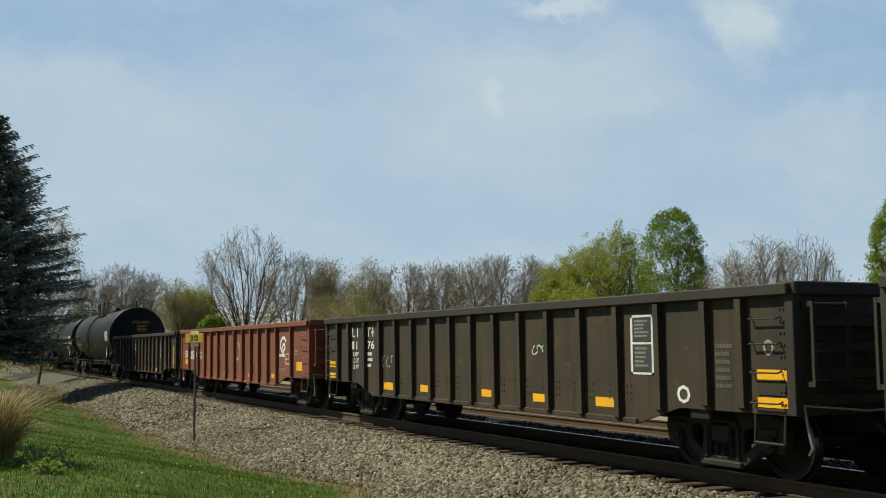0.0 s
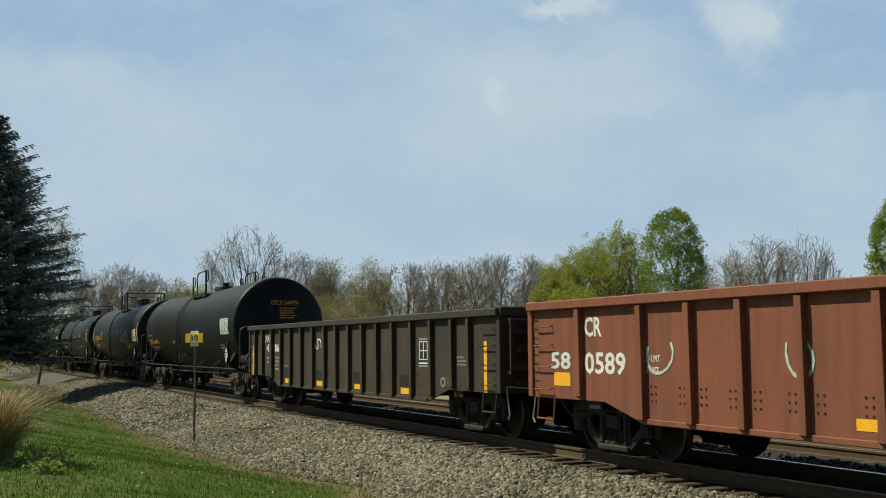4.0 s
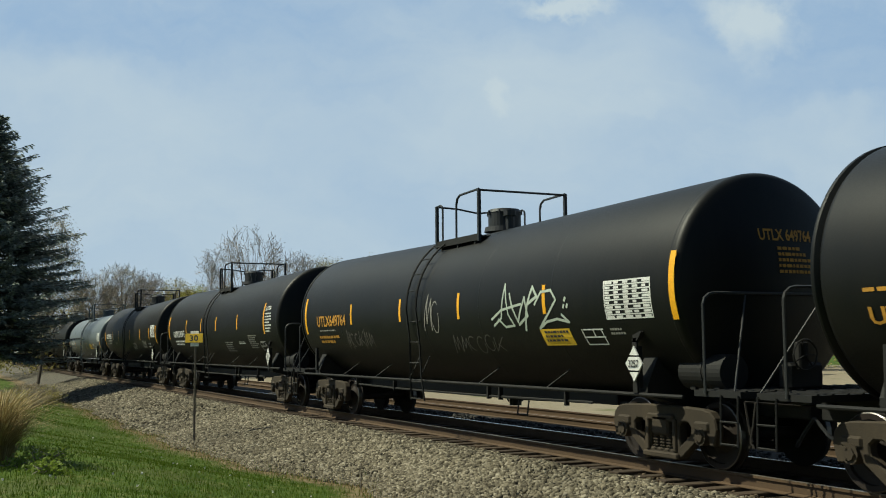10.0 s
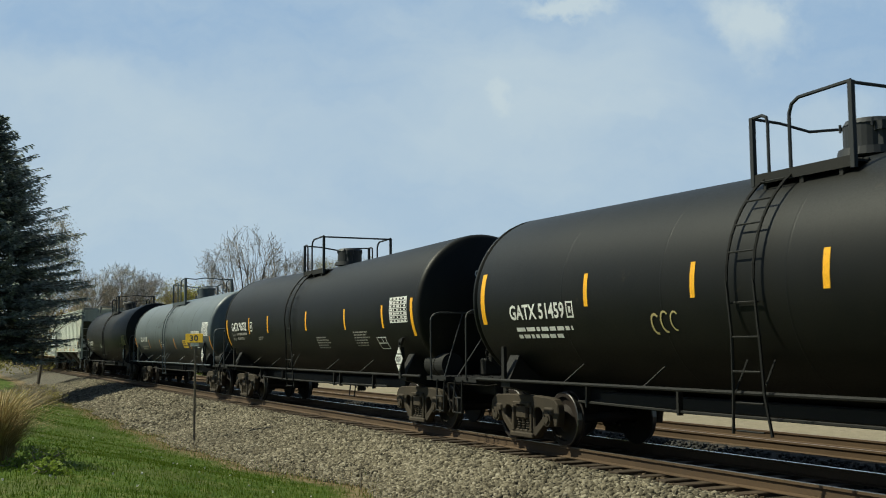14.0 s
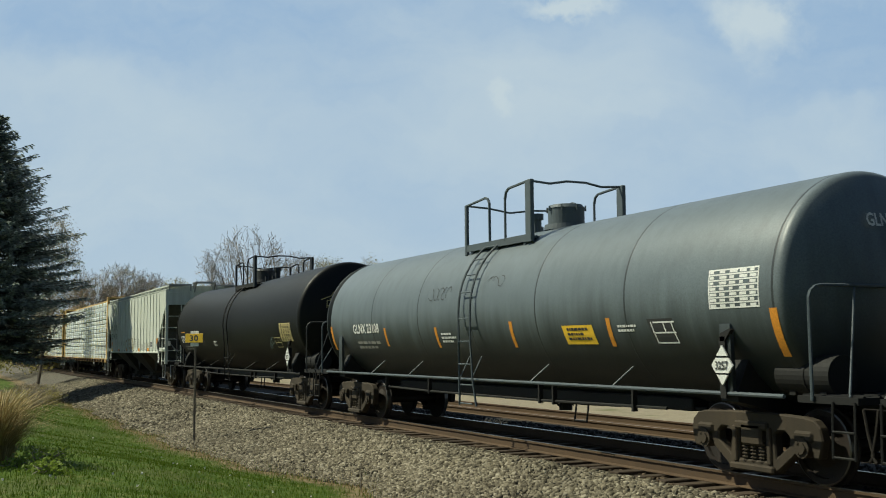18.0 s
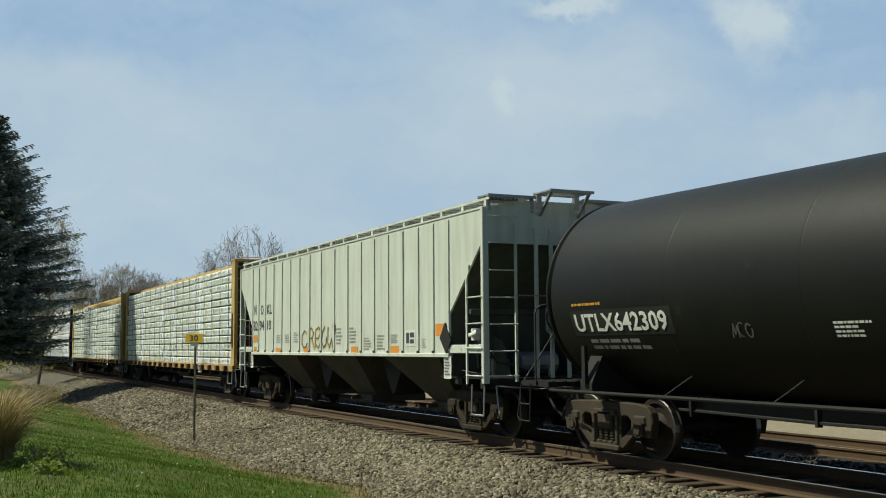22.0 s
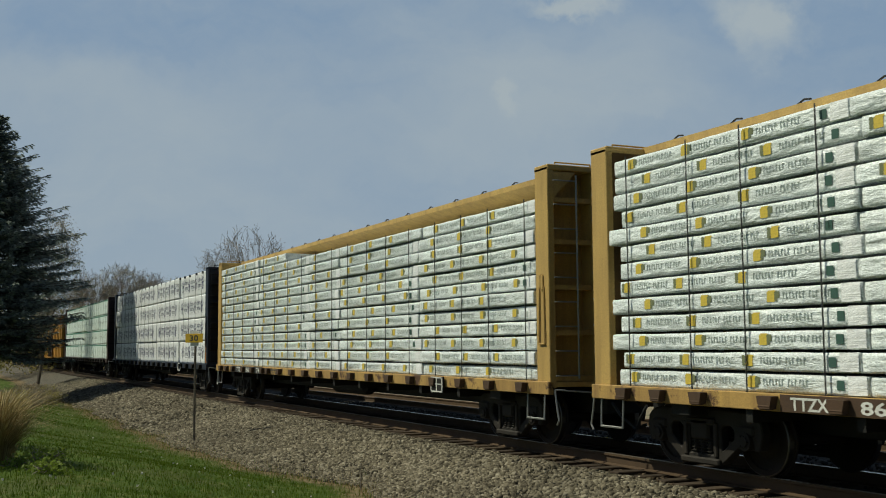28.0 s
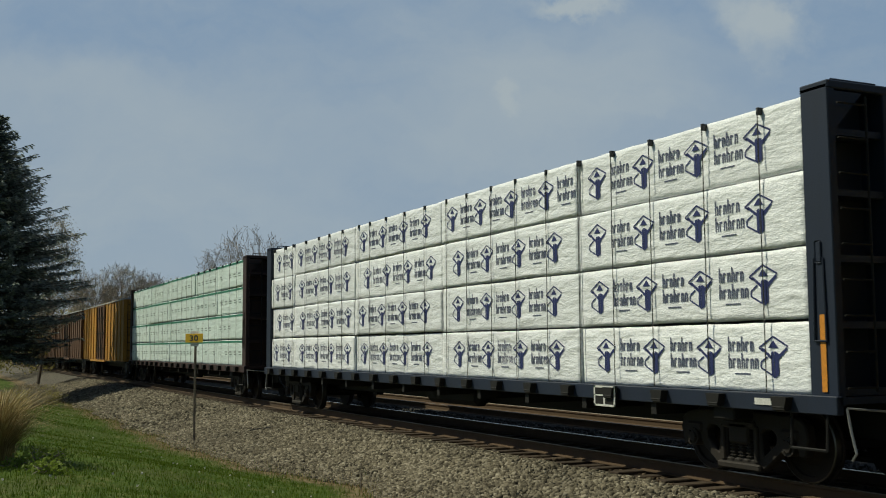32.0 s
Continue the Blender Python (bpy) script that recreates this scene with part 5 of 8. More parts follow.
            part("slat", box(bms(), p0, p1, yy - 0.012, yy + 0.012, pz + 0.01, pz + 0.03), deckmat, walkway)
        part("edge_bar", box(bms(), p0, p1, sy * 0.98 - 0.02, sy * 0.98 + 0.02, pz - 0.08, pz + 0.05), deckmat, walkway)
        for x in (p0 + 0.2, (p0 + p1) / 2, p1 - 0.2):
            part("bracket", box(bms(), x - 0.03, x + 0.03, y0, y1, pz - 0.16, pz), deckmat, walkway)
    h = 1.0 if kind == 2 else 0.90 if kind == 1 else 0.92
    def tube(pts, r, name="guard_rail"):
        part(name, pipe(bms(), pts, r, 6), M[rail], car, "tubular guard rail")

    for sy in (-1, 1):
        y = sy * 0.98
        if style == 1:
            # a D-shaped hoop on a post at either end, and a long bent rail between
            hoop = [(0.0, 0.0), (0.22, 0.0), (0.32, -0.05), (0.38, -0.14), (0.38, -0.28), (0.32, -0.37), (0.22, -0.42), (0.0, -0.42)]
            part("railing_post", box(bms(), p1 - 0.045, p1 + 0.045, y - 0.03, y + 0.03, pz - 0.1, pz + h), M[rail], car)
            for x in (p0, p0 + 0.10):
                tube([(x, y, pz), (x, y, pz + h - 0.12)], 0.022)
            tube([(p0 + 0.10 + a, y, pz + h - 0.16 + c * 0.9) for a, c in hoop], 0.022)
            tube([(p1 + 1.1 * a, y, pz + h + c) for a, c in hoop], 0.022)
            tube([(p0 + 0.80, y, pz), (p0 + 0.80, y, pz + h - 0.26), (p0 + 0.83, y, pz + h - 0.13), (p0 + 0.92, y, pz + h - 0.05), (p1 - 0.3, y, pz + h + 0.01), (p1, y, pz + h)], 0.024)
        elif style == 2:
            # two bent loops between a slim post and a broad corner post
            part("railing_post", box(bms(), p0 - 0.045, p0 + 0.045, y - 0.03, y + 0.03, pz - 0.15, pz + h - 0.14, 0.01), M[rail], car)
            part("railing_post", box(bms(), p1 - 0.10, p1 + 0.10, y - 0.04, y + 0.04, pz - 0.10, pz + h + 0.02, 0.012), M[rail], car)
            tube([(p0, y, pz + h - 0.16), (p0 + 0.80, y, pz + h - 0.10), (p0 + 0.90, y, pz + h - 0.13), (p0 + 0.96, y, pz + h - 0.22), (p0 + 0.97, y, pz)], 0.026)
            tube([(p1 - 0.90, y, pz), (p1 - 0.90, y, pz + h - 0.22), (p1 - 0.86, y, pz + h - 0.10), (p1 - 0.76, y, pz + h - 0.04), (p1 - 0.1, y, pz + h)], 0.026)
        else:
            # a narrow hoop, then a long bent rail that rises to the corner post
            part("railing_post", box(bms(), p0 - 0.03, p0 + 0.03, y - 0.03, y + 0.03, pz - 0.1, pz + h - 0.12), M[rail], car)
            part("railing_post", box(bms(), p1 - 0.03, p1 + 0.03, y - 0.03, y + 0.03, pz - 0.1, pz + h), M[rail], car)
            tube([(p0, y, pz + h - 0.13), (p0 + 0.18, y, pz + h - 0.12), (p0 + 0.26, y, pz + h - 0.16), (p0 + 0.28, y, pz + h - 0.24), (p0 + 0.28, y, pz)], 0.022)
            tube([(p1 - 1.0, y, pz), (p1 - 1.0, y, pz + h - 0.2), (p1 - 0.95, y, pz + h - 0.08), (p1 - 0.83, y, pz + h - 0.02), (p1, y, pz + h)], 0.024)
    if style == 2:
        tube([(p1, -0.98, pz + h), (p1, -0.55, pz + h - 0.03), (p1, -0.2, pz + h + 0.03), (p1, 0.2, pz + h + 0.03), (p1, 0.55, pz + h - 0.03), (p1, 0.98, pz + h)], 0.022)
    elif style == 0:
        tube([(p1, -0.98, pz + h - 0.02), (p1, 0.98, pz + h - 0.02)], 0.022)
    top0 = pz + h - (0.16 if style == 2 else 0.13)
    if style != 1:
        tube([(p0, -0.98, top0), (p0, -0.5, top0 - 0.02), (p0, 0.0, top0 - 0.09), (p0, 0.5, top0 - 0.02), (p0, 0.98, top0)], 0.02)
    mx = manway if manway is not None else p1 - 0.35 if kind == 2 else (p0 + p1) / 2 + 0.2
    bm = rod(bms(), (mx, 0, TZ + TR + -0.040), (mx, 0, TZ + TR + 0.06), 0.42, 32, 0.40)
    rod(bm, (mx, 0, TZ + TR - 0.05), (mx, 0, TZ + TR + (0.10 if kind == 1 else 0.36)), 0.335, 32)
    rod(bm, (mx, 0, TZ + TR + (0.10 if kind == 1 else 0.36)), (mx, 0, TZ + TR + (0.15 if kind == 1 else 0.425)), 0.345, 32, 0.30)
    rod(bm, (mx, 0, TZ + TR + (0.15 if kind == 1 else 0.425)), (mx, 0, TZ + TR + (0.17 if kind == 1 else 0.45)), 0.30, 32, 0.12)
    for k in range(8):
        a = k * math.pi / 4
        rod(bm, (mx + 0.36 * math.cos(a), 0.36 * math.sin(a), TZ + TR + (0.04 if kind == 1 else 0.30)), (mx + 0.36 * math.cos(a), 0.36 * math.sin(a), TZ + TR + (0.12 if kind == 1 else 0.40)), 0.018, 6)
    part("manway_dome", bm, M[rail], car, "bolted dome over the manway")
    bm = rod(bms(), (p1 - 0.35 - 0.9 * (kind == 2), -0.1, TZ + TR + -0.030), (p1 - 0.35 - 0.9 * (kind == 2), -0.1, TZ + TR + 0.250), 0.09, 10)
    rod(bm, (p1 - 0.35 - 0.9 * (kind == 2), -0.1, TZ + TR + 0.250), (p1 - 0.35 - 0.9 * (kind == 2), -0.1, TZ + TR + (0.10 if kind == 1 else 0.36)), 0.13, 10)
    part("relief_valve", bm, M[rail], car)
    bm = bms()
    rod(bm, (p0 + 0.85, 0.15, TZ + TR + -0.050), (p0 + 0.85, 0.15, TZ + TR + 0.160), 0.11, 10)
    rod(bm, (p0 + 1.1, -0.2, TZ + TR + -0.050), (p0 + 1.1, -0.2, TZ + TR + 0.120), 0.07, 8)
    part("relief_valve", bm, M[rail], car)
    # hazard diamonds on holders
    face = Flat(1.52)
    placard(car, 7.05, face)
    trucks(car, (-7.05, 7.05), casting)
    return car, Round(TR, TZ, 1.42 if kind == 2 else 1.5, bend), rng


def placard(car, x, face, z=1.43):
    h, w = 0.25, 0.20
    bm = box(bms(), x - 0.075, x + 0.03, -1.50, -1.47, 1.02, z + 0.36)
    prism(bm, [(x - 0.06, z + 0.30), (x + 0.02, z + 0.30), (x + 0.14, z + 0.44), (x + 0.12, z + 0.46), (x - 0.06, z + 0.40)], -1.50, -1.44)
    holder = part("placard_holder", bm, M["frame_black"], car)
    mid = prism(bms(), [(x - w, z), (x - w * 0.6, z - 0.095), (x + w * 0.6, z - 0.095), (x + w, z), (x + w * 0.6, z + 0.095), (x - w * 0.6, z + 0.095)], -1.53, -1.51)
    p = part("placard", mid, M["white"], holder, "white hazard diamond on a holder")
    for k in (-1, 1):
        bm = prism(bms(), [(x - w * 0.52, z + k * 0.118), (x + w * 0.52, z + k * 0.118), (x, z + k * h)], -1.53, -1.51)
        part("placard", bm, M["white"], holder, "white corner of the hazard diamond")
    letters("placard_text", "3257", (x - 0.12, x + 0.12, z - 0.055, z + 0.055), Flat(1.533), M["ink"], holder)


def stripes(car, face, rects, mat="reflect"):
    for x0, x1, z0, z1 in rects:
        xm, h = (x0 + x1) / 2, (x1 - x0) * 0.32
        if xm < -7.6:
            xm += 0.12
        patches("reflector_strip", [(xm - h, xm + h, z0, z1)], face, M[mat], car, "vertical reflective strip")


def head_text(car, S, text, rng, mat, rows=5):
    hd = Head(S + 0.48)
    letters("head_number", text, (-0.36, 0.60, 3.10, 3.27), hd, M[mat], car, "stencilled number on the tank head")
    patches("head_stencil", lines_of((-0.08, 0.60, 2.62, 3.02), rows, rng), hd, M["faded" if mat == "white" else mat], car, off=0.02)


S0 = 7.95
t1, c1, q1 = tank_car("weathered black tank car with amber lettering", 20.25, "tank_black", 21, kind=1, ladder_x=-0.5, platform=(-0.75, 1.55))
letters("number", "UTLX 644974", (-7.22, -5.19, 1.87, 2.08), c1, M["amber"], t1, "amber stencilled number")
patches("worn_stencil", lines_of((-7.34, -6.1, 2.20, 2.28), 1, q1), c1, M["amber"], t1)
patches("worn_stencil", lines_of((-6.9, -5.06, 1.53, 1.75), 2, q1), c1, M["faded"], t1)
patches("worn_stencil", lines_of((-2.14, -1.51, 1.86, 2.0), 2, q1), c1, M["amber"], t1)
patches("worn_stencil", lines_of((1.59, 2.20, 1.74, 2.0), 4, q1), c1, M["amber"], t1)
grid_panel("test_panel", (6.18, 7.29, 2.16, 2.69), c1, t1, q1)
frame_panel("stencil_frame", (6.0, 6.55, 1.55, 1.78), c1, t1)
head_text(t1, S0, "UTLX 644974", q1, "amber")

t2, c2, q2 = tank_car("weathered black tank car with reflective strips and scrawls", 1.76, "tank_black", 22, ladder_x=-0.45, platform=(-0.62, 1.3), shell=(1.58, 2.46), sz=1.0)
stripes(t2, c2, [(-7.93, -7.72, 2.03, 2.97), (-4.38, -4.23, 2.22, 2.69), (-1.45, -1.3, 2.22, 2.69), (1.35, 1.50, 2.2, 2.69), (4.48, 4.63, 2.2, 2.67), (7.79, 7.98, 2.02, 2.96)])
letters("number", "UTLX649764", (-6.77, -4.67, 2.20, 2.48), c2, M["amber"], t2, "amber stencilled number")
patches("worn_stencil", lines_of((-6.64, -5.13, 1.72, 1.97), 2, q2), c2, M["amber"], t2)
patches("worn_stencil", lines_of((-6.6, -5.4, 2.06, 2.12), 1, q2), c2, M["faded"], t2)
grid_panel("test_panel", (6.28, 7.42, 2.06, 2.63), c2, t2, q2, 8)
patches("warning_board", [(4.55, 5.44, 1.66, 1.95)], c2, M["ytag"], t2, "yellow warning board", lean=-0.15)
patches("warning_text", lines_of((4.62, 5.36, 1.70, 1.92), 3, q2), c2, M["ink"], t2, off=0.009, lean=-0.15)
frame_panel("stencil_frame", (5.78, 6.32, 1.66, 1.93), c2, t2)
patches("worn_stencil", lines_of((6.45, 6.85, 1.80, 1.93), 2, q2), c2, M["faded"], t2)
tag("scrawl", (2.75, 5.3, 1.95, 2.75), c2, M["scrawl"], t2, 31, 5, 0.05, "large pale green spiky sprayed tag", [
    [(0.02, 0.12), (0.14, 0.28), (0.20, 1.0), (0.24, 0.35), (0.30, 0.10), (0.18, 0.08), (0.10, 0.25)], [(0.0, 0.26), (0.15, 0.45), (0.42, 0.55)],
    [(0.27, 0.78), (0.31, 0.45), (0.36, 0.18), (0.47, 0.68), (0.50, 0.30), (0.37, 0.12)], [(0.44, 0.0), (0.50, 0.5), (0.57, 0.88), (0.63, 0.68), (0.52, 0.55)],
    [(0.60, 0.52), (0.68, 0.76), (0.80, 0.78), (0.86, 0.58), (0.75, 0.30), (0.62, 0.02), (0.72, 0.15), (0.85, 0.20), (0.98, 0.13), (0.91, 0.28)], [(0.94, 0.42), (0.95, 0.47)], [(0.98, 0.42), (0.99, 0.47)], [(0.96, 0.56), (0.97, 0.60)]])
tag("scrawl", (-0.15, 0.6, 1.85, 2.75), c2, M["faded"], t2, 32, 2, 0.03)
tag("scrawl", (-4.67, -2.95, 1.60, 2.12), c2, M["faint"], t2, 33, 6, 0.025)
tag("scrawl", (1.2, 3.2, 1.5, 1.9), c2, M["faint"], t2, 34, 6, 0.022)
head_text(t2, S0, "UTLX 649764", q2, "amber")

t3, c3, q3 = tank_car("black tank car with yellow strips and white lettering", -16.6, "tank_brown", 23, ladder_x=-0.7, platform=(-1.13, 0.53), shell=(1.563, 2.46), sz=1.095)
stripes(t3, c3, [(-7.93, -7.70, 2.07, 2.98), (-4.42, -4.26, 2.28, 2.78), (-1.88, -1.73, 2.30, 2.77), (0.44, 0.60, 2.30, 2.76), (3.36, 3.51, 2.28, 2.77), (6.48, 6.65, 2.10, 3.04)])
letters("number", "GATX 51459", (-6.71, -4.95, 2.12, 2.38), c3, M["white"], t3, "white stencilled number")
patches("stencil_frame", [(-4.9, -4.7, 2.12, 2.15), (-4.9, -4.7, 2.35, 2.38), (-4.9, -4.87, 2.12, 2.38), (-4.73, -4.7, 2.12, 2.38), (-4.83, -4.77, 2.2, 2.3)], c3, M["white"], t3)
patches("worn_stencil", lines_of((-6.45, -4.61, 1.74, 1.99), 2, q3), c3, M["white"], t3)
tag("scrawl", (-2.68, -2.03, 1.80, 2.22), c3, M["scrawl_y"], t3, 41, 3, 0.03)
for rc, n in (((1.89, 2.95, 1.49, 1.88), 5), ((3.55, 4.31, 1.78, 1.88), 2), ((4.80, 5.81, 1.61, 2.08), 7)):
    patches("worn_stencil", lines_of(rc, n, q3, 0.5), c3, M["white" if n < 5 else "faded"], t3)
frame_panel("stencil_frame", (6.05, 6.63, 1.56, 1.86), c3, t3)
letters("stencil", "SR 0754", (6.80, 7.36, 2.79, 2.92), c3, M["white"], t3)
patches("worn_stencil", lines_of((6.72, 7.44, 2.11, 2.72), 7, q3, 0.55), c3, M["white"], t3)
head_text(t3, S0, "GATX 51459", q3, "white")

t4, c4, q4 = tank_car("dull black tank car with yellow strips", -35.2, "tank_brown", 24, ladder_x=-0.6, platform=(-1.05, 0.6), shell=(1.55, 2.45), sz=1.09)
stripes(t4, c4, [(-7.95, -7.75, 1.75, 2.63), (-5.06, -4.92, 2.12, 2.62), (-2.99, -2.84, 2.12, 2.62), (0.62, 0.78, 2.14, 2.64), (3.6, 3.75, 2.1, 2.6), (6.0, 6.15, 2.1, 2.6), (7.6, 7.8, 1.9, 2.7)])
letters("number", "GATX 96032", (-7.10, -5.30, 2.23, 2.51), c4, M["white"], t4, "white stencilled number")
patches("stencil_frame", [(-4.86, -4.62, 2.2, 2.23), (-4.86, -4.62, 2.46, 2.49), (-4.86, -4.83, 2.2, 2.49), (-4.65, -4.62, 2.2, 2.49), (-4.78, -4.70, 2.29, 2.40)], c4, M["white"], t4)
patches("worn_stencil", lines_of((-3.95, -3.35, 1.9, 2.02), 2, q4), c4, M["faded"], t4)
for txt, rc in (("LD LMT", (-7.04, -6.62, 2.07, 2.17)), ("LT WT", (-7.0, -6.62, 1.90, 2.0))):
    letters("stencil", txt, rc, c4, M["faded"], t4)
patches("worn_stencil", lines_of((-6.5, -5.2, 1.88, 2.17), 2, q4), c4, M["faded"], t4)
grid_panel("test_panel", (6.5, 7.45, 2.2, 2.75), c4, t4, q4)
for rc, n in (((1.6, 2.6, 1.6, 1.95), 5), ((4.3, 5.3, 1.65, 2.05), 6)):
    patches("worn_stencil", lines_of(rc, n, q4, 0.5), c4, M["faded"], t4)
frame_panel("stencil_frame", (5.8, 6.3, 1.6, 1.9), c4, t4)
head_text(t4, S0, "GATX 96032", q4, "white")

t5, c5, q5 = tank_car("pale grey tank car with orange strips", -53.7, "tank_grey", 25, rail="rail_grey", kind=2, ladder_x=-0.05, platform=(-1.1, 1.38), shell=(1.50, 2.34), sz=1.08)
stripes(t5, c5, [(-7.9, -7.7, 1.6, 2.2), (-4.3, -4.14, 1.68, 2.1), (-1.65, -1.48, 1.64, 2.07), (1.42, 1.58, 1.64, 2.11), (4.38, 4.54, 1.65, 2.09), (7.86, 8.06, 1.5, 2.12)], "reflect_red")
letters("number", "GLNX 23108", (-6.23, -4.62, 2.0, 2.22), c5, M["white"], t5, "white stencilled number")
patches("worn_stencil", lines_of((-5.94, -4.1, 1.58, 1.81), 2, q5), c5, M["faded"], t5)
patches("worn_stencil", lines_of((-1.35, -0.6, 1.72, 1.95), 3, q5), c5, M["white"], t5)
patches("worn_stencil", lines_of((4.65, 5.2, 1.85, 1.98), 2, q5), c5, M["white"], t5)
patches("warning_board", [(3.21, 4.07, 1.69, 2.0)], c5, M["ytag"], t5, "yellow warning board", lean=-0.15)
patches("warning_text", lines_of((3.30, 3.98, 1.73, 1.96), 3, q5), c5, M["ink"], t5, off=0.009, lean=-0.15)
frame_panel("stencil_frame", (5.55, 6.02, 1.69, 2.01), c5, t5)
patches("stencil_back", [(5.5, 6.07, 1.65, 2.05)], c5, M["ink"], t5, off=0.003, lean=-0.2)
grid_panel("test_panel", (6.67, 7.6, 2.14, 2.64), c5, t5, q5)
scrawl("scrawl", (-1.9, -0.9, 2.6, 2.85), c5, M["ink"], t5, 51, 5, 0.015)
scrawl("scrawl", (0.6, 1.2, 2.75, 2.95), c5, M["ink"], t5, 52, 3, 0.015)
head_text(t5, S0, "GLNX 23108", q5, "white")

t6, c6, q6 = tank_car("dusty black tank car with a fresh black number patch", -72.0, "tank_brown", 26, ladder_x=0.3, platform=(-0.75, 1.65), shell=(1.555, 2.45), sz=0.98, style=2, manway=-0.5)
patches("number_patch", [(-7.3, -4.8, 1.82, 2.22)], c6, M["frame_black"], t6, "fresh black patch", off=0.004)
letters("number", "UTLX642309", (-7.2, -4.9, 1.88, 2.17), c6, M["white"], t6, "white painted number")
patches("worn_stencil", lines_of((-7.31, -6.44, 2.26, 2.33), 1, q6), c6, M["amber"], t6)
patches("worn_stencil", lines_of((-6.73, -5.13, 1.54, 1.76), 2, q6), c6, M["faded"], t6)
patches("worn_stencil", lines_of((-1.87, -1.30, 1.72, 1.93), 4, q6), c6, M["white"], t6)
grid_panel("test_panel", (6.25, 7.30, 1.85, 2.38), c6, t6, q6, mat="scrawl_y")
tag("scrawl", (5.0, 5.68, 1.62, 2.02), c6, M["scrawl_b"], t6, 61, 3, 0.022, "faint blue green sprayed loops", [[(0.98, 0.7), (0.80, 0.95), (0.62, 0.7), (0.66, 0.45), (0.88, 0.48), (0.98, 0.7)], [(0.60, 0.75), (0.45, 0.78), (0.36, 0.50), (0.46, 0.28), (0.62, 0.42), (0.64, 0.9)], [(0.34, 0.45), (0.22, 0.52), (0.16, 0.25), (0.30, 0.10), (0.38, 0.30), (0.20, 0.32)], [(0.02, 0.05), (0.05, 0.28), (0.15, 0.02)]])
frame_panel("stencil_frame", (5.74, 6.28, 1.66, 1.98), c6, t6, "scrawl_y")
tag("scrawl", (-3.6, -3.2, 1.75, 2.0), c6, M["faint"], t6, 62, 3, 0.02)
hd6 = Head(S0 + 0.48)
tag("scrawl", (-0.95, -0.25, 2.72, 3.2), hd6, M["scrawl_y"], t6, 63, 3, 0.022, "tan sprayed sketch", [[(0.0, 0.55), (0.4, 0.78), (0.5, 1.0)], [(0.2, 0.1), (0.22, 0.5), (0.42, 0.55), (0.5, 0.3), (0.35, 0.12), (0.2, 0.25)], [(0.35, 0.6), (0.38, 0.0)], [(0.95, 0.5), (0.7, 0.5), (0.62, 0.25), (0.75, 0.02), (0.98, 0.1)]])
letters("head_number", "UTLX 642309", (-0.2, 0.6, 3.08, 3.22), hd6, M["white"], t6)
# ================= covered hopper =================
def covered_hopper(label, cx):
    car = thing("covered_hopper", label, "hopper car", "cars of the freight train", (cx, 0, 0))
    L, W = 8.38, 1.58
    rng = random.Random(71)
    z0, zt = 1.54, 4.20
    # side sheets: full height in the middle, cut away under the end slopes
    prof = [(-6.98, z0), (6.98, z0), (6.98, 2.30), (L - 0.05, 3.55), (L - 0.05, zt), (-L + 0.05, zt), (-L + 0.05, 3.55), (-6.98, 2.30)]
    seams = [-6.95, -6.27, -5.54, -4.71, -3.89, -3.09, -2.27, -1.41, -0.49, 0.51, 1.44, 2.33, 3.14, 3.96, 4.76, 5.55, 6.28, 6.97]
    for s in (-1, 1):
        bm = prism(bms(), prof, s * W - 0.02, s * W + 0.02)
        part("side_sheet", bm, M["hopper"], car)
        for x in seams:
            bm = prism(bms(), [(s * W, z0), (s * (W + 0.045), z0 + 0.03), (s * (W + 0.045), zt - 0.10), (s * W, zt - 0.06)], x - 0.03, x + 0.03, axis="x")
            part("side_post", bm, M["hopper"], car)
        bm = box(bms(), -7.0, 7.0, s * W - 0.06, s * W + 0.05, z0 - 0.06, z0 + 0.02, 0.01)
        part("side_sill", bm, M["hopper"], car)
        for x in seams:
            bm = box(bms(), x - 0.04, x + 0.04, s * (W + 0.048) - 0.006, s * (W + 0.048) + 0.006, z0 + 0.022, z0 + 0.07)
            part("post_foot", bm, M["frame_black"], car)
        for k in (-1, 1):
            bm = box(bms(), min(k * 6.9, k * L), max(k * 6.9, k * L), s * W - 0.03, s * W + 0.03, 1.56, 1.72, 0.01)
            for i in range(4):
                xb = k * (7.15 + 0.36 * i)
                rod(bm, (xb, s * (W + 0.028), 1.64), (xb, s * (W + 0.042), 1.64), 0.018, 6)
            part("end_sill", bm, M["hopper"], car)
        bm = prism(bms(), [(s * (W + 0.035), zt - 0.035), (s * (W + 0.035), zt), (s * (W - 0.1), zt + 0.03), (s * (W - 0.1), zt - 0.035)], -L, L, axis="x")
        part("eave", bm, M["hopper"], car)
    bm = prism(bms(), [(-W, zt - 0.02), (-0.85, zt + 0.16), (0.85, zt + 0.16), (W, zt - 0.02), (W, zt - 0.06), (0.85, zt + 0.12), (-0.85, zt + 0.12), (-W, zt - 0.06)], -L + 0.02, L - 0.02, axis="x")
    part("roof", bm, M["hopper"], car)
    # roof walk on brackets
    for s in (-1, 1):
        y0, y1 = sorted((s * 0.92, s * 1.48))
        bm = bms()
        for k in range(9):
            y = y0 + (y1 - y0) * k / 8
            box(bm, -L - 0.12, L + 0.12, y - 0.012, y + 0.012, zt + 0.13, zt + 0.165)
        for x in np.arange(-L, L + 0.1, 0.42):
            box(bm, x - 0.012, x + 0.012, y0, y1, zt + 0.13, zt + 0.16)
        part("roof_walk", bm, M["galv"], car, "open steel grating walkway")
        bm = bms()
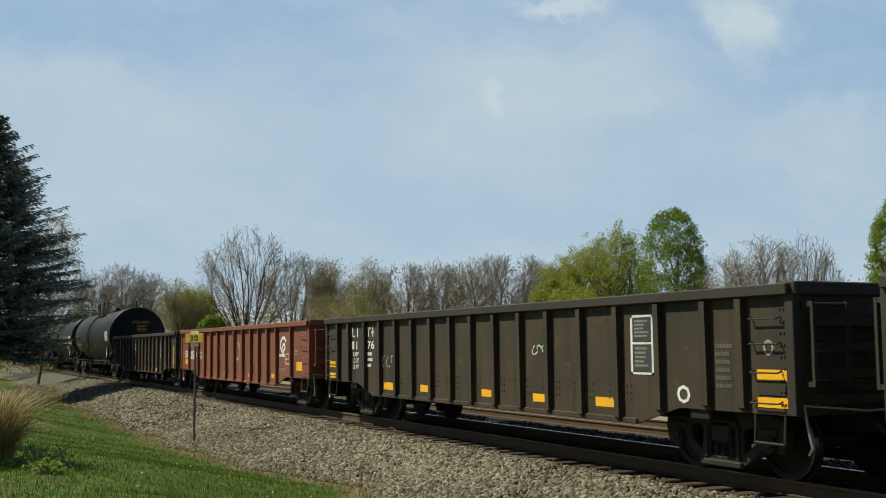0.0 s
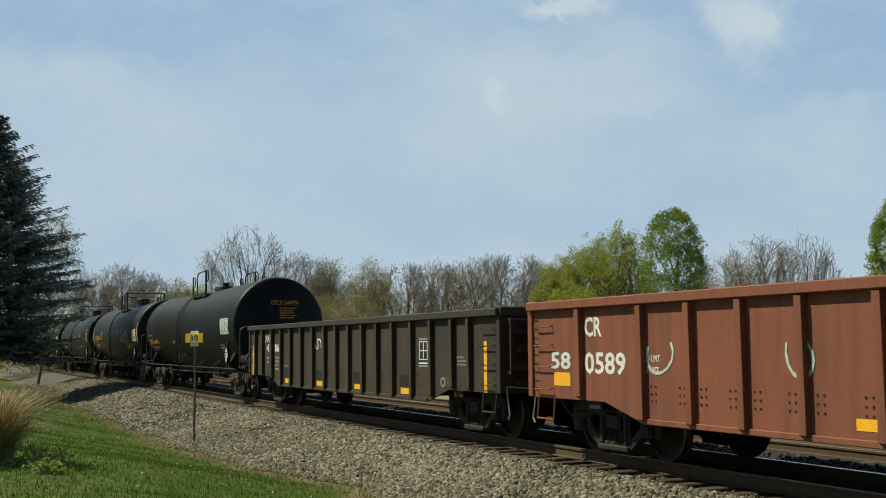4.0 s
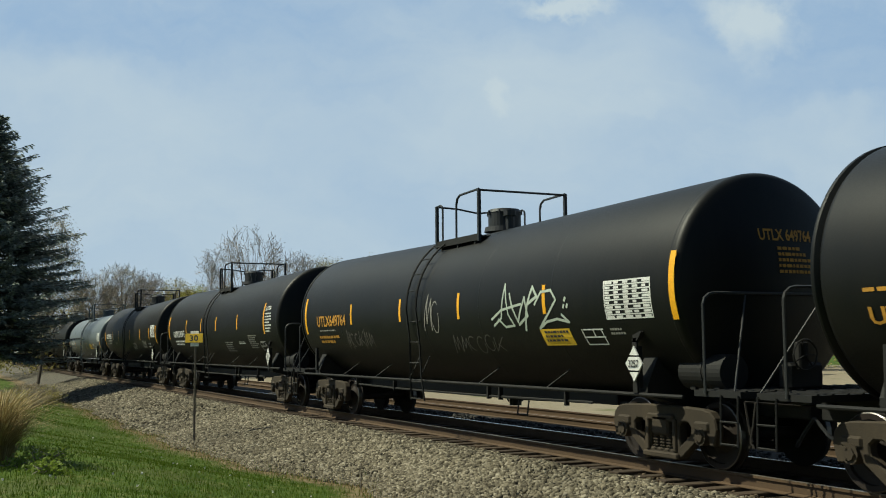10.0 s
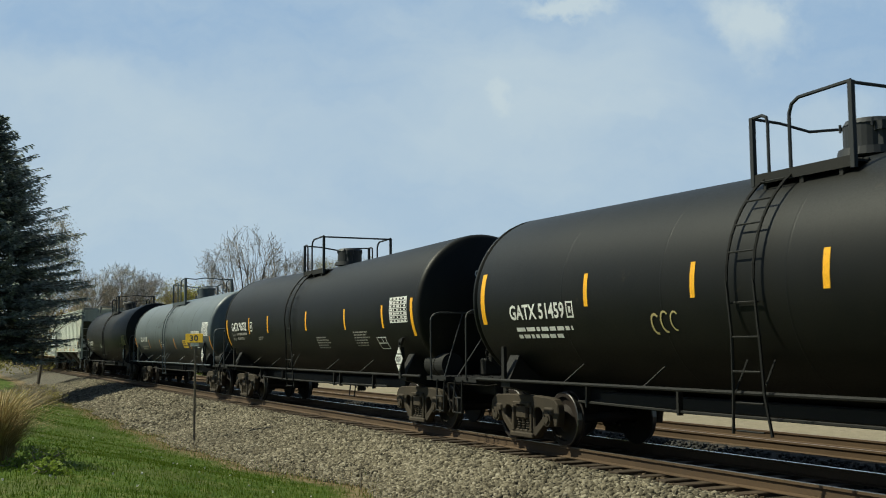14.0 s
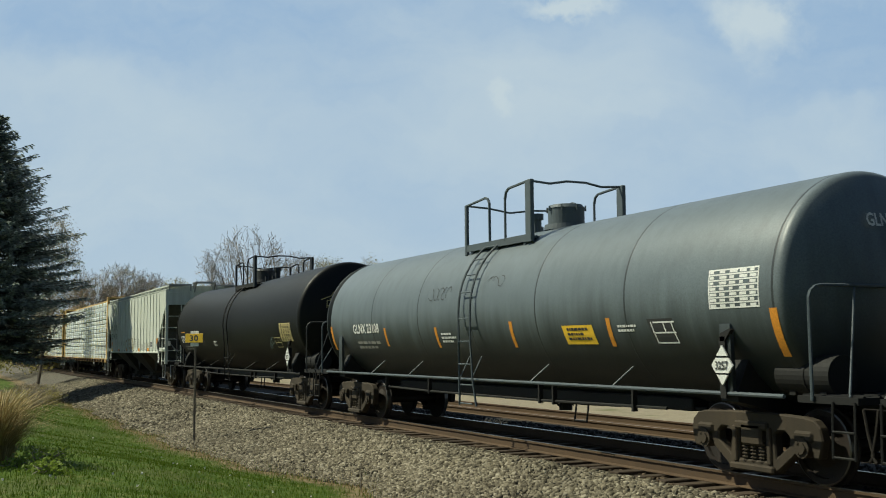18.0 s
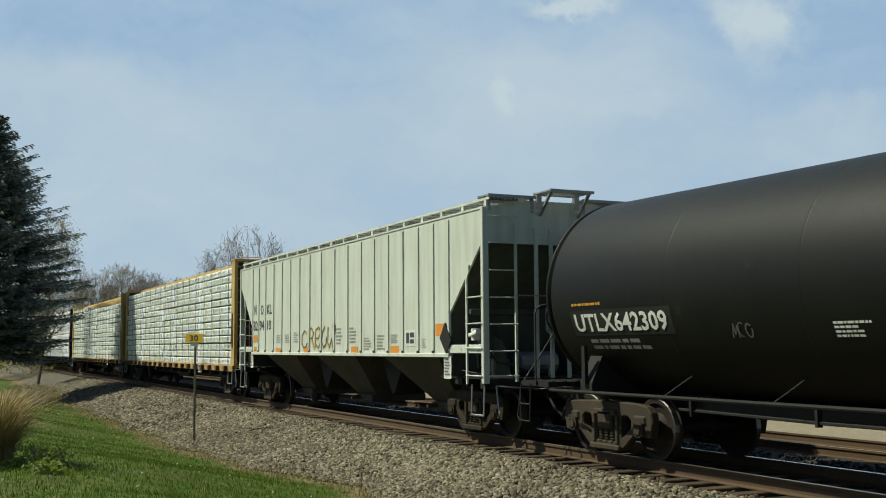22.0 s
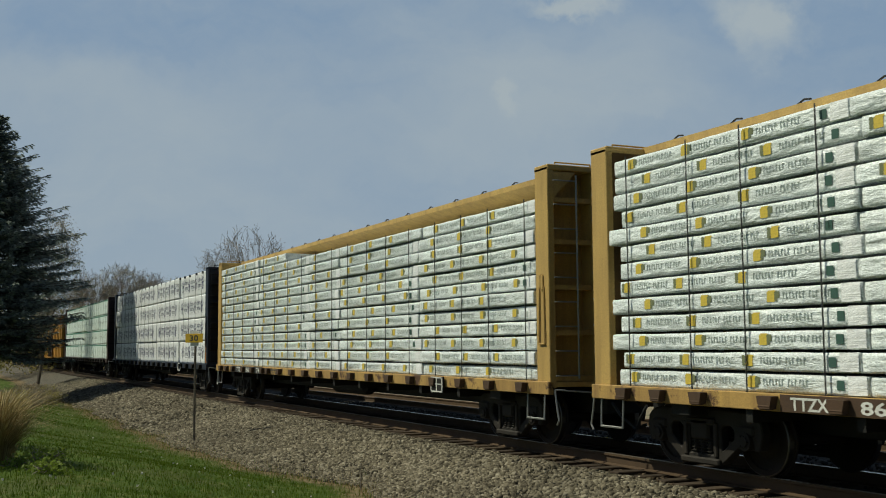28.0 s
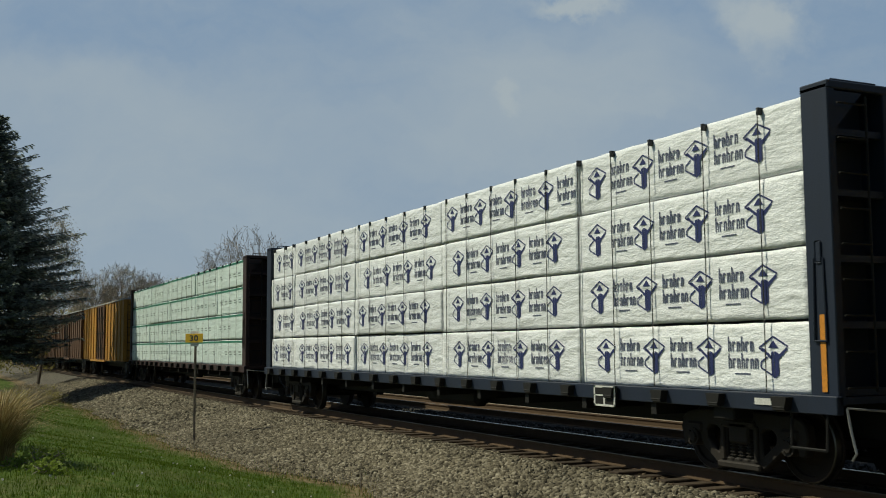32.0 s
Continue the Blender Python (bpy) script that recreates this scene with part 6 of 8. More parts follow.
        for x in np.linspace(-L + 0.04, L - 0.04, 19):
            box(bm, x - 0.045, x + 0.045, s * 1.50 - 0.02, s * 1.50 + 0.02, zt - 0.04, zt + 0.13)
            box(bm, x - 0.03, x + 0.03, y0, y1, zt + 0.095, zt + 0.128)
        box(bm, -L - 0.12, L + 0.12, s * 1.51 - 0.012, s * 1.51 + 0.012, zt + 0.128, zt + 0.172)
        part("walk_bracket", bm, M["hopper"], car)
    for k in (-1, 1):
        # short gratings over both corners and a raised one in the middle
        for ya, yb, za, xa, xb in ((-1.5, -0.52, zt + 0.215, L - 0.34, L + 0.06), (0.52, 1.5, zt + 0.215, L - 0.34, L + 0.06), (-0.46, 0.46, zt + 0.30, L - 0.10, L + 0.50)):
            bm = bms()
            x0, x1 = sorted((k * xa, k * xb))
            for i in range(11):
                x = x0 + (x1 - x0) * i / 10
                box(bm, x - 0.009, x + 0.009, ya, yb, za - 0.014, za + 0.014)
            for y in np.linspace(ya, yb, 9):
                box(bm, x0, x1, y - 0.009, y + 0.009, za - 0.013, za + 0.013)
            for x in (x0, x1):
                box(bm, x - 0.014, x + 0.014, ya - 0.01, yb + 0.01, za - 0.030, za + 0.022)
            if xb > L + 0.1:
                for y in (ya + 0.05, yb - 0.05):
                    prism(bm, [(k * L, zt - 0.12), (k * (L + 0.05), zt - 0.12), (k * (L + 0.46), za - 0.02), (k * (L + 0.40), za - 0.02)], y - 0.025, y + 0.025)
                    box(bm, k * (L - 0.03) - 0.04, k * (L - 0.03) + 0.04, y - 0.05, y + 0.05, zt + 0.02, za - 0.02)
            else:
                for y in (ya + 0.04, yb - 0.04):
                    box(bm, k * (L - 0.02) - 0.03, k * (L - 0.02) + 0.03, y - 0.03, y + 0.03, zt - 0.06, za - 0.02)
            tagged(part("cross_walk", bm, M["galv"], car), "open steel grating over the car end", kind="stuff")
    for x in np.linspace(-6.6, 6.6, 6):
        bm = box(bms(), x - 0.95, x + 0.95, -0.42, 0.42, zt + 0.10, zt + 0.22, 0.03)
        part("roof_hatch", bm, M["hopper"], car)
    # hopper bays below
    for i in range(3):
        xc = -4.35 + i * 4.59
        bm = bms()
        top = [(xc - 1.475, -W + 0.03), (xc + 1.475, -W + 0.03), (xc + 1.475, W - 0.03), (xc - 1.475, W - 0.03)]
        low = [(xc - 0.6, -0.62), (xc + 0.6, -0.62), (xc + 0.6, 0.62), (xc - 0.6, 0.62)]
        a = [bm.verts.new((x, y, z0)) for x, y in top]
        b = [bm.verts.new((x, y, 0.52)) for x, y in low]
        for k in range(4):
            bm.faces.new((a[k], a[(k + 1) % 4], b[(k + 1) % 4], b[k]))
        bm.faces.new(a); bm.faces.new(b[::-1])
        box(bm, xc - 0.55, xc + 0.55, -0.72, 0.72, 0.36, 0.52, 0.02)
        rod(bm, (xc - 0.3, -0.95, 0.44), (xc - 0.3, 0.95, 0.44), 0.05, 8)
        part("hopper_bay", bm, M["hopper_dark"], car, "dark brown funnel with a discharge gate")
    bm = box(bms(), -6.95, 6.95, -W + 0.03, W - 0.03, z0 - 0.03, z0 + 0.01)
    part("floor_plate", bm, M["frame_black"], car)
    for xc in (-2.05, 2.54):
        bm = prism(bms(), [(xc - 0.8, z0), (xc + 0.8, z0), (xc + 0.06, 0.62), (xc - 0.06, 0.62)], -0.9, 0.9)
        part("cross_ridge", bm, M["frame_black"], car)
    bm = box(bms(), -L, L, -0.3, 0.3, 0.72, 1.1, 0.02)
    part("center_sill", bm, M["frame_black"], car)
    for s in (-1, 1):
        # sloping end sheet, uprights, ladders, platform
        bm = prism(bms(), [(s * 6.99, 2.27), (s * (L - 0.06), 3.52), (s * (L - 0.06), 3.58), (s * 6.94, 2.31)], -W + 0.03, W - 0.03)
        # the shade below the slope is part of this dark colour
        part("slope_sheet", bm, M["hopper_shaded_grime"], car, "sloping end sheet, dirt and shade in its colour")
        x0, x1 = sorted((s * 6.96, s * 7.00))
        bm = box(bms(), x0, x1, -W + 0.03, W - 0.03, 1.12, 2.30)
        part("end_bulkhead", bm, M["hopper_shaded_grime"], car)
        x0, x1 = sorted((s * 6.2, s * (L - 0.2)))
        bm = box(bms(), x0, x1, -1.42, 1.42, 1.09, 1.115)
        part("shear_plate", bm, M["frame_black"], car)
        x0, x1 = sorted((s * 6.8, s * 7.1))
        bm = prism(bms(), [(-1.4, 1.085), (-1.4, 0.98), (-0.5, 0.74), (0.5, 0.74), (1.4, 0.98), (1.4, 1.085)], x0, x1, axis="x")
        part("body_bolster", bm, M["frame_black"], car)
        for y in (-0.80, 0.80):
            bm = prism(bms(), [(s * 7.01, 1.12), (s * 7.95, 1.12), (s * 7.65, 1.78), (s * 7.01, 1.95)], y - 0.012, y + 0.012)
            part("gusset_plate", bm, M["hopper_shaded_grime"], car)
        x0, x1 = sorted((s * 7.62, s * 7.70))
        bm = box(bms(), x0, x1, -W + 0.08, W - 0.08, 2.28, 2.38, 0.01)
        part("cross_beam", bm, M["hopper_shaded_grime"], car)
        # brake valve, its bracket and hoses by the corner
        bm = rod(bms(), (s * 7.50, -1.30, 1.80), (s * 7.50, -1.30, 2.02), 0.085, 12)
        rod(bm, (s * 7.50, -1.36, 1.90), (s * 7.72, -1.36, 1.96), 0.055, 10)
        box(bm, s * 7.35 - 0.17, s * 7.35 + 0.17, -1.36, -1.20, 1.86, 1.94, 0.02)
        part("brake_valve", bm, M["white" if s > 0 else "hopper_shaded_grime"], car, "dusty pale brake valve" if s > 0 else "dark brake valve")
        bm = pipe(bms(), [(s * 7.5, -1.3, 1.80), (s * 7.5, -1.25, 1.3), (s * 7.3, -0.9, 1.16), (s * 6.6, -0.8, 1.16)], 0.022, 6)
        pipe(bm, [(s * 7.6, -1.2, 1.80), (s * 7.75, -1.0, 1.4), (s * 8.1, -0.4, 1.2), (s * (L + 0.1), -0.3, 0.98)], 0.018, 6)
        pipe(bm, [(s * 7.2, -1.44, 1.24), (s * 7.7, -1.46, 1.20), (s * (L - 0.1), -1.40, 1.16)], 0.016, 5)
        tagged(part("brake_pipe", bm, M["rail_black"], car), "thin brake pipes", kind="stuff")
        bm = prism(bms(), [(-W, 3.55), (W, 3.55), (W, zt - 0.02), (0.85, zt + 0.15), (-0.85, zt + 0.15), (-W, zt - 0.02)], s * (L - 0.03) - 0.03, s * (L - 0.03) + 0.03, axis="x")
        part("end_sheet", bm, M["hopper"], car)
        for y in (-W + 0.02, W - 0.02):
            bm = box(bms(), s * L - 0.06, s * L + 0.04, y - 0.06, y + 0.06, 1.02, zt, 0.01)
            part("corner_post", bm, M["hopper"], car)
        for y in (-0.50, -0.18, 0.18, 0.50):
            bm = prism(bms(), [(y - 0.035, 1.1), (y + 0.035, 1.1), (y + 0.035, 3.84), (y - 0.035, 3.84)], s * (L + 0.01) - 0.02, s * (L + 0.01) + 0.02, axis="x")
            part("end_upright", bm, M["hopper"], car)
        bm = pipe(bms(), [(s * (L + 0.03), -0.96, 2.58), (s * (L + 0.10), -0.96, 2.60), (s * (L + 0.10), 0.96, 2.60), (s * (L + 0.03), 0.96, 2.58)], 0.013, 5)
        part("grab_iron", bm, M["galv"], car)
        bm = box(bms(), s * (L - 0.1) - 0.1, s * (L - 0.1) + 0.1, -W, W, 0.92, 1.12, 0.02)
        part("end_beam", bm, M["frame_black"], car)
        for sy in (-1, 1):
            bm = bms()
            x = s * (L + 0.06)
            box(bm, x - 0.02, x + 0.02, sy * 0.96 - 0.022, sy * 0.96 + 0.022, 1.05, zt - 0.28)
            lad = part("end_ladder", bm, M["hopper"], car)
            for z in (1.16, 1.6, 2.08, 2.56, 3.05, 3.55, 4.03):
                part("rung", rod(bms(), (x + s * 0.05, sy * 0.95, z), (x + s * 0.05, sy * 1.52, z), 0.014, 5), M["hopper"], lad)
            bm = bms()
            xs_ = s * (L - 0.62)
            box(bm, xs_ - 0.024, xs_ + 0.024, sy * (W + 0.04) - 0.014, sy * (W + 0.04) + 0.014, 1.0, 2.92)
            prism(bm, [(xs_ - 0.024, 2.92), (xs_ + 0.024, 2.92), (xs_ + s * 0.09 + 0.02, 3.06), (xs_ + s * 0.09 + 0.02, 3.18), (xs_ + s * 0.09 - 0.02, 3.18), (xs_ + s * 0.09 - 0.02, 3.07)], sy * (W + 0.04) - 0.014, sy * (W + 0.04) + 0.014)
            rungs(bm, sy * (W + 0.06), min(xs_, s * L), max(xs_, s * L), (1.16, 1.66, 2.1, 2.58), 0.013, "x")
            part("side_ladder", bm, M["hopper"], car)
            bm = pipe(bms(), [(xs_ + s * 0.12, sy * W, 1.0), (xs_ + s * 0.12, sy * (W + 0.02), 0.46), (s * L - s * 0.02, sy * (W + 0.02), 0.46), (s * L - s * 0.02, sy * W, 1.0)], 0.017, 5)
            part("stirrup_step", bm, M["galv"], car)
        bm = rod(bms(), (s * 7.55, -0.45, 1.38), (s * 7.55, 0.35, 1.38), 0.20, 14)
        box(bm, s * 7.25 - 0.12, s * 7.25 + 0.12, -0.9, -0.5, 1.1, 1.45, 0.03)
        pipe(bm, [(s * 7.5, -0.5, 1.3), (s * 7.2, -0.9, 1.6), (s * 7.05, -1.2, 1.95)], 0.03, 6)
        part("brake_cylinder", bm, M["galv"], car)
        coupler(car, s * L, s)
    bm = bms()
    loops = []
    for i in range(20):
        a = 2 * math.pi * i / 20
        loops.append([bm.verts.new((L + 0.28 + 0.018 * math.cos(b), -0.17 + (0.28 + 0.018 * math.sin(b)) * math.cos(a), 2.2 + (0.28 + 0.018 * math.sin(b)) * math.sin(a))) for b in (0, 1.571, 3.142, 4.712)])
    for i in range(20):
        for k in range(4):
            bm.faces.new((loops[i - 1][k], loops[i][k], loops[i][(k + 1) % 4], loops[i - 1][(k + 1) % 4]))
    bmesh.ops.recalc_face_normals(bm, faces=bm.faces)
    wheel_rim = part("brake_wheel", bm, M["frame_black"], car, "spoked hand brake wheel")
    for i in range(4):
        a = 0.5 + i * math.pi / 2
        part("spoke", rod(bms(), (L + 0.28, -0.17, 2.2), (L + 0.28, -0.17 + 0.28 * math.cos(a), 2.2 + 0.28 * math.sin(a)), 0.013, 5), M["frame_black"], wheel_rim)
    bm = box(bms(), L + 0.03, L + 0.22, -0.36, -0.06, 1.92, 2.42, 0.05)
    rod(bm, (L + 0.2, -0.17, 2.2), (L + 0.30, -0.17, 2.2), 0.05, 10)
    rod(bm, (L + 0.1, -0.2, 1.95), (L - 0.1, -0.2, 1.1), 0.014, 5)
    part("hand_brake", bm, M["faded"], car, "dusty hand brake housing")
    face = Flat(W + 0.02)
    for txt, rc in (("N", (-6.77, -6.53, 2.68, 2.98)), ("O", (-6.06, -5.78, 2.67, 2.97)), ("KL", (-5.40, -4.90, 2.67, 2.95)), ("82", (-6.86, -6.39, 2.20, 2.50)), ("94", (-6.17, -5.69, 2.20, 2.50)), ("10", (-5.38, -4.97, 2.20, 2.50))):
        letters("number", txt, rc, face, M["ink"], car, "black stencilled letters")
    for r in ((-6.83, -6.4, 1.86, 2.07), (1.67, 2.12, 1.56, 1.70), (4.07, 4.54, 1.56, 1.71), (6.36, 6.86, 1.90, 2.13), (-4.5, -3.95, 1.56, 1.68), (-1.9, -1.45, 1.56, 1.68)):
        patches("reflector", [r], face, M["reflect_red"], car, "orange reflector")
    patches("stencil_plate", [(4.88, 5.38, 1.70, 2.03)], face, M["white"], car)
    patches("stencil_plate_text", [(4.93, 5.08, 1.76, 1.98), (5.12, 5.33, 1.88, 1.98), (5.12, 5.33, 1.76, 1.84)], face, M["ink"], car, off=0.009)
    letters_drawn = [
        [(0.16, 0.72), (0.10, 0.82), (0.03, 0.62), (0.02, 0.30), (0.07, 0.08), (0.14, 0.10), (0.18, 0.26)], [(0.22, 0.05), (0.24, 0.80), (0.32, 0.92), (0.38, 0.70), (0.33, 0.48), (0.26, 0.46)], [(0.33, 0.46), (0.40, 0.06)],
        [(0.42, 0.06), (0.44, 0.82), (0.53, 0.94), (0.58, 0.72), (0.52, 0.48), (0.45, 0.46)], [(0.46, 0.20), (0.52, 0.06), (0.58, 0.30)], [(0.70, 0.94), (0.63, 0.70), (0.61, 0.34), (0.66, 0.08), (0.73, 0.20), (0.75, 0.50)],
        [(0.79, 0.90), (0.78, 0.30), (0.83, 0.08), (0.88, 0.42), (0.92, 0.08), (0.97, 0.40), (0.99, 0.96), (0.93, 0.98)]]
    tag("sprayed_fill", (-2.14, 0.58, 1.62, 2.22), Flat(W + 0.014), M["scrawl_y"], car, 73, 5, 0.10, "tan sprayed fill", letters_drawn)
    tag("scrawl", (-2.1, 0.62, 1.64, 2.24), face, M["ink"], car, 74, 5, 0.026, "black sprayed outline letters", letters_drawn)
    for r in ((0.64, 1.1, 1.72, 2.15), (1.55, 2.05, 1.75, 2.15), (-4.4, -3.95, 1.8, 2.05), (-3.6, -3.1, 1.8, 2.05), (-2.8, -2.35, 1.8, 2.1), (2.5, 2.95, 1.6, 1.9), (3.3, 3.8, 1.6, 1.95), (4.1, 4.55, 1.75, 1.95), (5.7, 6.0, 1.65, 1.85)):
        patches("worn_stencil", lines_of(r, 5, rng), face, M["faded"], car)
    patches("tag_board", [(6.76, 7.08, 1.08, 1.50)], Flat(W + 0.03), M["white"], car, "white routing card")
    patches("tag_board", [(-7.12, -6.83, 1.08, 1.50)], Flat(W + 0.03), M["white"], car, "white routing card")
    patches("tag_text", lines_of((-7.09, -6.86, 1.12, 1.46), 6, rng), Flat(W + 0.035), M["faded"], car, off=0.008)
    patches("warning_label", [(-6.78, -6.49, 1.57, 1.73)], face, M["ytag"], car, "small yellow warning label", off=0.007)
    patches("label_print", [(-6.73, -6.54, 1.59, 1.615), (-6.73, -6.54, 1.635, 1.655), (-6.73, -6.66, 1.675, 1.705), (-6.61, -6.54, 1.675, 1.705)], face, M["ink"], car, off=0.010)
    patches("tag_text", lines_of((6.80, 7.04, 1.12, 1.46), 6, rng), Flat(W + 0.035), M["ink"], car, off=0.008)
    bm = prism(bms(), [(6.62, 1.85), (6.9, 1.55), (7.12, 1.8), (6.85, 2.14)], -W - 0.06, -W - 0.03)
    part("placard_holder", bm, M["frame_black"], car, "rusty empty placard holder")
    trucks(car, (-6.95, 6.95), "truck_worn")
    return car


covered_hopper("pale grey green covered hopper with ribbed sides", -90.46)

# ================= centerbeam flatcars and their lumber =================
def centerbeam(label, cx, paint, L=11.3, dark=False, casting="truck_dark"):
    car = thing("centerbeam_flatcar", label, "flatcar", "cars of the freight train", (cx, 0, 0))
    W = 1.42
    for s in (-1, 1):
        bm = box(bms(), -L, L, s * W - 0.05, s * W + 0.05, 0.90, 1.11, 0.01)
        part("side_sill", bm, M["beam_sill" if paint == "beam_yellow" else paint], car)
        for x in [v for v in np.linspace(-L + 0.8, L - 0.8, 19) if dark or v > -4.8] + ([] if dark else [-10.4, -9.6, -8.75, -7.47, -6.36, -5.25]):
            bm = prism(bms(), [(x - 0.09, 0.93), (x + 0.09, 0.93), (x + 0.13, 1.08), (x - 0.13, 1.08)], s * (W + 0.05), s * (W + 0.16))
            rod(bm, (x - 0.1, s * (W + 0.12), 0.96), (x + 0.1, s * (W + 0.12), 0.96), 0.045, 8)
            part("tie_down_winch", bm, M["rust"] if not dark else M["frame_black"], car)
    bm = box(bms(), -L, L, -W, W, 1.02, 1.10)
    part("deck", bm, M[paint], car)
    bm = box(bms(), -L, L, -0.35, 0.35, 0.55, 1.02, 0.02)
    part("center_sill", bm, M["frame_black"], car)
    part("air_reservoir", box(bms(), -1.2, 1.2, -0.75, -0.4, 0.5, 0.85, 0.1), M["frame_black"], car)
    bearer = None
    for x in np.linspace(-L + 3.4, L - 3.4, 10):
        if bearer is None:
            bearer = part("cross_bearer", box(bms(), -0.06, 0.06, -W, W, 0.74, 1.01), M["frame_black"], car)
            bearer.location = (x, 0, 0)
        else:
            same("cross_bearer", bearer, car, Matrix.Translation((x, 0, 0)))
    # centre beam: posts, panels and a top chord
    bm = prism(bms(), [(-0.18, 4.40), (0.18, 4.40), (0.72, 4.60), (0.72, 4.70), (-0.72, 4.70), (-0.72, 4.60)], -L + 0.4, L - 0.4, axis="x")
    part("top_chord", bm, M[paint], car)
    for x in np.linspace(-L + 0.5, L - 0.5, 23):
        bm = box(bms(), x - 0.06, x + 0.06, -0.12, 0.12, 1.1, 4.54)
        part("center_post", bm, M[paint], car)
    for k in range(17):
        x = -L + 1.2 + k * (2 * L - 2.4) / 16
        bm = pipe(bms(), [(x - 0.12, -0.66, 4.71), (x, -0.66, 4.755), (x + 0.14, -0.68, 4.73)], 0.014, 5)
        part("chord_hook", bm, M["strap"], car)
    for s in (-1, 1):
        x0, x1 = sorted((s * (L - 0.02), s * (L - 0.44)))
        xi = x0 if s > 0 else x1 - 0.06
        # first yellow car: recess shade and dirt are in the inner plate's colour
        inner = M["beam_shade_dirt"] if paint == "beam_yellow" and not CENTERBEAMS else M[paint]
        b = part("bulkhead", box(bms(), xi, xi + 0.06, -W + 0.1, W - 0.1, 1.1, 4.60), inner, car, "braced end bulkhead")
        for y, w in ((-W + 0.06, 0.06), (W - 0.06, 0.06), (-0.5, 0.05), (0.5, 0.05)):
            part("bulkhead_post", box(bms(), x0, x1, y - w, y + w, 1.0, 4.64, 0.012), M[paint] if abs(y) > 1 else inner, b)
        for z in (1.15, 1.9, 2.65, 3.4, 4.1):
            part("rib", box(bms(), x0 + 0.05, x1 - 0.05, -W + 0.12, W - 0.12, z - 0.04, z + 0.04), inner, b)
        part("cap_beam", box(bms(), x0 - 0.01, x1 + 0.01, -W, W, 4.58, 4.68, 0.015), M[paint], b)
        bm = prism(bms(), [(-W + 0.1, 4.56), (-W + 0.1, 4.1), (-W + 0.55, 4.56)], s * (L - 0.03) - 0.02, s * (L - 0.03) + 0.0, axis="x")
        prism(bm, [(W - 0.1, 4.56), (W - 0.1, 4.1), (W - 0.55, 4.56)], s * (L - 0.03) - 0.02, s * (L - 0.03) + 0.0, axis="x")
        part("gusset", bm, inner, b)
        if s > 0:
            xb = s * (L - 0.24)
            bm = pipe(bms(), [(xb - 0.07, -W - 0.012, 2.66), (xb - 0.09, -W - 0.02, 1.72), (xb + 0.09, -W - 0.02, 1.72), (xb + 0.07, -W - 0.012, 2.66)], 0.013, 5)
            box(bm, xb - 0.05, xb + 0.05, -W - 0.012, -W + 0.004, 2.60, 2.86, 0.02)
            part("binder_lever", bm, inner, b)
        bm = bms()
        x = s * (L + 0.06)
        rod(bm, (x, -0.92, 1.15), (x, -0.92, 4.5), 0.016, 5)
        rungs(bm, x, -1.36, -0.92, [1.2 + 0.4 * i for i in range(9)], 0.013)
        part("end_ladder", bm, M["galv"] if not dark else M["frame_black"], car)
        bm = pipe(bms(), [(s * (L - 0.22), -1.15, 4.66), (s * (L - 0.22), -1.15, 4.75), (s * (L - 0.22), -0.45, 4.75), (s * (L - 0.22), -0.45, 4.66)], 0.014, 5)
        part("top_grab", bm, M[paint], car)
        for sy in (-1, 1):
            bm = pipe(bms(), [(s * (L - 0.75), sy * W, 0.92), (s * (L - 0.75), sy * (W + 0.02), 0.50), (s * (L - 0.2), sy * (W + 0.02), 0.50), (s * (L - 0.2), sy * W, 0.92)], 0.018, 5)
            part("stirrup_step", bm, M["galv"] if not dark else M["frame_black"], car)
        bm = rod(bms(), (s * (L + 0.1), 0.3, 1.6), (s * (L + 0.32), 0.3, 1.6), 0.28, 14)
        box(bm, min(s * L, s * (L + 0.2)), max(s * L, s * (L + 0.2)), 0.1, 0.5, 1.2, 2.0, 0.03)
        part("hand_brake", bm, M["frame_black"], car)
        bm = box(bms(), s * (L - 2.0) - 0.2, s * (L - 2.0) + 0.2, -W + 0.04, W - 0.04, 0.74, 1.0, 0.02)
        part("body_bolster", bm, M["frame_black"], car)
        coupler(car, s * L, s)
    trucks(car, (-L + 2.05, L - 2.05), casting)
    return car


LOADS = []


def bundle(load, x0, x1, z0, z1, rng, wrap, yo=1.40):
    """One wrapped bundle of boards: soft edges, a sagging sheet, both sides of the beam."""
    bm = bms()
    n = max(3, int((x1 - x0) / 0.11))
    m = 6 if z1 - z0 < 0.5 else 15
    out, sd = rng.uniform(-0.03, 0.025), rng.uniform(0, 90)
    lean = rng.choice((-1, 1)) * rng.uniform(0.6, 1.6)
    y = -(yo + out)
    deep = 0.012 if m == 6 else 0.014
    ring = []
    for i in range(n + 1):
        x = x0 + (x1 - x0) * i / n
        sag = 0.012 * noise.noise((x * 0.7, sd, 0)) + 0.007 * noise.noise((x * 2.9, sd, 4))
        under = 0.009 * noise.noise((x * 0.8, sd, 11)) - (0.012 if m == 6 else 0.02) * max(0.0, noise.noise((x * 1.7, sd, 21)))
        pr = []
        for j in range(m + 1):
            f = j / m
            z = z0 + under + (z1 + sag - z0 - under) * f
            u = x + lean * (z - z0)
            fold = (1 - abs(noise.noise((u * 1.3, z * 0.9, sd)))) ** 14 + 0.6 * (1 - abs(noise.noise((x * 2.3 - lean * z * 2.0, z * 1.6, sd + 9)))) ** 14
            fold *= max(0.0, 0.4 + 1.2 * noise.noise((x * 0.6, z * 0.8, sd + 50)))
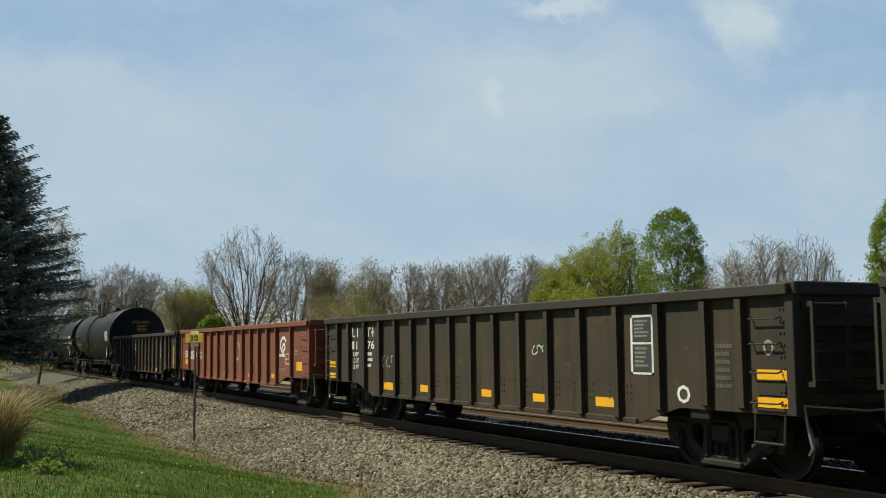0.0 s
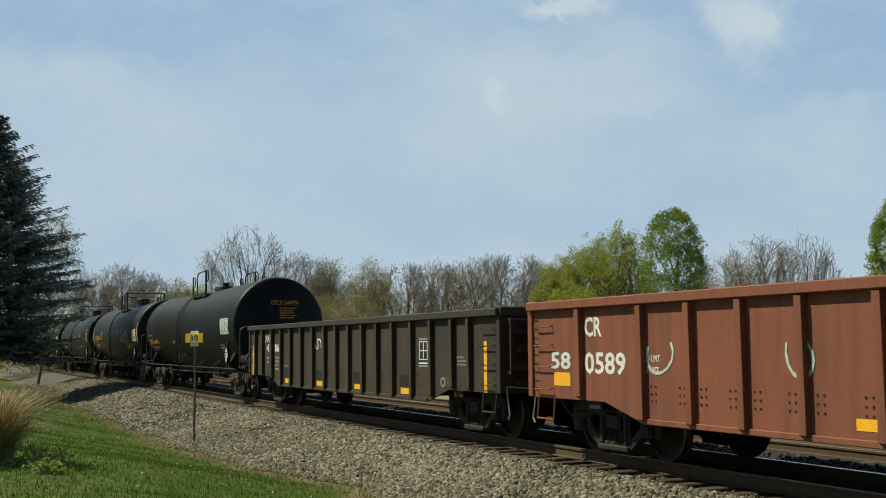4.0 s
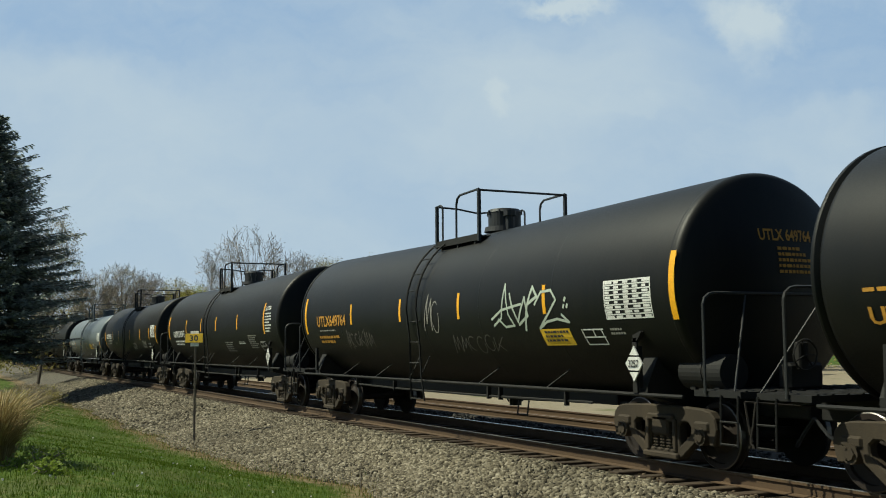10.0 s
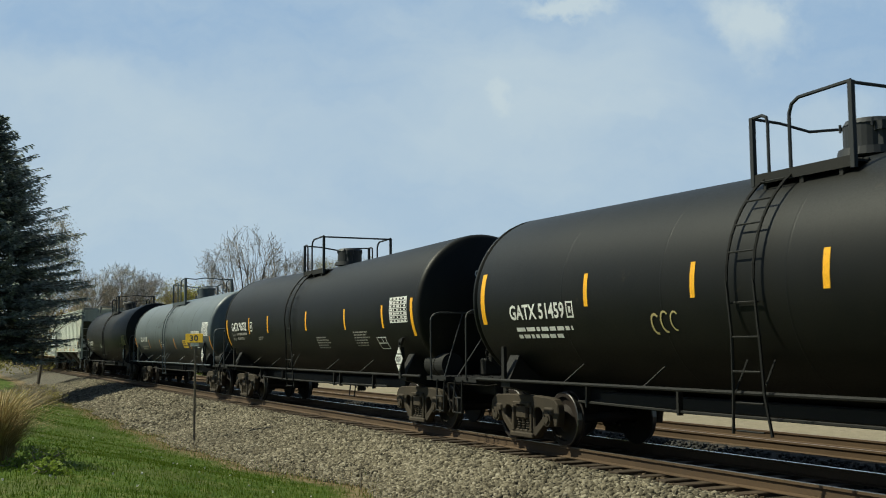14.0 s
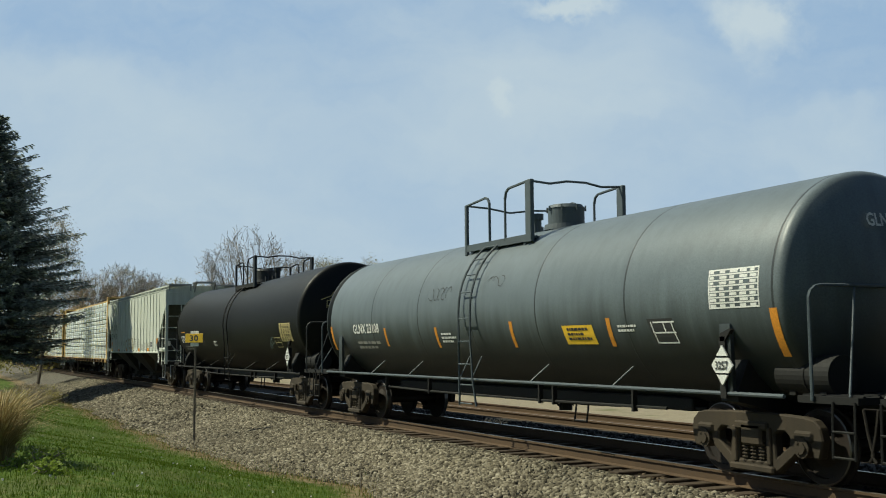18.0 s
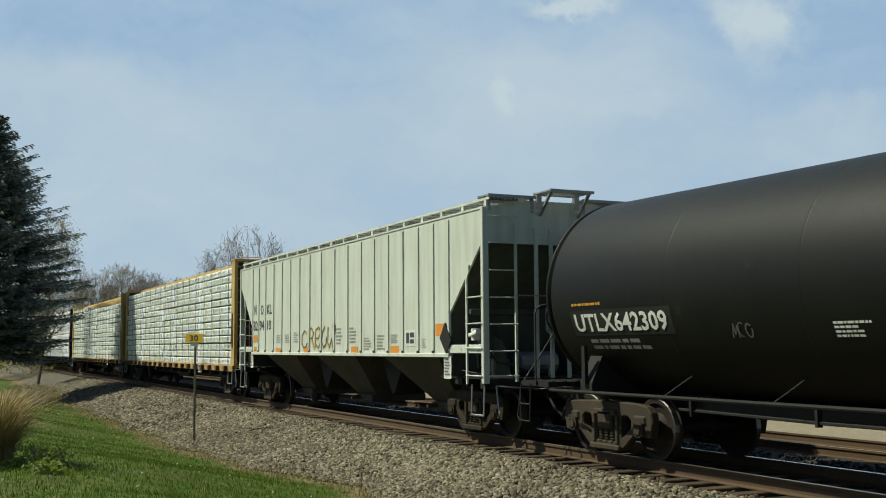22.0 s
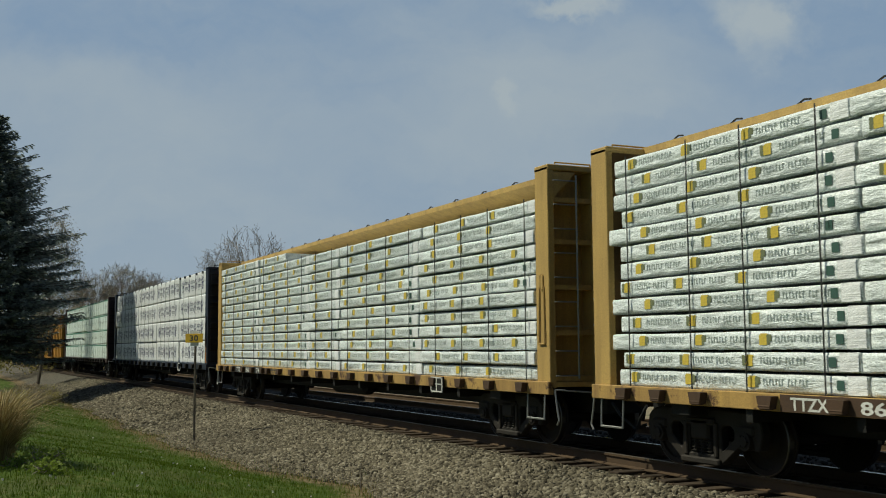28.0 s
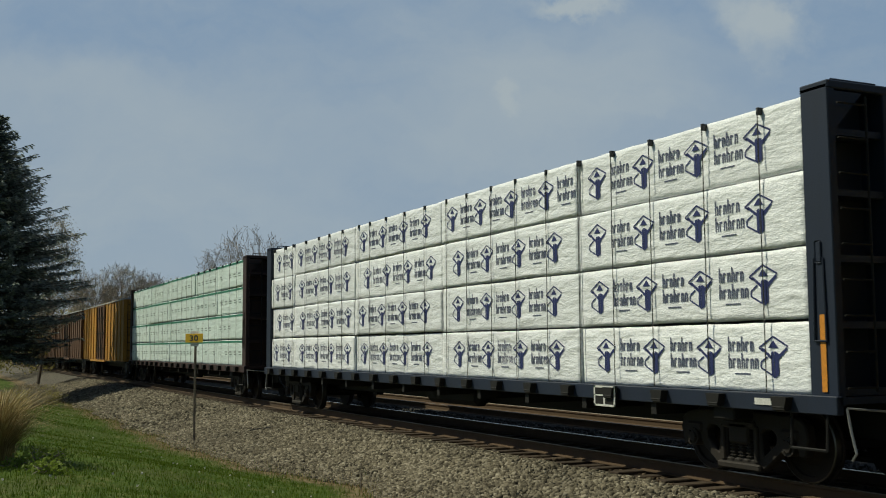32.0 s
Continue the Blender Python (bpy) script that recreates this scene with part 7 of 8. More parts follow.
            slack = max(0.0, noise.noise((x * 1.1, z * 2.2, sd + 30))) * (0.35 if m > 6 else 0.8)
            edge = 0.009 * (1 - min(1.0, 5 * min(f, 1 - f))) ** 2
            pr.append((y + edge + deep * (fold + slack), z))
        pr += [(-0.32, z1 + sag * 0.5), (-0.32, z0)]
        ring.append([bm.verts.new((x, p, q)) for p, q in pr])
    k_ = m + 3
    for p, q in zip(ring, ring[1:]):
        for k in range(k_):
            fc = bm.faces.new((p[k], p[(k + 1) % k_], q[(k + 1) % k_], q[k]))
            fc.smooth = k < m
    bm.faces.new(ring[0]); bm.faces.new(ring[-1][::-1])
    bmesh.ops.recalc_face_normals(bm, faces=bm.faces[:])
    return part("wrapped_package", bm, M[wrap], load), y


def load_of(label, cx):
    ld = thing("lumber_load", label, "lumber", "lumber loads", (cx, 0, 0))
    LOADS.append((ld, cx))
    return ld


def far_side(load, x0, x1, z0, z1, wrap):
    bm = box(bms(), x0, x1, 0.32, 1.38, z0, z1, 0.02)
    part("rear_package", bm, M[wrap], load, "wrapped bundles on the far side of the beam")


MARKS = {}


def mark(package, name, x, side, z):
    """A printed mark on a package; alike marks share one mesh."""
    if name not in MARKS:
        if name == "yellow_mark":
            rs, mt = [(0, 0.13, 0.055, 0.175), (0.02, 0.145, 0.175, 0.195)], "print_yellow"
        elif name == "dark_mark":
            rs, mt = [(0, 0.11, 0.06, 0.17)], "print_dark"
        elif name == "mark_shade":
            rs, mt = [(0, 0.05, 0.06, 0.19), (0.05, 0.09, 0.10, 0.18)], "print_shade"
        elif name == "white_end":
            rs, mt = [(0, 0.27, 0.012, 0.222)], "wrap_white"
        else:
            rs, mt = [], "print_grey"
            for w0, n in ((0.0, 7), (0.42, 3), (0.60, 3)):
                for q in range(n):
                    rs += [(w0 + q * 0.053, w0 + q * 0.053 + 0.012, 0.085, 0.165), (w0 + q * 0.053 + 0.012, w0 + q * 0.053 + 0.034, 0.15 - 0.06 * (q % 2), 0.165 - 0.06 * (q % 2))]
        ob = patches(name, rs, Flat(0.0), M[mt], package, "printed mark", off=0.0)
        MARKS[name] = tagged(ob, "printed mark", kind="stuff" if name == "printed_line" else "")
        ob.location = (x, -side - 0.004, z)
    else:
        tagged(same(name, MARKS[name], package, Matrix.Translation((x, -side - 0.004, z))), "printed mark", kind="stuff" if name == "printed_line" else "")


def printed_load(cx, seed, ragged=0.25, low_from=99.0, dark_share=0.8):
    """Thirteen layers of slim bundles with yellow marks and grey green print."""
    ld = load_of("pale wrapped lumber bundles with yellow printed marks", cx)
    rng = random.Random(seed)
    z, dz = 1.115, 0.2555
    gap = 0.036
    X0, X1 = -10.85, 10.85
    for r in range(13):
        x = X0 + rng.uniform(0, ragged)
        end = X1 - rng.uniform(0, 0.05)
        if r == 12:
            end = min(end, low_from)
        cuts = [x] + [c for c in (b + rng.uniform(-0.12, 0.12) for b in (-6.05, -1.2, 1.25, 6.1)) if c < end - 0.4] + [end]
        for a, b in zip(cuts, cuts[1:]):
            if b - a < 0.3:
                continue
            zz = z + r * dz
            ob, y = bundle(ld, a + 0.012, b - 0.012, zz, zz + dz - gap, rng, "wrap_grey")
            face = Flat(-y + 0.001)
            u = a + rng.uniform(0.05, 0.9)
            while u < b - 0.75:
                mark(ob, "yellow_mark", u, face.side, zz)
                mark(ob, "mark_shade", u - 0.06 if r % 2 else u + 0.125, face.side - 0.001, zz)
                if u + 1.05 < b:
                    mark(ob, "printed_line", u + 0.27, face.side, zz)
                u += 1.22 + rng.uniform(-0.02, 0.02)
            if rng.random() < dark_share:
                mark(ob, "dark_mark", b - 0.46, face.side, zz)
            if rng.random() < 0.7:
                mark(ob, "white_end", b - 0.30, face.side, zz)
    for x in np.arange(X0 + 0.6, X1, 1.22):
        xx = x + rng.uniform(-0.1, 0.1)
        part("cable", box(bms(), xx - 0.009, xx + 0.009, -1.447, -1.437, 1.1, 4.43 if xx < low_from else 4.18), M["strap"], ld, "thin tie-down cable")
    far_side(ld, X0 + 0.3, X1, 1.115, 4.17, "wrap_grey")
    return ld


def emblem(package, x, side, z, name="printed_emblem"):
    if name not in MARKS:
        vs, fs = [], []

        def poly(pts):
            k = len(vs)
            vs.extend((a, 0.0, b) for a, b in pts)
            fs.append(tuple(range(k, k + len(pts))))
        if name == "printed_emblem":
            s = 0.25

            def edge(a, b, w=0.042):
                d = Vector((b[0] - a[0], b[1] - a[1])).normalized() * w
                poly([((s + (a[0] - d.y) * s), (a[1] + d.x) * s), ((s + (b[0] - d.y) * s), (b[1] + d.x) * s), ((s + (b[0] + d.y) * s), (b[1] - d.x) * s), ((s + (a[0] + d.y) * s), (a[1] - d.x) * s)])
            for pts in ([(-0.16, -0.86), (0.02, -1.0), (0.02, 0.30), (-0.16, 0.22)], [(0.06, -1.0), (0.34, -0.84), (0.34, 0.20), (0.06, 0.30)], [(-0.34, 0.46), (0.34, 0.44), (0.0, 0.82)],
                        [(0.34, -0.12), (0.92, 0.36), (0.92, 0.52), (0.34, 0.12)], [(-0.16, -0.10), (-0.16, 0.08), (-0.70, 0.46), (-0.86, 0.40)]):
                poly([(s + p * s, q * s) for p, q in pts])
            for a, b in (((0.0, 1.0), (0.98, 0.52)), ((0.0, 1.0), (-0.98, 0.46)), ((-0.98, 0.46), (-0.72, 0.30)), ((-0.86, -0.24), (-0.88, -0.50)), ((-0.88, -0.50), (-0.16, -0.84)), ((-0.86, -0.24), (-0.42, 0.02))):
                edge(a, b)
            mt = "print_blue"
        else:
            k = 1.22
            for row, n in ((0.125, 6), (-0.085, 7)):
                for q in range(n):
                    x0, z0 = q * 0.066 * k, row - 0.055
                    h = 0.19 if q in (0, 3) else 0.125
                    poly([(x0, z0), (x0 + 0.022, z0), (x0 + 0.022, z0 + h), (x0, z0 + h)])
                    if q % 3 != 1:
                        poly([(x0 + 0.042, z0), (x0 + 0.062, z0), (x0 + 0.062, z0 + 0.11), (x0 + 0.042, z0 + 0.11)])
                    poly([(x0 + 0.022, z0 + 0.098), (x0 + 0.054, z0 + 0.098), (x0 + 0.054, z0 + 0.125), (x0 + 0.022, z0 + 0.125)])
            poly([(0.12, -0.215), (0.40, -0.215), (0.40, -0.198), (0.12, -0.198)])
            mt = "print_ink"
        ob = quads_mesh(name, vs, fs, M[mt], package, "dark blue printed emblem" if mt == "print_blue" else "printed word as bars")
        ob.location = (x, -side - 0.005, z)
        MARKS[name] = tagged(ob, ob["label"], kind="stuff" if name == "printed_word" else "")
    else:
        src = MARKS[name]
        tagged(same(name, src, package, Matrix.Translation((x, -side - 0.005, z))), src["label"], kind="stuff" if name == "printed_word" else "")


def tall_load(cx, seed, wrap, style):
    """Four layers of tall bundles."""
    ld = load_of("white wrapped lumber bundles with blue tree-like marks" if style == "blue" else "mint wrapped lumber bundles with green bands", cx)
    rng = random.Random(seed)
    rows = [(1.115, 1.95), (1.985, 2.82), (2.85, 3.70), (3.73, 4.58)]
    cuts = [-10.85, -8.6, -3.86, 1.01, 6.02, 10.86] if style == "blue" else [-10.85, -6.0, -1.2, 3.6, 7.2, 10.86]
    for zi, (z0, z1) in enumerate(rows):
        for a, b in zip(cuts, cuts[1:]):
            ob, y = bundle(ld, a + 0.012, b - 0.012, z0, z1, rng, wrap, 1.37)
            face = Flat(-y + 0.001)
            u = a + 0.22 + rng.uniform(0, 0.3)
            if style == "blue":
                while u < b - 0.2:
                    if u + 0.56 < b:
                        emblem(ob, u, face.side, (z0 + z1) / 2)
                    if u + 1.12 < b:
                        emblem(ob, u + 0.62, face.side, (z0 + z1) / 2, "printed_word")
                    u += 1.18
            else:
                patches("green_band", [(a + 0.02, b - 0.02, z1 - 0.085, z1 - 0.02)], face, M["print_green"], ob, "green printed band", off=0.004)
                ink = []
                while u < b - 0.4:
                    if rng.random() < 0.8:
                        ink += [(u, u + 0.3, z0 + 0.42, z0 + 0.46), (u + 0.05, u + 0.35, z0 + 0.34, z0 + 0.37)]
                    u += 0.62
                patches("printed_line", ink, face, M["print_grey"], ob, off=0.004)
    for x in np.arange(-10.6, 10.8, 0.98):
        xx = x + rng.uniform(-0.15, 0.15)
        cable = part("cable", box(bms(), xx - 0.007, xx + 0.007, -1.405, -1.398, 1.1, 4.55), M["strap"], ld, "thin tie-down cable")
        part("edge_guard", box(bms(), xx - 0.022, xx + 0.022, -1.405, -1.30, 4.50, 4.59, 0.006), M["strap"], cable)
    far_side(ld, -10.85, 10.86, 1.115, 4.56, wrap)
    return ld


CENTERBEAMS = []
for cx, paint, lab, dk in ((-111.68, "beam_yellow", "faded yellow centerbeam flatcar carrying lumber", False), (-135.53, "beam_yellow", "faded yellow centerbeam flatcar carrying lumber", False),
                           (-159.68, "beam_navy", "dark navy centerbeam flatcar carrying white lumber", True), (-184.63, "beam_maroon", "dark maroon centerbeam flatcar carrying mint lumber", True),
                           (-263.0, "beam_maroon", "dark maroon centerbeam flatcar carrying pale lumber", True)):
    CENTERBEAMS.append(centerbeam(lab, cx, paint, dark=dk))
ca, cb, cc, cd, ce = CENTERBEAMS
printed_load(-111.68, 81, 0.38)
printed_load(-135.53, 82, 0.08, -3.4, 0.25)
tall_load(-159.68, 83, "wrap_white", "blue")
tall_load(-184.63, 84, "wrap_green", "green")
tall_load(-263.0, 85, "wrap_white", "plain")
sill = Flat(1.48)
for car, row in ((ca, (("TTZX", -7.13, -6.54), ("865", -6.09, -5.56), ("44", -5.10, -4.84))), (cb, (("TTZX", -8.42, -7.71), ("862", -7.24, -6.68), ("741", -6.04, -5.56)))):
    patches("number_field", [(-9.05, -5.37, 0.905, 1.105) if car is cb else (-7.3, -4.82, 0.905, 1.105)], sill, M["ink" if car is cb else "rust"], car, "dark number field", off=0.003)
    for txt, x0, x1 in row:
        letters("number", txt, (x0, x1, 0.925, 1.075), sill, M["white"], car, "white stencilled letters")
    letters("stencil", "LT WT", (-4.5, -4.1, 0.93, 0.98), sill, M["ink"], car)
    patches("worn_stencil", [(-4.5, -4.22, 1.02, 1.06), (-4.18, -3.95, 1.02, 1.06), (-4.0, -3.8, 0.93, 0.98)], sill, M["ink"], car)
for car, x in ((cb, 6.9), (cc, 6.6), (ca, 6.5)):
    bm = box(bms(), x, x + 0.55, -1.54, -1.50, 0.80, 1.10)
    p = part("stencil_board", bm, M["frame_black"], car)
    patches("stencil_frame", [(x, x + 0.55, 0.80, 0.83), (x, x + 0.55, 1.07, 1.10), (x, x + 0.04, 0.80, 1.10), (x + 0.51, x + 0.55, 0.80, 1.10), (x + 0.25, x + 0.29, 0.83, 1.07), (x, x + 0.55, 0.95, 0.97)], Flat(1.54), M["white"], p, off=0.003)
patches("reflector", [(11.05, 11.13, 1.15, 2.02)], Flat(1.42), M["reflect_red"], cc, "orange reflector", off=0.012)
patches("worn_stencil", [(10.0, 10.5, 0.97, 1.05)], sill, M["white"], cc, off=0.004)


# ================= boxcars =================
def boxcar(label, cx, paint, L=8.3):
    car = thing("boxcar", label, "boxcar", "cars of the freight train", (cx, 0, 0))
    W, z0, zt = 1.45, 1.02, 4.35
    for s in (-1, 1):
        bm = box(bms(), -L, L, s * W - 0.03, s * W + 0.03, z0, zt)
        part("side_sheet", bm, M[paint], car)
        for x in np.linspace(-L + 0.06, L - 0.06, 15):
            if abs(x) > 1.7:
                bm = prism(bms(), [(s * W, z0), (s * (W + 0.08), z0 + 0.05), (s * (W + 0.08), zt - 0.1), (s * W, zt - 0.05)], x - 0.05, x + 0.05, axis="x")
                part("side_post", bm, M[paint], car)
        bm = box(bms(), -1.55, 1.45, s * (W + 0.10) - 0.03, s * (W + 0.10) + 0.03, z0 + 0.05, zt - 0.12, 0.01)
        d = part("sliding_door", bm, M[paint if s > 0 else "box_brown"], car, "plug door with rods")
        bm = bms()
        for x in (-1.1, -0.4, 0.4, 1.0):
            rod(bm, (x, s * (W + 0.16), z0 + 0.1), (x, s * (W + 0.16), zt - 0.2), 0.025, 6)
        for z in (1.7, 2.6, 3.5):
            box(bm, -1.5, 1.4, s * (W + 0.13), s * (W + 0.15), z - 0.04, z + 0.04)
        part("door_rod", bm, M["frame_black"], d)
        bm = box(bms(), -4.2, 2.0, s * (W + 0.1) - 0.05, s * (W + 0.1) + 0.05, z0 - 0.08, z0 + 0.03, 0.01)
        part("door_track", bm, M[paint], car)
        bm = box(bms(), s * (L - 0.02) - 0.04, s * (L - 0.02) + 0.04, -W, W, z0, zt)
        for z in np.arange(1.25, 4.2, 0.36):
            prism(bm, [(s * L, z - 0.1), (s * (L + 0.07), z), (s * L, z + 0.1)], -W + 0.1, W - 0.1)
        part("end_wall", bm, M[paint], car, "corrugated end wall")
        bm = bms()
        for y in (-1.35, -0.9):
            rod(bm, (s * (L + 0.12), y, 1.1), (s * (L + 0.12), y, 4.2), 0.016, 5)
        rungs(bm, s * (L + 0.12), -1.35, -0.9, [1.2 + 0.4 * i for i in range(8)], 0.013)
        part("end_ladder", bm, M["frame_black"], car)
        coupler(car, s * L, s)
    bm = prism(bms(), [(-W - 0.08, zt - 0.02), (0, zt + 0.2), (W + 0.08, zt - 0.02), (W + 0.08, zt - 0.08), (-W - 0.08, zt - 0.08)], -L - 0.05, L + 0.05, axis="x")
    for x in np.linspace(-L + 0.6, L - 0.6, 13):
        prism(bm, [(-W - 0.06, zt), (0, zt + 0.26), (W + 0.06, zt)], x - 0.03, x + 0.03, axis="x")
    part("roof", bm, M["box_roof"], car, "galvanised ribbed roof")
    bm = box(bms(), -L, L, -0.4, 0.4, 0.62, 1.0, 0.02)
    box(bm, -L, L, -W, W, 0.95, 1.03)
    part("underframe", bm, M["frame_black"], car)
    trucks(car, (-L + 1.9, L - 1.9), "truck_dark")
    return car


boxcar("orange yellow boxcar with a brown door", -205.6, "box_yellow")
boxcar("weathered brown boxcar with ribbed sides", -223.6, "box_brown")
boxcar("weathered brown boxcar with ribbed sides", -241.2, "box_brown")
boxcar("weathered brown boxcar with ribbed sides", -285.0, "box_brown")
# ================= plants =================
def limbs(rng, height, spread, trunk_r, levels, kids, rise=0.55, base=0.25, wob=0.16, stems=1):
    """The skeleton of a tree: (start, end, start radius, end radius) pieces and the tips."""
    pieces, tips = [], []

    def grow(p, d, length, r, level):
        n = 4 if level == 0 else 3 if level < 3 else 2
        pts = [p]
        for i in range(n):
            d = (d + Vector((rng.gauss(0, wob), rng.gauss(0, wob), rng.gauss(0, wob * 0.6) + (0.05 if level else 0.02)))).normalized()
            q = p + d * (length / n)
            r2 = r * (1 - 0.55 * (i + 1) / n)
            pieces.append((p, q, r * (1 - 0.55 * i / n), r2))
            p = q
            pts.append(p)
        if level >= levels:
            tips.append((p, d))
            return
        for k in range(kids[min(level, len(kids) - 1)]):
            f = (base if level == 0 else 0.2) + (1 - (base if level == 0 else 0.2)) * rng.random()
            i = min(n - 1, int(f * n))
            st = pts[i].lerp(pts[i + 1], f * n - i)
            a = rng.uniform(0, 6.283)
            out = Vector((math.cos(a), math.sin(a), 0))
            nd = (d * rise + out * (1 - rise * 0.4) * spread + Vector((0, 0, 0.25 * rise))).normalized()
            grow(st, nd, length * rng.uniform(0.42, 0.68), r * (1 - 0.5 * f) * rng.uniform(0.4, 0.6), level + 1)
        tips.append((p, d))

    for s in range(stems):
        lean = Vector((rng.uniform(-0.25, 0.25) * (stems > 1), rng.uniform(-0.25, 0.25) * (stems > 1), 1)).normalized()
        grow(Vector((rng.uniform(-0.3, 0.3) * (stems > 1), rng.uniform(-0.3, 0.3) * (stems > 1), -0.3)), lean, height * rng.uniform(0.58, 0.66), trunk_r, 0)
    return pieces, tips


def dome(rng, height, width, trunk_r, counts=(10, 6, 6, 3), low=0.34):
    """A bare crown: limbs part again and again and end on a rounded outline."""
    pieces, tips = [], []
    up, wide = height * (1 - low), width / 2
    base = Vector((0, 0, height * 0.10))
    pieces.append((Vector((0, 0, -0.3)), base, trunk_r, trunk_r * 0.85))

    def on_dome(d, f):
        return Vector((d.x * wide * f, d.y * wide * f, height * low + (up if d.z > 0 else height * low * 0.6) * d.z * f))

    def jitter(d, k):
        return (d + Vector((rng.gauss(0, k), rng.gauss(0, k), rng.gauss(0, k * 0.8)))).normalized()

    def limb(p, way, q, r0, r1, n):
        mid = p + way * (q - p).length * 0.5
        pts = [p]
        for i in range(1, n + 1):
            f = i / n
            pts.append(p * (1 - f) ** 2 + mid * 2 * f * (1 - f) + q * f * f + Vector((rng.gauss(0, 1), rng.gauss(0, 1), rng.gauss(0, 1))) * (0.012 * (q - p).length * (i < n)))
        for i, (a, b) in enumerate(zip(pts, pts[1:])):
            pieces.append((a, b, r0 + (r1 - r0) * i / n, r0 + (r1 - r0) * (i + 1) / n))
        return pts

    for i in range(counts[0]):
        a = 6.283 * (i + rng.uniform(-0.3, 0.3)) / counts[0] * 2.6
        e = math.asin(min(0.97, 0.15 + 0.85 * (i + 0.5) / counts[0]))
        d1 = Vector((math.cos(a) * math.cos(e), math.sin(a) * math.cos(e), math.sin(e)))
        p1 = limb(base, Vector((d1.x * 0.5, d1.y * 0.5, 1)).normalized(), on_dome(d1, 0.62), trunk_r * 0.45, trunk_r * 0.2, 6)
        for j in range(counts[1]):
            d2 = jitter(d1, 0.26)
            k = rng.randint(2, 6)
            p2 = limb(p1[k], (p1[k] - p1[k - 1]).normalized(), on_dome(d2, rng.uniform(0.74, 0.88)), trunk_r * 0.17, trunk_r * 0.07, 4)
            for m in range(counts[2]):
                d3 = jitter(d2, 0.15)
                k = rng.randint(1, 4)
                p3 = limb(p2[k], (p2[k] - p2[k - 1]).normalized(), on_dome(d3, rng.uniform(0.86, 1.0)), trunk_r * 0.06, trunk_r * 0.03, 3)
                tips.append((p3[-1], d3))
                for t in range(counts[3]):
                    k = rng.randint(1, 3)
                    w = jitter((p3[k] - p3[k - 1]).normalized(), 0.85)
                    limb(p3[k], w, p3[k] + w * rng.uniform(0.25, 0.6) + Vector((0, 0, 0.08)), 0.012, 0.008, 2)
    return pieces, tips


def wood(name, pieces, material, parent, thin=0.0):
    vs, fs = [], []
    for p, q, r0, r1 in pieces:
        d = (q - p)
        if d.length < 1e-5:
            continue
        d.normalize()
        a = d.orthogonal().normalized()
        b = d.cross(a)
        n = 6 if r0 > 0.06 else 3
        k = len(vs)
        for c, r in ((p, max(r0, thin)), (q, max(r1, thin * 0.8))):
            for i in range(n):
                t = 2 * math.pi * i / n
                vs.append(c + a * (r * math.cos(t)) + b * (r * math.sin(t)))
        fs += [(k + i, k + (i + 1) % n, k + n + (i + 1) % n, k + n + i) for i in range(n)]
    return quads_mesh(name, [tuple(v) for v in vs], fs, material, parent)


def leaf_cards(name, centres, radius, per, size, material, parent, seed, flat=1.0):
    """Many small separate leaf sprays round the given points."""
    rng = np.random.default_rng(seed)
    c = np.repeat(np.array(centres, float), per, 0)
    n = len(c)
    off = rng.normal(0, 1, (n, 3))
    off /= np.linalg.norm(off, axis=1, keepdims=True) + 1e-9
    off *= radius * rng.uniform(0.1, 1.0, (n, 1)) ** 0.6
    off[:, 2] *= flat
    c = c + off
    u = rng.normal(0, 1, (n, 3)); u /= np.linalg.norm(u, axis=1, keepdims=True)
    w = rng.normal(0, 1, (n, 3)); w -= (w * u).sum(1, keepdims=True) * u; w /= np.linalg.norm(w, axis=1, keepdims=True)
    s = size * rng.uniform(0.6, 1.3, (n, 1))
    v = np.stack([c - u * s, c + w * s * 0.55, c + u * s, c - w * s * 0.55], 1).reshape(-1, 3)
    f = np.arange(n * 4).reshape(n, 4)
    ob = np_mesh(name, v, f, material)
    if parent:
        ob.parent = parent
    return ob


def tree(label, x, y, height, width, kind, seed, z=-0.5):
    rng = random.Random(seed)
    t = thing("tree", label, "tree", at=(x, y, z))
    if kind == "bare":
        pc, tips = dome(rng, height, width, height * 0.017, (12, 6, 6, 3))
        leaf, per, lr, ls = None, 0, 0, 0
    elif kind == "bud":
        pc, tips = dome(rng, height, width, height * 0.013, (12, 6, 6, 4), 0.42)
        leaf, per, lr, ls = "leaf_bud", 6, 0.30, 0.04
    elif kind == "bud_green":
        pc, tips = dome(rng, height, width, height * 0.015, (12, 6, 6, 4), 0.42)
        leaf, per, lr, ls = "leaf_olive", 8, 0.32, 0.045
    elif kind == "pale":
        pc, tips = limbs(rng, height, 0.9, height * 0.010, 3, (12, 7, 6), 0.6, 0.2, 0.15, 1)
        leaf, per, lr, ls = "blossom", 9, 0.45, 0.06
    elif kind == "olive":
        pc, tips = limbs(rng, height, 0.9, height * 0.016, 3, (12, 7, 6), 0.64, 0.06, 0.14, 3)
        leaf, per, lr, ls = "leaf_olive", 26, 0.52, 0.055
    elif kind == "lime":
        pc, tips = limbs(rng, height, 1.0, height * 0.018, 3, (13, 7, 5), 0.58, 0.05, 0.15, 3)
        leaf, per, lr, ls = "leaf_lime", 52, 0.46, 0.07
    else:
        pc, tips = limbs(rng, height, 0.6, height * 0.022, 3, (18, 7, 5), 0.72, 0.03, 0.12, 1)
        leaf, per, lr, ls = "leaf_green", 58, 0.42, 0.072
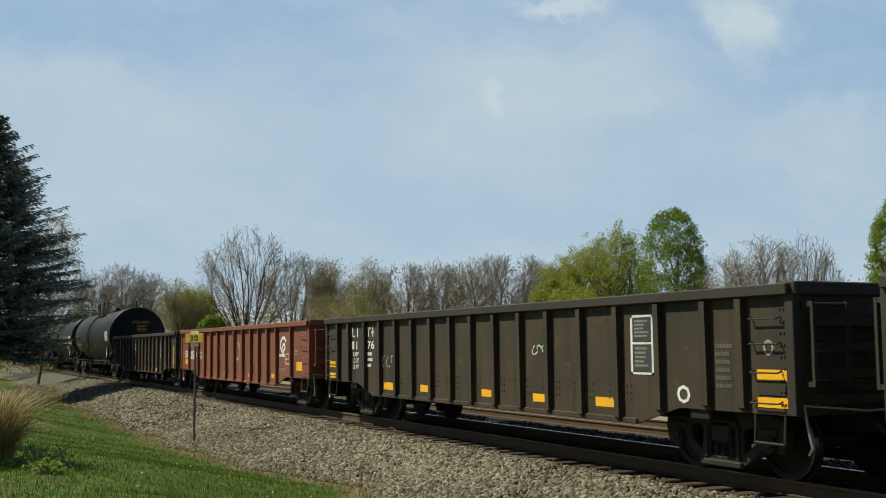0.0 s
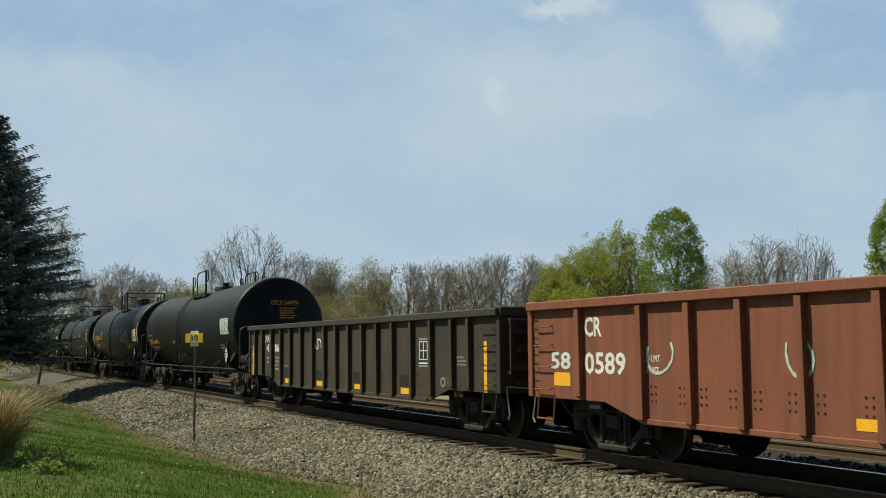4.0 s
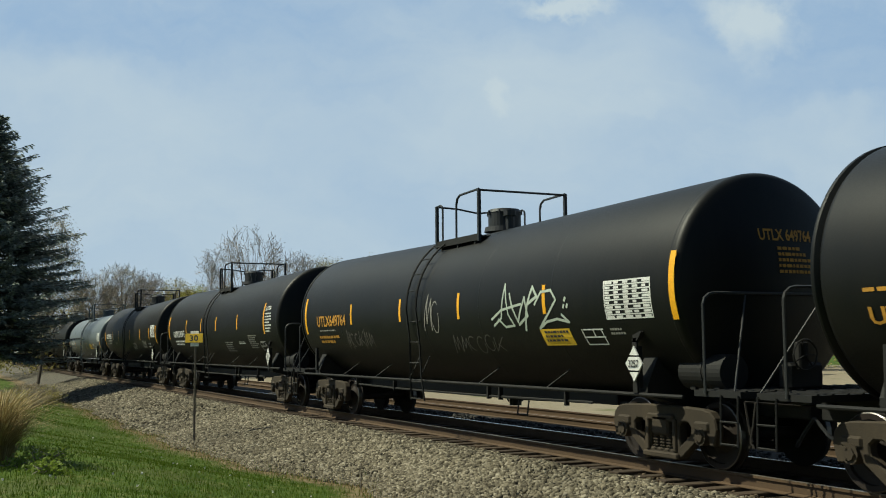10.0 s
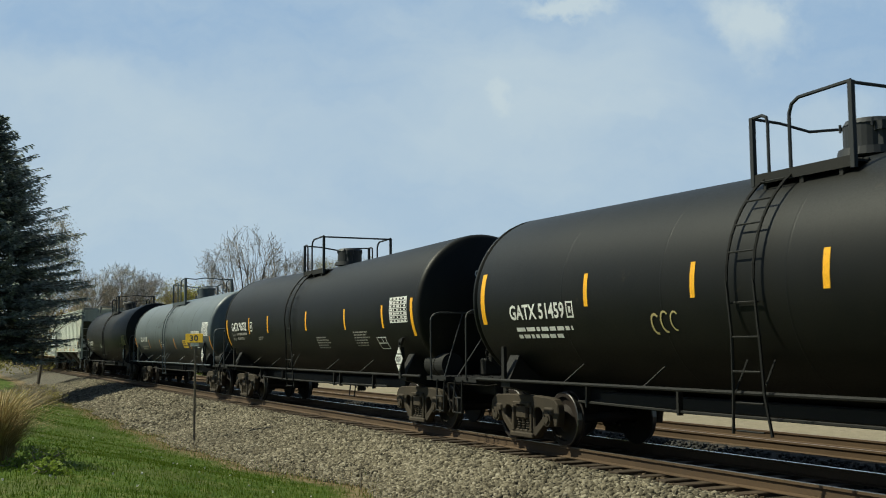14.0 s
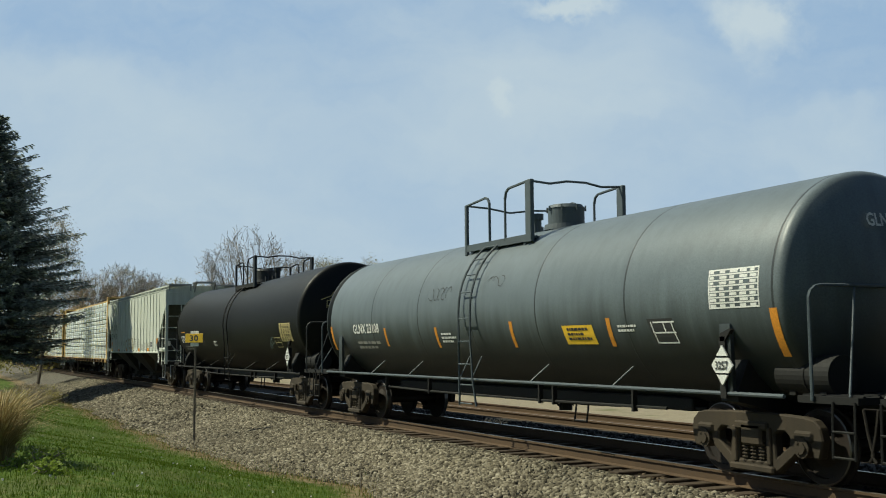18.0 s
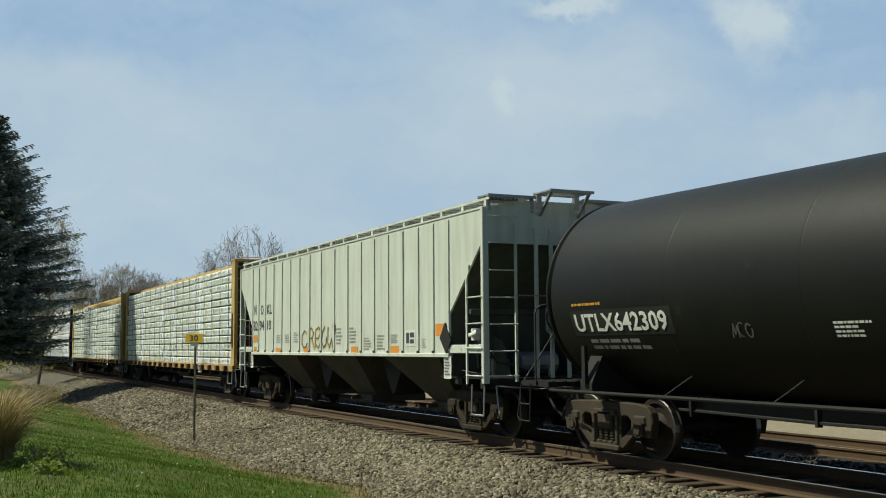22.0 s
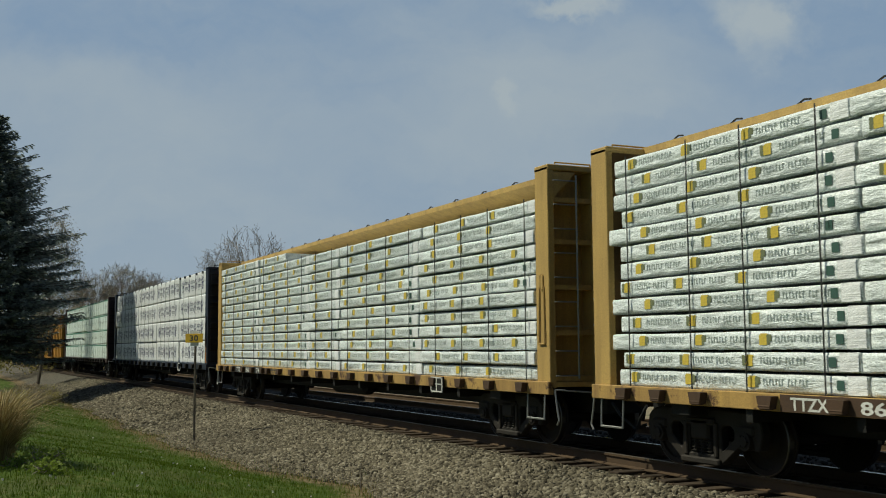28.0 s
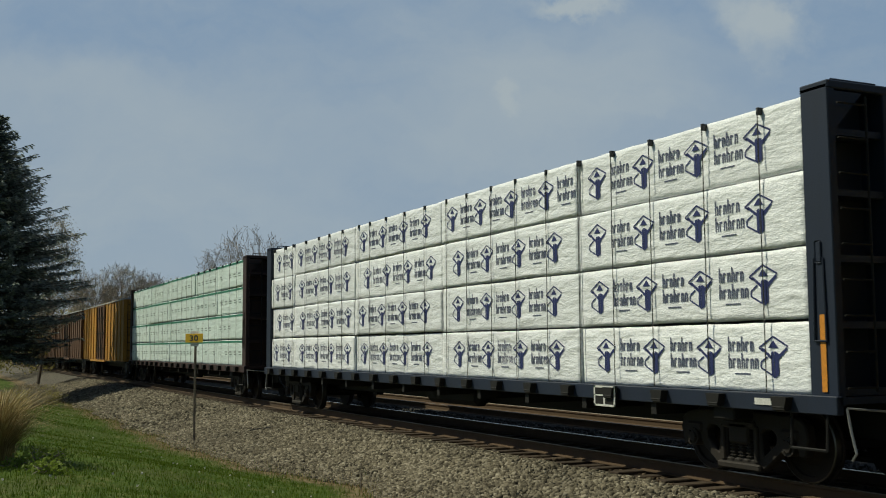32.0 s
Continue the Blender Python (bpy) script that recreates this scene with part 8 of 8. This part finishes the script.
    # fit the crown to its true width and height
    P = np.array([tuple(q) for _, q, _, _ in pc])
    hi = np.percentile(P[:, 2], 99.6)
    half = np.percentile(np.abs(P[:, :2]), 98)
    sx, sz_ = (width / 2) / half, height / hi

    def fit_to(v):
        p = Vector((v.x * sx, v.y * sx, v.z * sz_))
        if kind in ("bare", "bud", "bud_green"):
            return v
        if v.z <= 0:
            return p
        # hold the crown inside its rounded outline
        if kind == "column":
            most = crown(min(0.999, p.z / height)) * 0.85
            r = math.hypot(p.x, p.y)
            k = min(1.0, most / max(r, 1e-4))
            return Vector((p.x * k, p.y * k, min(p.z, height * 0.95)))
        low = 0.42
        q = Vector((p.x / (width / 2), p.y / (width / 2), (p.z - low * height) / ((1 - low) * height if p.z > low * height else 2 * height))).length
        return p if q < 0.85 else Vector((p.x, p.y, p.z - low * height)) * ((0.85 + 0.24 * (1 - math.exp((0.85 - q) / 0.3))) / q) + Vector((0, 0, low * height))

    def crown(h):
        return width / 2 * math.sqrt(max(0.0, 1 - h ** 4.5)) * (0.86 + 0.14 * min(1.0, h * 3))

    pc = [(fit_to(a), fit_to(b), r0, r1) for a, b, r0, r1 in pc]
    cs = [tuple(fit_to(p)) for p, _ in tips]
    if kind in ("column", "lime", "olive"):
        cs = cs[::4]
        # clumps of foliage set unevenly over the crown
        rr = random.Random(seed + 1)
        for _ in range(420 if kind == "column" else 280 if kind == "lime" else 170):
            a = rr.uniform(0, 6.283)
            if kind == "column":
                h = rr.random() ** 0.8
                R = crown(h) * rr.uniform(0.62, 0.98)
                z_ = 0.3 + h * (height - 0.5)
            else:
                e = math.asin(rr.uniform(-0.5, 0.97))
                f = rr.uniform(0.66, 0.96) * (1 + 0.10 * math.sin(3 * a + seed) * math.cos(e))
                R, z_ = width / 2 * math.cos(e) * f, height * (0.5 + 0.46 * math.sin(e) * f)
            cs.append((R * math.cos(a), R * math.sin(a), z_))
    wood("trunk", [p for p in pc if p[2] > 0.03], M["bark"], t)
    if kind in ("bare", "bud", "pale", "bud_green", "olive"):
        wood("bare_crown", [p for p in pc if p[2] <= 0.03], M["twig"], t, 0.013)
    if leaf:
        leaf_cards("crown", cs, lr, per, ls, M[leaf], t, seed)
    return t


def bearing(px_, dist):
    """Ground place at a compass bearing from the eye; px_ runs across the view."""
    d = FORWARD + VIEW.to_3x3().col[0] * ((px_ - 784) / 1888.0)
    d = Vector((d.x, d.y)).normalized() * dist
    return EYE.x + d.x, EYE.y + d.y


WOOD_ROW = [
    (150, 92, 8.2, 8.5, "bud", "half-bare grey brown tree in first leaf"), (205, 95, 9.0, 8.2, "bud_green", "thin olive tree in first leaf"), (250, 96, 8.6, 7.8, "bud", "half-bare grey brown tree in first leaf"),
    (318, 84, 7.4, 4.6, "olive", "rounded olive green tree beside the yard"), (378, 80, 4.2, 2.4, "column", "small round green shrub tree"),
    (438, 88, 12.0, 9.9, "bare", "tall bare grey tree with spreading branches"), (522, 92, 10.0, 8.4, "bud", "bare brown tree in the thicket"),
    (585, 92, 10.0, 4.6, "olive", "olive tree coming into leaf"), (648, 90, 9.6, 5.4, "olive", "olive tree coming into leaf"), (610, 80, 6.4, 6.0, "olive", "low yellow olive tree"),
    (715, 94, 9.3, 7.8, "bud", "bare brown tree behind the yard"), (765, 96, 9.6, 8.1, "bud", "bare brown tree behind the yard"), (815, 95, 9.4, 6.9, "bud_green", "thin olive tree in first leaf"), (868, 92, 9.9, 8.4, "bud", "bare reddish brown tree"), (922, 94, 10.0, 8.4, "bud", "bare reddish brown tree"),
    (985, 88, 9.2, 4.4, "lime", "bright yellow green spring tree"), (1035, 87, 11.0, 5.6, "lime", "bright yellow green spring tree"), (1092, 86, 11.9, 6.0, "lime", "bright yellow green spring tree"), (1010, 72, 6.2, 5.0, "lime", "low yellow green spring tree"),
    (1190, 80, 11.9, 5.6, "column", "dense upright green tree with a rounded top"),
    (1285, 94, 9.6, 8.4, "bud_green", "half-bare tree with olive buds"), (1345, 94, 11.0, 9.9, "bud_green", "half-bare tree with olive buds"), (1425, 95, 11.3, 6.7, "bare", "bare tree with fine twigs"),
    (1604, 80, 12.3, 5.6, "column", "dense green tree behind the yard"), (345, 86, 6.9, 3.6, "lime", "rounded green tree beside the yard"),
]
for i, (px_, dist, h, w, kind, lab) in enumerate(WOOD_ROW):
    bx, by = bearing(px_, dist)
    tree(lab, bx, by, h + 0.3, w, kind, 300 + i)
bx, by = bearing(72, 76)
tree("pale half-bare tree behind the spruce", bx, by, 12.4, 5.6, "pale", 401, -0.7)

# far thicket behind the yard
rng = np.random.default_rng(9)
cs = []
for px_ in np.arange(-250, 1900, 9.0):
    for k in range(4):
        bx, by = bearing(px_ + rng.uniform(-8, 8), rng.uniform(96, 112))
        cs.append((bx, by, rng.uniform(-0.2, 5.6)))
tagged(leaf_cards("thicket", cs, 1.5, 60, 0.13, M["leaf_olive"], None, 10), "low olive brown thicket behind the yard", "thicket", kind="stuff")
cs = [(c[0] * 1.02, c[1] * 1.02 + 1, c[2] * 1.0 + 0.9) for c in cs[::2]]
tagged(leaf_cards("thicket", cs, 1.6, 90, 0.11, M["leaf_bud"], None, 11), "low bare brown thicket behind the yard", "thicket", kind="stuff")


def spruce(label, x, y, height, radius, seed, z):
    rng = random.Random(seed)
    t = thing("spruce_tree", label, "tree", at=(x, y, z))
    wood("trunk", [(Vector((0, 0, i * height / 8)), Vector((0, 0, (i + 1) * height / 8)), 0.24 * (1 - i / 8.3), 0.24 * (1 - (i + 1) / 8.3)) for i in range(8)], M["bark"], t)
    pc, vs = [], []
    h = 2.4
    while h < height - 0.15:
        k = h / height
        R = min(radius * 0.62, radius * 1.04 * (1 - k) ** 0.90) * (1.0 if k > 0.26 else 0.62 + 1.46 * k) + 0.14
        for b in range(10 if k < 0.75 else 7):
            a = rng.uniform(0, 6.283)
            r = R * rng.uniform(0.62, 1.15)
            st = Vector((0, 0, h + rng.uniform(-0.12, 0.12)))
            droop = (0.36 - 0.75 * k + rng.uniform(-0.14, 0.14)) * r
            pts = []
            for i in range(6):
                f = i / 5
                pts.append(st + Vector((math.cos(a) * r * f, math.sin(a) * r * f, -droop * f * (1.25 - 0.45 * f) + 0.10 * f ** 3 * r)))
            for p, q in zip(pts, pts[1:]):
                pc.append((p, q, 0.03 * (1 - k * 0.6), 0.02))
            side = Vector((-math.sin(a), math.cos(a), 0))
            out = Vector((math.cos(a), math.sin(a), 0))
            # side shoots, each a flat spray that hangs from the bough
            n = int(9 + r * 9)
            for j in range(n):
                f = 0.15 + 0.85 * (j + rng.random()) / n
                i = min(4, int(f * 5))
                c = pts[i].lerp(pts[i + 1], f * 5 - i)
                ln = (0.16 + 0.75 * (1 - f)) * min(1.0, 0.3 + r * 0.3) * rng.uniform(0.7, 1.2)
                way = (out * rng.uniform(0.5, 1.0) + side * rng.choice((-1, 1)) * rng.uniform(0.5, 1.1) + Vector((0, 0, rng.uniform(-0.35, 0.05)))).normalized()
                m_ = max(3, int(ln / 0.075))
                for q in range(m_):
                    g = (q + rng.random()) / m_
                    m = c + way * ln * g + Vector((0, 0, -0.16 * ln * g * g + rng.uniform(-0.07, 0.03)))
                    d = (way + side * rng.uniform(-0.8, 0.8) + Vector((0, 0, rng.uniform(-0.4, 0.15)))).normalized() * rng.uniform(0.08, 0.16)
                    up = Vector((rng.uniform(-0.6, 0.6), rng.uniform(-0.6, 0.6), 1)).normalized()
                    wv = d.cross(up).normalized() * rng.uniform(0.04, 0.075)
                    vs.append((m - d, m - wv, m + d, m + wv))
        h += rng.uniform(0.13, 0.25)
    wood("bough", pc, M["bark"], t)
    v = np.array([tuple(p) for q in vs for p in q], float)
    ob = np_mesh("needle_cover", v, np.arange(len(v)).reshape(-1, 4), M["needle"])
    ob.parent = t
    return t


spruce("tall dark blue green spruce beside the track", -61.4, -7.89, 15.35, 7.2, 501, -0.75)


# lawn, flowers and dry clumps
def blades(name, n, pick, h0, h1, w, material, label, seed, lean=0.5):
    rng = np.random.default_rng(seed)
    pts = np.array([pick(rng) for _ in range(n)])
    x, y = pts[:, 0], pts[:, 1]
    z = np.array([ground_z(a, b) for a, b in pts])
    a = rng.uniform(0, 2 * np.pi, n)
    h = rng.uniform(h0, h1, n)
    ln = rng.uniform(0, lean, n) * h
    b = rng.uniform(0, 2 * np.pi, n)
    dx, dy = np.cos(a) * w, np.sin(a) * w
    v = np.stack([np.stack([x - dx, y - dy, z - 0.01], -1), np.stack([x + dx, y + dy, z - 0.01], -1), np.stack([x + np.cos(b) * ln, y + np.sin(b) * ln, z + h], -1)], 1).reshape(-1, 3)
    return tagged(np_mesh(name, v, np.arange(3 * n).reshape(n, 3), material), label, "grass", kind="stuff")


def lawn_pick(rng):
    while True:
        x = -9.0 - 42.0 * rng.random() ** 1.7
        y = rng.uniform(-11.5, -3.3)
        if y < toe(x) - (0.50 if -32 < x < -13 else 0.25) + rng.normal(0, 0.2) and (y - EYE.y) > -0.02 * x * 0 - 0.2 + 0.005 * -x:
            return x, y


blades("lawn_grass", 70000, lawn_pick, 0.03, 0.075, 0.006, M["blade"], "short mown spring grass", 21)


def edge_pick(rng):
    x = -9.0 - 50.0 * rng.random() ** 1.5
    return x, toe(x) + rng.normal(-0.12, 0.22)


blades("edge_weeds", 5000, edge_pick, 0.04, 0.13, 0.008, M["straw"], "dry weeds along the foot of the ballast", 22, 1.0)
blades("edge_weeds", 2600, edge_pick, 0.04, 0.12, 0.008, M["blade"], "green weeds along the foot of the ballast", 23, 0.8)
rng = np.random.default_rng(31)
cs = []
for _ in range(90):
    x, y = lawn_pick(rng)
    cs.append((x, y, ground_z(x, y) + 0.07))
tagged(leaf_cards("dandelions", cs, 0.012, 8, 0.018, M["flower"], None, 32), "scattered white dandelion heads in the lawn", "flowers", kind="stuff")


def dry_clump(label, x, y, h, r, n, seed):
    rng = random.Random(seed)
    t = thing("ornamental_grass", label, "plant", at=(x, y, ground_z(x, y)))
    vs = []
    for i in range(n):
        a, k = rng.uniform(0, 6.283), rng.random()
        p = Vector((math.cos(a) * r * 0.25 * k, math.sin(a) * r * 0.25 * k, 0))
        d = Vector((math.cos(a), math.sin(a), 0))
        hh, rr = h * rng.uniform(0.45, 1.0), r * rng.uniform(0.25, 1.0)
        w = d.orthogonal().normalized()
        w = Vector((-d.y, d.x, 0)) * 0.006
        pts = [p + d * rr * f ** 1.8 + Vector((0, 0, hh * (f - 0.28 * f ** 3))) for f in (0, 0.35, 0.7, 1.0)]
        for q0, q1 in zip(pts, pts[1:]):
            vs.append((q0 - w, q1 - w * 0.7, q1 + w * 0.7, q0 + w))
    v = np.array([tuple(q) for f in vs for q in f], float)
    ob = np_mesh("blades", v, np.arange(len(v)).reshape(-1, 4), M["straw"])
    ob.parent = t
    return t


dry_clump("tall clump of dry tan ornamental grass", -17.8, -9.52, 1.55, 0.9, 1100, 41)
dry_clump("clump of dry tan ornamental grass", -21.0, -9.72, 1.35, 0.8, 600, 42)


def low_bush(label, x, y, h, w, seed, leafmat):
    rng = random.Random(seed)
    t = thing("bush", label, "bush", at=(x, y, ground_z(x, y)))
    pc, tips = limbs(rng, h * 1.3, 1.3, 0.02, 2, (9, 5), 0.4, 0.05, 0.2, 5)
    wood("stem_tuft", pc, M["twig"], t, 0.006)
    leaf_cards("foliage", [tuple(p) for p, _ in tips], 0.12, 5, 0.035, M[leafmat], t, seed)
    return t


low_bush("low dark leafy bush at the lawn edge", -17.2, -9.25, 0.55, 0.8, 51, "leaf_green")
low_bush("low leafy brush at the lawn edge", -16.4, -9.05, 0.40, 0.6, 52, "leaf_green")
low_bush("dry brush beside the ballast", -52.0, -5.9, 1.0, 1.6, 53, "leaf_olive")
low_bush("dry brush beside the ballast", -56.5, -5.6, 0.9, 1.6, 54, "leaf_bud")
low_bush("dry brush beside the ballast", -47.0, -7.0, 1.0, 1.6, 55, "leaf_bud")
low_bush("tangled brown brush by the spruce", -44.0, -7.3, 1.1, 1.8, 59, "leaf_bud")
low_bush("tangled brown brush by the spruce", -41.0, -7.9, 1.0, 1.6, 60, "leaf_bud")
low_bush("tangled brown brush by the spruce", -38.0, -8.2, 1.0, 1.6, 63, "leaf_olive")
dry_clump("dry grass clump by the spruce", -50.0, -6.9, 1.0, 1.1, 500, 56)
dry_clump("dry grass clump by the spruce", -55.0, -6.6, 0.9, 1.1, 500, 57)
dry_clump("dry grass clump by the spruce", -62.0, -5.6, 0.9, 1.2, 500, 58)


# ================= speed sign and stake =================
sg = thing("speed_sign", "small yellow speed sign on a thin steel post", "sign", at=(-28.9, -4.1, -0.62))
bm = box(bms(), -0.012, 0.012, -0.018, 0.018, -0.25, 2.72)
box(bm, -0.02, -0.010, -0.03, 0.03, -0.25, 2.72)
part("post", bm, M["stake"], sg, "thin weathered steel post").rotation_euler = (0.0, radians(0.5), 0)
aim = math.atan2(-0.80, 0.60)
for nm, w, z0, z1, mt, off in (("sign_plate", 0.30, 2.46, 2.70, "ytag", 0.05), ("back_plate", 0.14, 2.36, 2.77, "white", 0.03)):
    bm = box(bms(), off, off + 0.012, -w, w, z0, z1, 0.004)
    o = part(nm, bm, M[mt], sg)
    o.rotation_euler = (0, 0, aim)
    if nm == "sign_plate":
        vs, fs = glyphs("30")
        wd = vs[:, 0].max()
        n = quads_mesh("numeral", [(off + 0.014, -0.15 + 0.30 * a / wd, 2.50 + 0.16 * b) for a, b in vs], fs, M["ink"], o, "black numerals")
sk = thing("stake", "thin weathered marker stake in the ballast", "stake", at=(-18.6, -3.3, -0.85))
part("rod", rod(bms(), (0, 0, -0.1), (0.01, 0, 0.42), 0.012, 6, 0.009), M["stake"], sk)

# ================= clouds =================
CLOUDS = [(-3.46, 1.46, 2.28, 0.42, -10, 0.6, "soft"), (0.93, 1.54, 2.12, 0.64, 8, 0.55, "soft"), (-0.13, 0.91, 3.28, 0.48, 0, 0.25, "soft"), (3.74, 1.2, 0.95, 0.21, 0, 0.3, "soft"), (1.17, 2.29, 0.56, 0.14, 0, 0.95, "crisp"), (2.92, 2.15, 0.5, 0.33, -25, 0.95, "crisp"), (2.87, 1.83, 0.19, 0.32, 20, 0.4, "crisp"), (0.56, 1.5, 0.16, 0.18, 0, 0.9, "crisp"), (1.73, 1.36, 0.48, 0.13, 0, 0.3, "crisp"), (0.83, 1.33, 0.58, 0.24, 0, 0.28, "crisp")]  # bearing, height, half width, half height, tilt, thickness


def cloud_sheet():
    m = bpy.data.materials.new("thin bright cloud")
    m.use_nodes = True
    nt = m.node_tree
    nt.nodes.clear()
    out = nt.nodes.new("ShaderNodeOutputMaterial")
    co = nt.nodes.new("ShaderNodeTexCoord").outputs["Object"]
    turn = VIEW.to_3x3()

    def vec(op, a, b):
        n = nt.nodes.new("ShaderNodeVectorMath"); n.operation = op
        for value, sock in ((a, n.inputs[0]), (b, n.inputs[1])):
            if hasattr(value, "links"):
                nt.links.new(value, sock)
            else:
                sock.default_value = value
        return n.outputs["Value"] if op in ("DOT_PRODUCT", "LENGTH") else n.outputs[0]

    def num(op, a, b):
        n = nt.nodes.new("ShaderNodeMath"); n.operation = op
        for value, sock in ((a, n.inputs[0]), (b, n.inputs[1])):
            if hasattr(value, "links"):
                nt.links.new(value, sock)
            else:
                sock.default_value = value
        return n.outputs[0]

    # bearing and height on the sky, in tenths of a radian
    ahead = vec("DOT_PRODUCT", co, tuple(-turn.col[2]))
    u = num("MULTIPLY", num("DIVIDE", vec("DOT_PRODUCT", co, tuple(turn.col[0])), ahead), 10.0)
    v = num("MULTIPLY", num("DIVIDE", vec("DOT_PRODUCT", co, tuple(turn.col[1])), ahead), 10.0)
    uv = nt.nodes.new("ShaderNodeCombineXYZ")
    nt.links.new(u, uv.inputs[0]); nt.links.new(v, uv.inputs[1])
    uv = uv.outputs[0]

    def warped(scale, detail, size, rough=0.55):
        n = put(nt, "ShaderNodeTexNoise", Scale=scale, Detail=detail, Roughness=rough)
        nt.links.new(uv, n.inputs["Vector"])
        return vec("ADD", uv, vec("MULTIPLY", vec("SUBTRACT", n.outputs["Color"], (0.5, 0.5, 0.5)), (size, size, 0.0)))

    soft, crisp = warped(0.7, 5, 1.5), warped(2.2, 8, 0.7, 0.62)
    # thin veil, thicker near the horizon
    low = put(nt, "ShaderNodeMapRange")
    low.inputs["From Min"].default_value, low.inputs["From Max"].default_value = 2.4, -0.6
    low.inputs["To Min"].default_value, low.inputs["To Max"].default_value = 0.02, 0.55
    nt.links.new(v, low.inputs["Value"])
    fac = low.outputs[0]
    streak = ramp(nt, noise_of(nt, soft, 0.55, 6, (0.55, 1.5, 1.0), 0.55), [(0.36, 0.0), (0.70, 0.66)])
    fac = mix(nt, 1.0, fac, streak, "SCREEN")
    fine = ramp(nt, noise_of(nt, crisp, 1.6, 7, (0.6, 1.2, 1.0), 0.6), [(0.42, 0.0), (0.8, 0.24)])
    fac = mix(nt, 1.0, fac, fine, "SCREEN")
    for x, y, rx, ry, roll, amount, field in CLOUDS:
        mp = nt.nodes.new("ShaderNodeMapping")
        mp.vector_type = "TEXTURE"
        mp.inputs["Location"].default_value = (x, y, 0)
        mp.inputs["Rotation"].default_value = (0, 0, radians(roll))
        mp.inputs["Scale"].default_value = (rx, ry, 1)
        nt.links.new(soft if field == "soft" else crisp, mp.inputs[0])
        mr = put(nt, "ShaderNodeMapRange")
        mr.interpolation_type = "SMOOTHSTEP"
        mr.inputs["From Min"].default_value, mr.inputs["From Max"].default_value = 1.25, 0.05 if field == "soft" else 0.3
        mr.inputs["To Max"].default_value = amount
        nt.links.new(vec("LENGTH", mp.outputs[0], (0, 0, 0)), mr.inputs["Value"])
        fac = mix(nt, 1.0, fac, mr.outputs[0], "SCREEN")
    em = nt.nodes.new("ShaderNodeEmission")
    nt.links.new(mix(nt, fac, (0.287, 0.404, 0.580), (0.518, 0.566, 0.600)), em.inputs["Color"])
    em.inputs["Strength"].default_value = 1.0
    cover = put(nt, "ShaderNodeMapRange")
    cover.inputs["To Min"].default_value, cover.inputs["To Max"].default_value = 0.86, 0.97
    nt.links.new(fac, cover.inputs["Value"])
    tr = nt.nodes.new("ShaderNodeBsdfTransparent")
    mx = nt.nodes.new("ShaderNodeMixShader")
    nt.links.new(cover.outputs[0], mx.inputs[0]); nt.links.new(tr.outputs[0], mx.inputs[1]); nt.links.new(em.outputs[0], mx.inputs[2])
    nt.links.new(mx.outputs[0], out.inputs["Surface"])
    az = math.atan2(FORWARD.y, FORWARD.x)
    vs, fs = [], []
    na, ne = 40, 20
    for i in range(na + 1):
        for j in range(ne + 1):
            a, e = az + radians(-60 + 120 * i / na), radians(-1 + 61 * j / ne)
            vs.append((2500 * math.cos(a) * math.cos(e), 2500 * math.sin(a) * math.cos(e), 2500 * math.sin(e)))
    fs = [(i * (ne + 1) + j, (i + 1) * (ne + 1) + j, (i + 1) * (ne + 1) + j + 1, i * (ne + 1) + j + 1) for i in range(na) for j in range(ne)]
    ob = quads_mesh("backdrop_clouds", vs, fs, m)
    ob.location = EYE
    return tagged(ob, "thin white clouds drifting over a pale blue sky", "clouds", kind="structure")


clouds = cloud_sheet()
# ================= ties last =================
ties(300, 3.0, 0.53, 0.0, -0.178, "weathered timber ties of the main track", 61)
ties(220, 0.0, 0.55, TRACK2, -0.272, "weathered timber ties of the second track", 62)

# ================= what moves =================
RUN = [(0.0, -90.96), (1.0, -84.05), (2.0, -77.17), (2.5, -73.68), (4.5, -59.70), (5.0, -56.22), (6.0, -49.26), (7.0, -42.30), (8.0, -35.29), (9.0, -28.32), (10.0, -21.32), (11.0, -14.24), (12.0, -7.15), (13.0, 0.0),
       (14.0, 7.17), (14.5, 10.75), (16.5, 25.18), (17.0, 28.78), (18.0, 36.01), (19.0, 43.23), (20.0, 50.49), (21.0, 57.82), (22.0, 65.14), (23.0, 72.44), (24.0, 79.86), (25.0, 87.30), (25.5, 90.98), (27.5, 105.60), (28.0, 109.29), (29.0, 116.80), (30.0, 124.43), (31.0, 132.00), (32.0, 139.56)]


def motions():
    cars = [o for o in scene.objects if o.parent is None and o.get("group") in ("cars of the freight train", "lumber loads")]
    for car in cars:
        x = car.location.x
        walk(car, [(t, pose(x + s, 0, 0)) for t, s in RUN])
    # the wheels roll along
    ts, ss = zip(*RUN)
    rows = [i * 2 / 30 for i in range(481)]
    roll = np.interp(rows, ts, ss) / WHEEL_R
    firsts = {}
    for o in list(scene.objects):
        if "axle" not in o:
            continue
        k = o["axle"]
        if k not in firsts:
            walk(o, [(t, Matrix.Translation((k * BASE, 0, WHEEL_R)) @ Matrix.Rotation(a, 4, "Y")) for t, a in zip(rows, roll)])
            firsts[k] = o
        else:
            src = firsts[k].animation_data
            o.rotation_mode = "QUATERNION"
            o.animation_data_create()
            o.animation_data.action = src.action
            o.animation_data.action_slot = src.action_slot
    drift = [(0.0, pose(*EYE, 0, 0, 0.35)), (SECONDS, pose(*EYE, 0, 0, -0.45))]
    walk(clouds, drift)


motions()
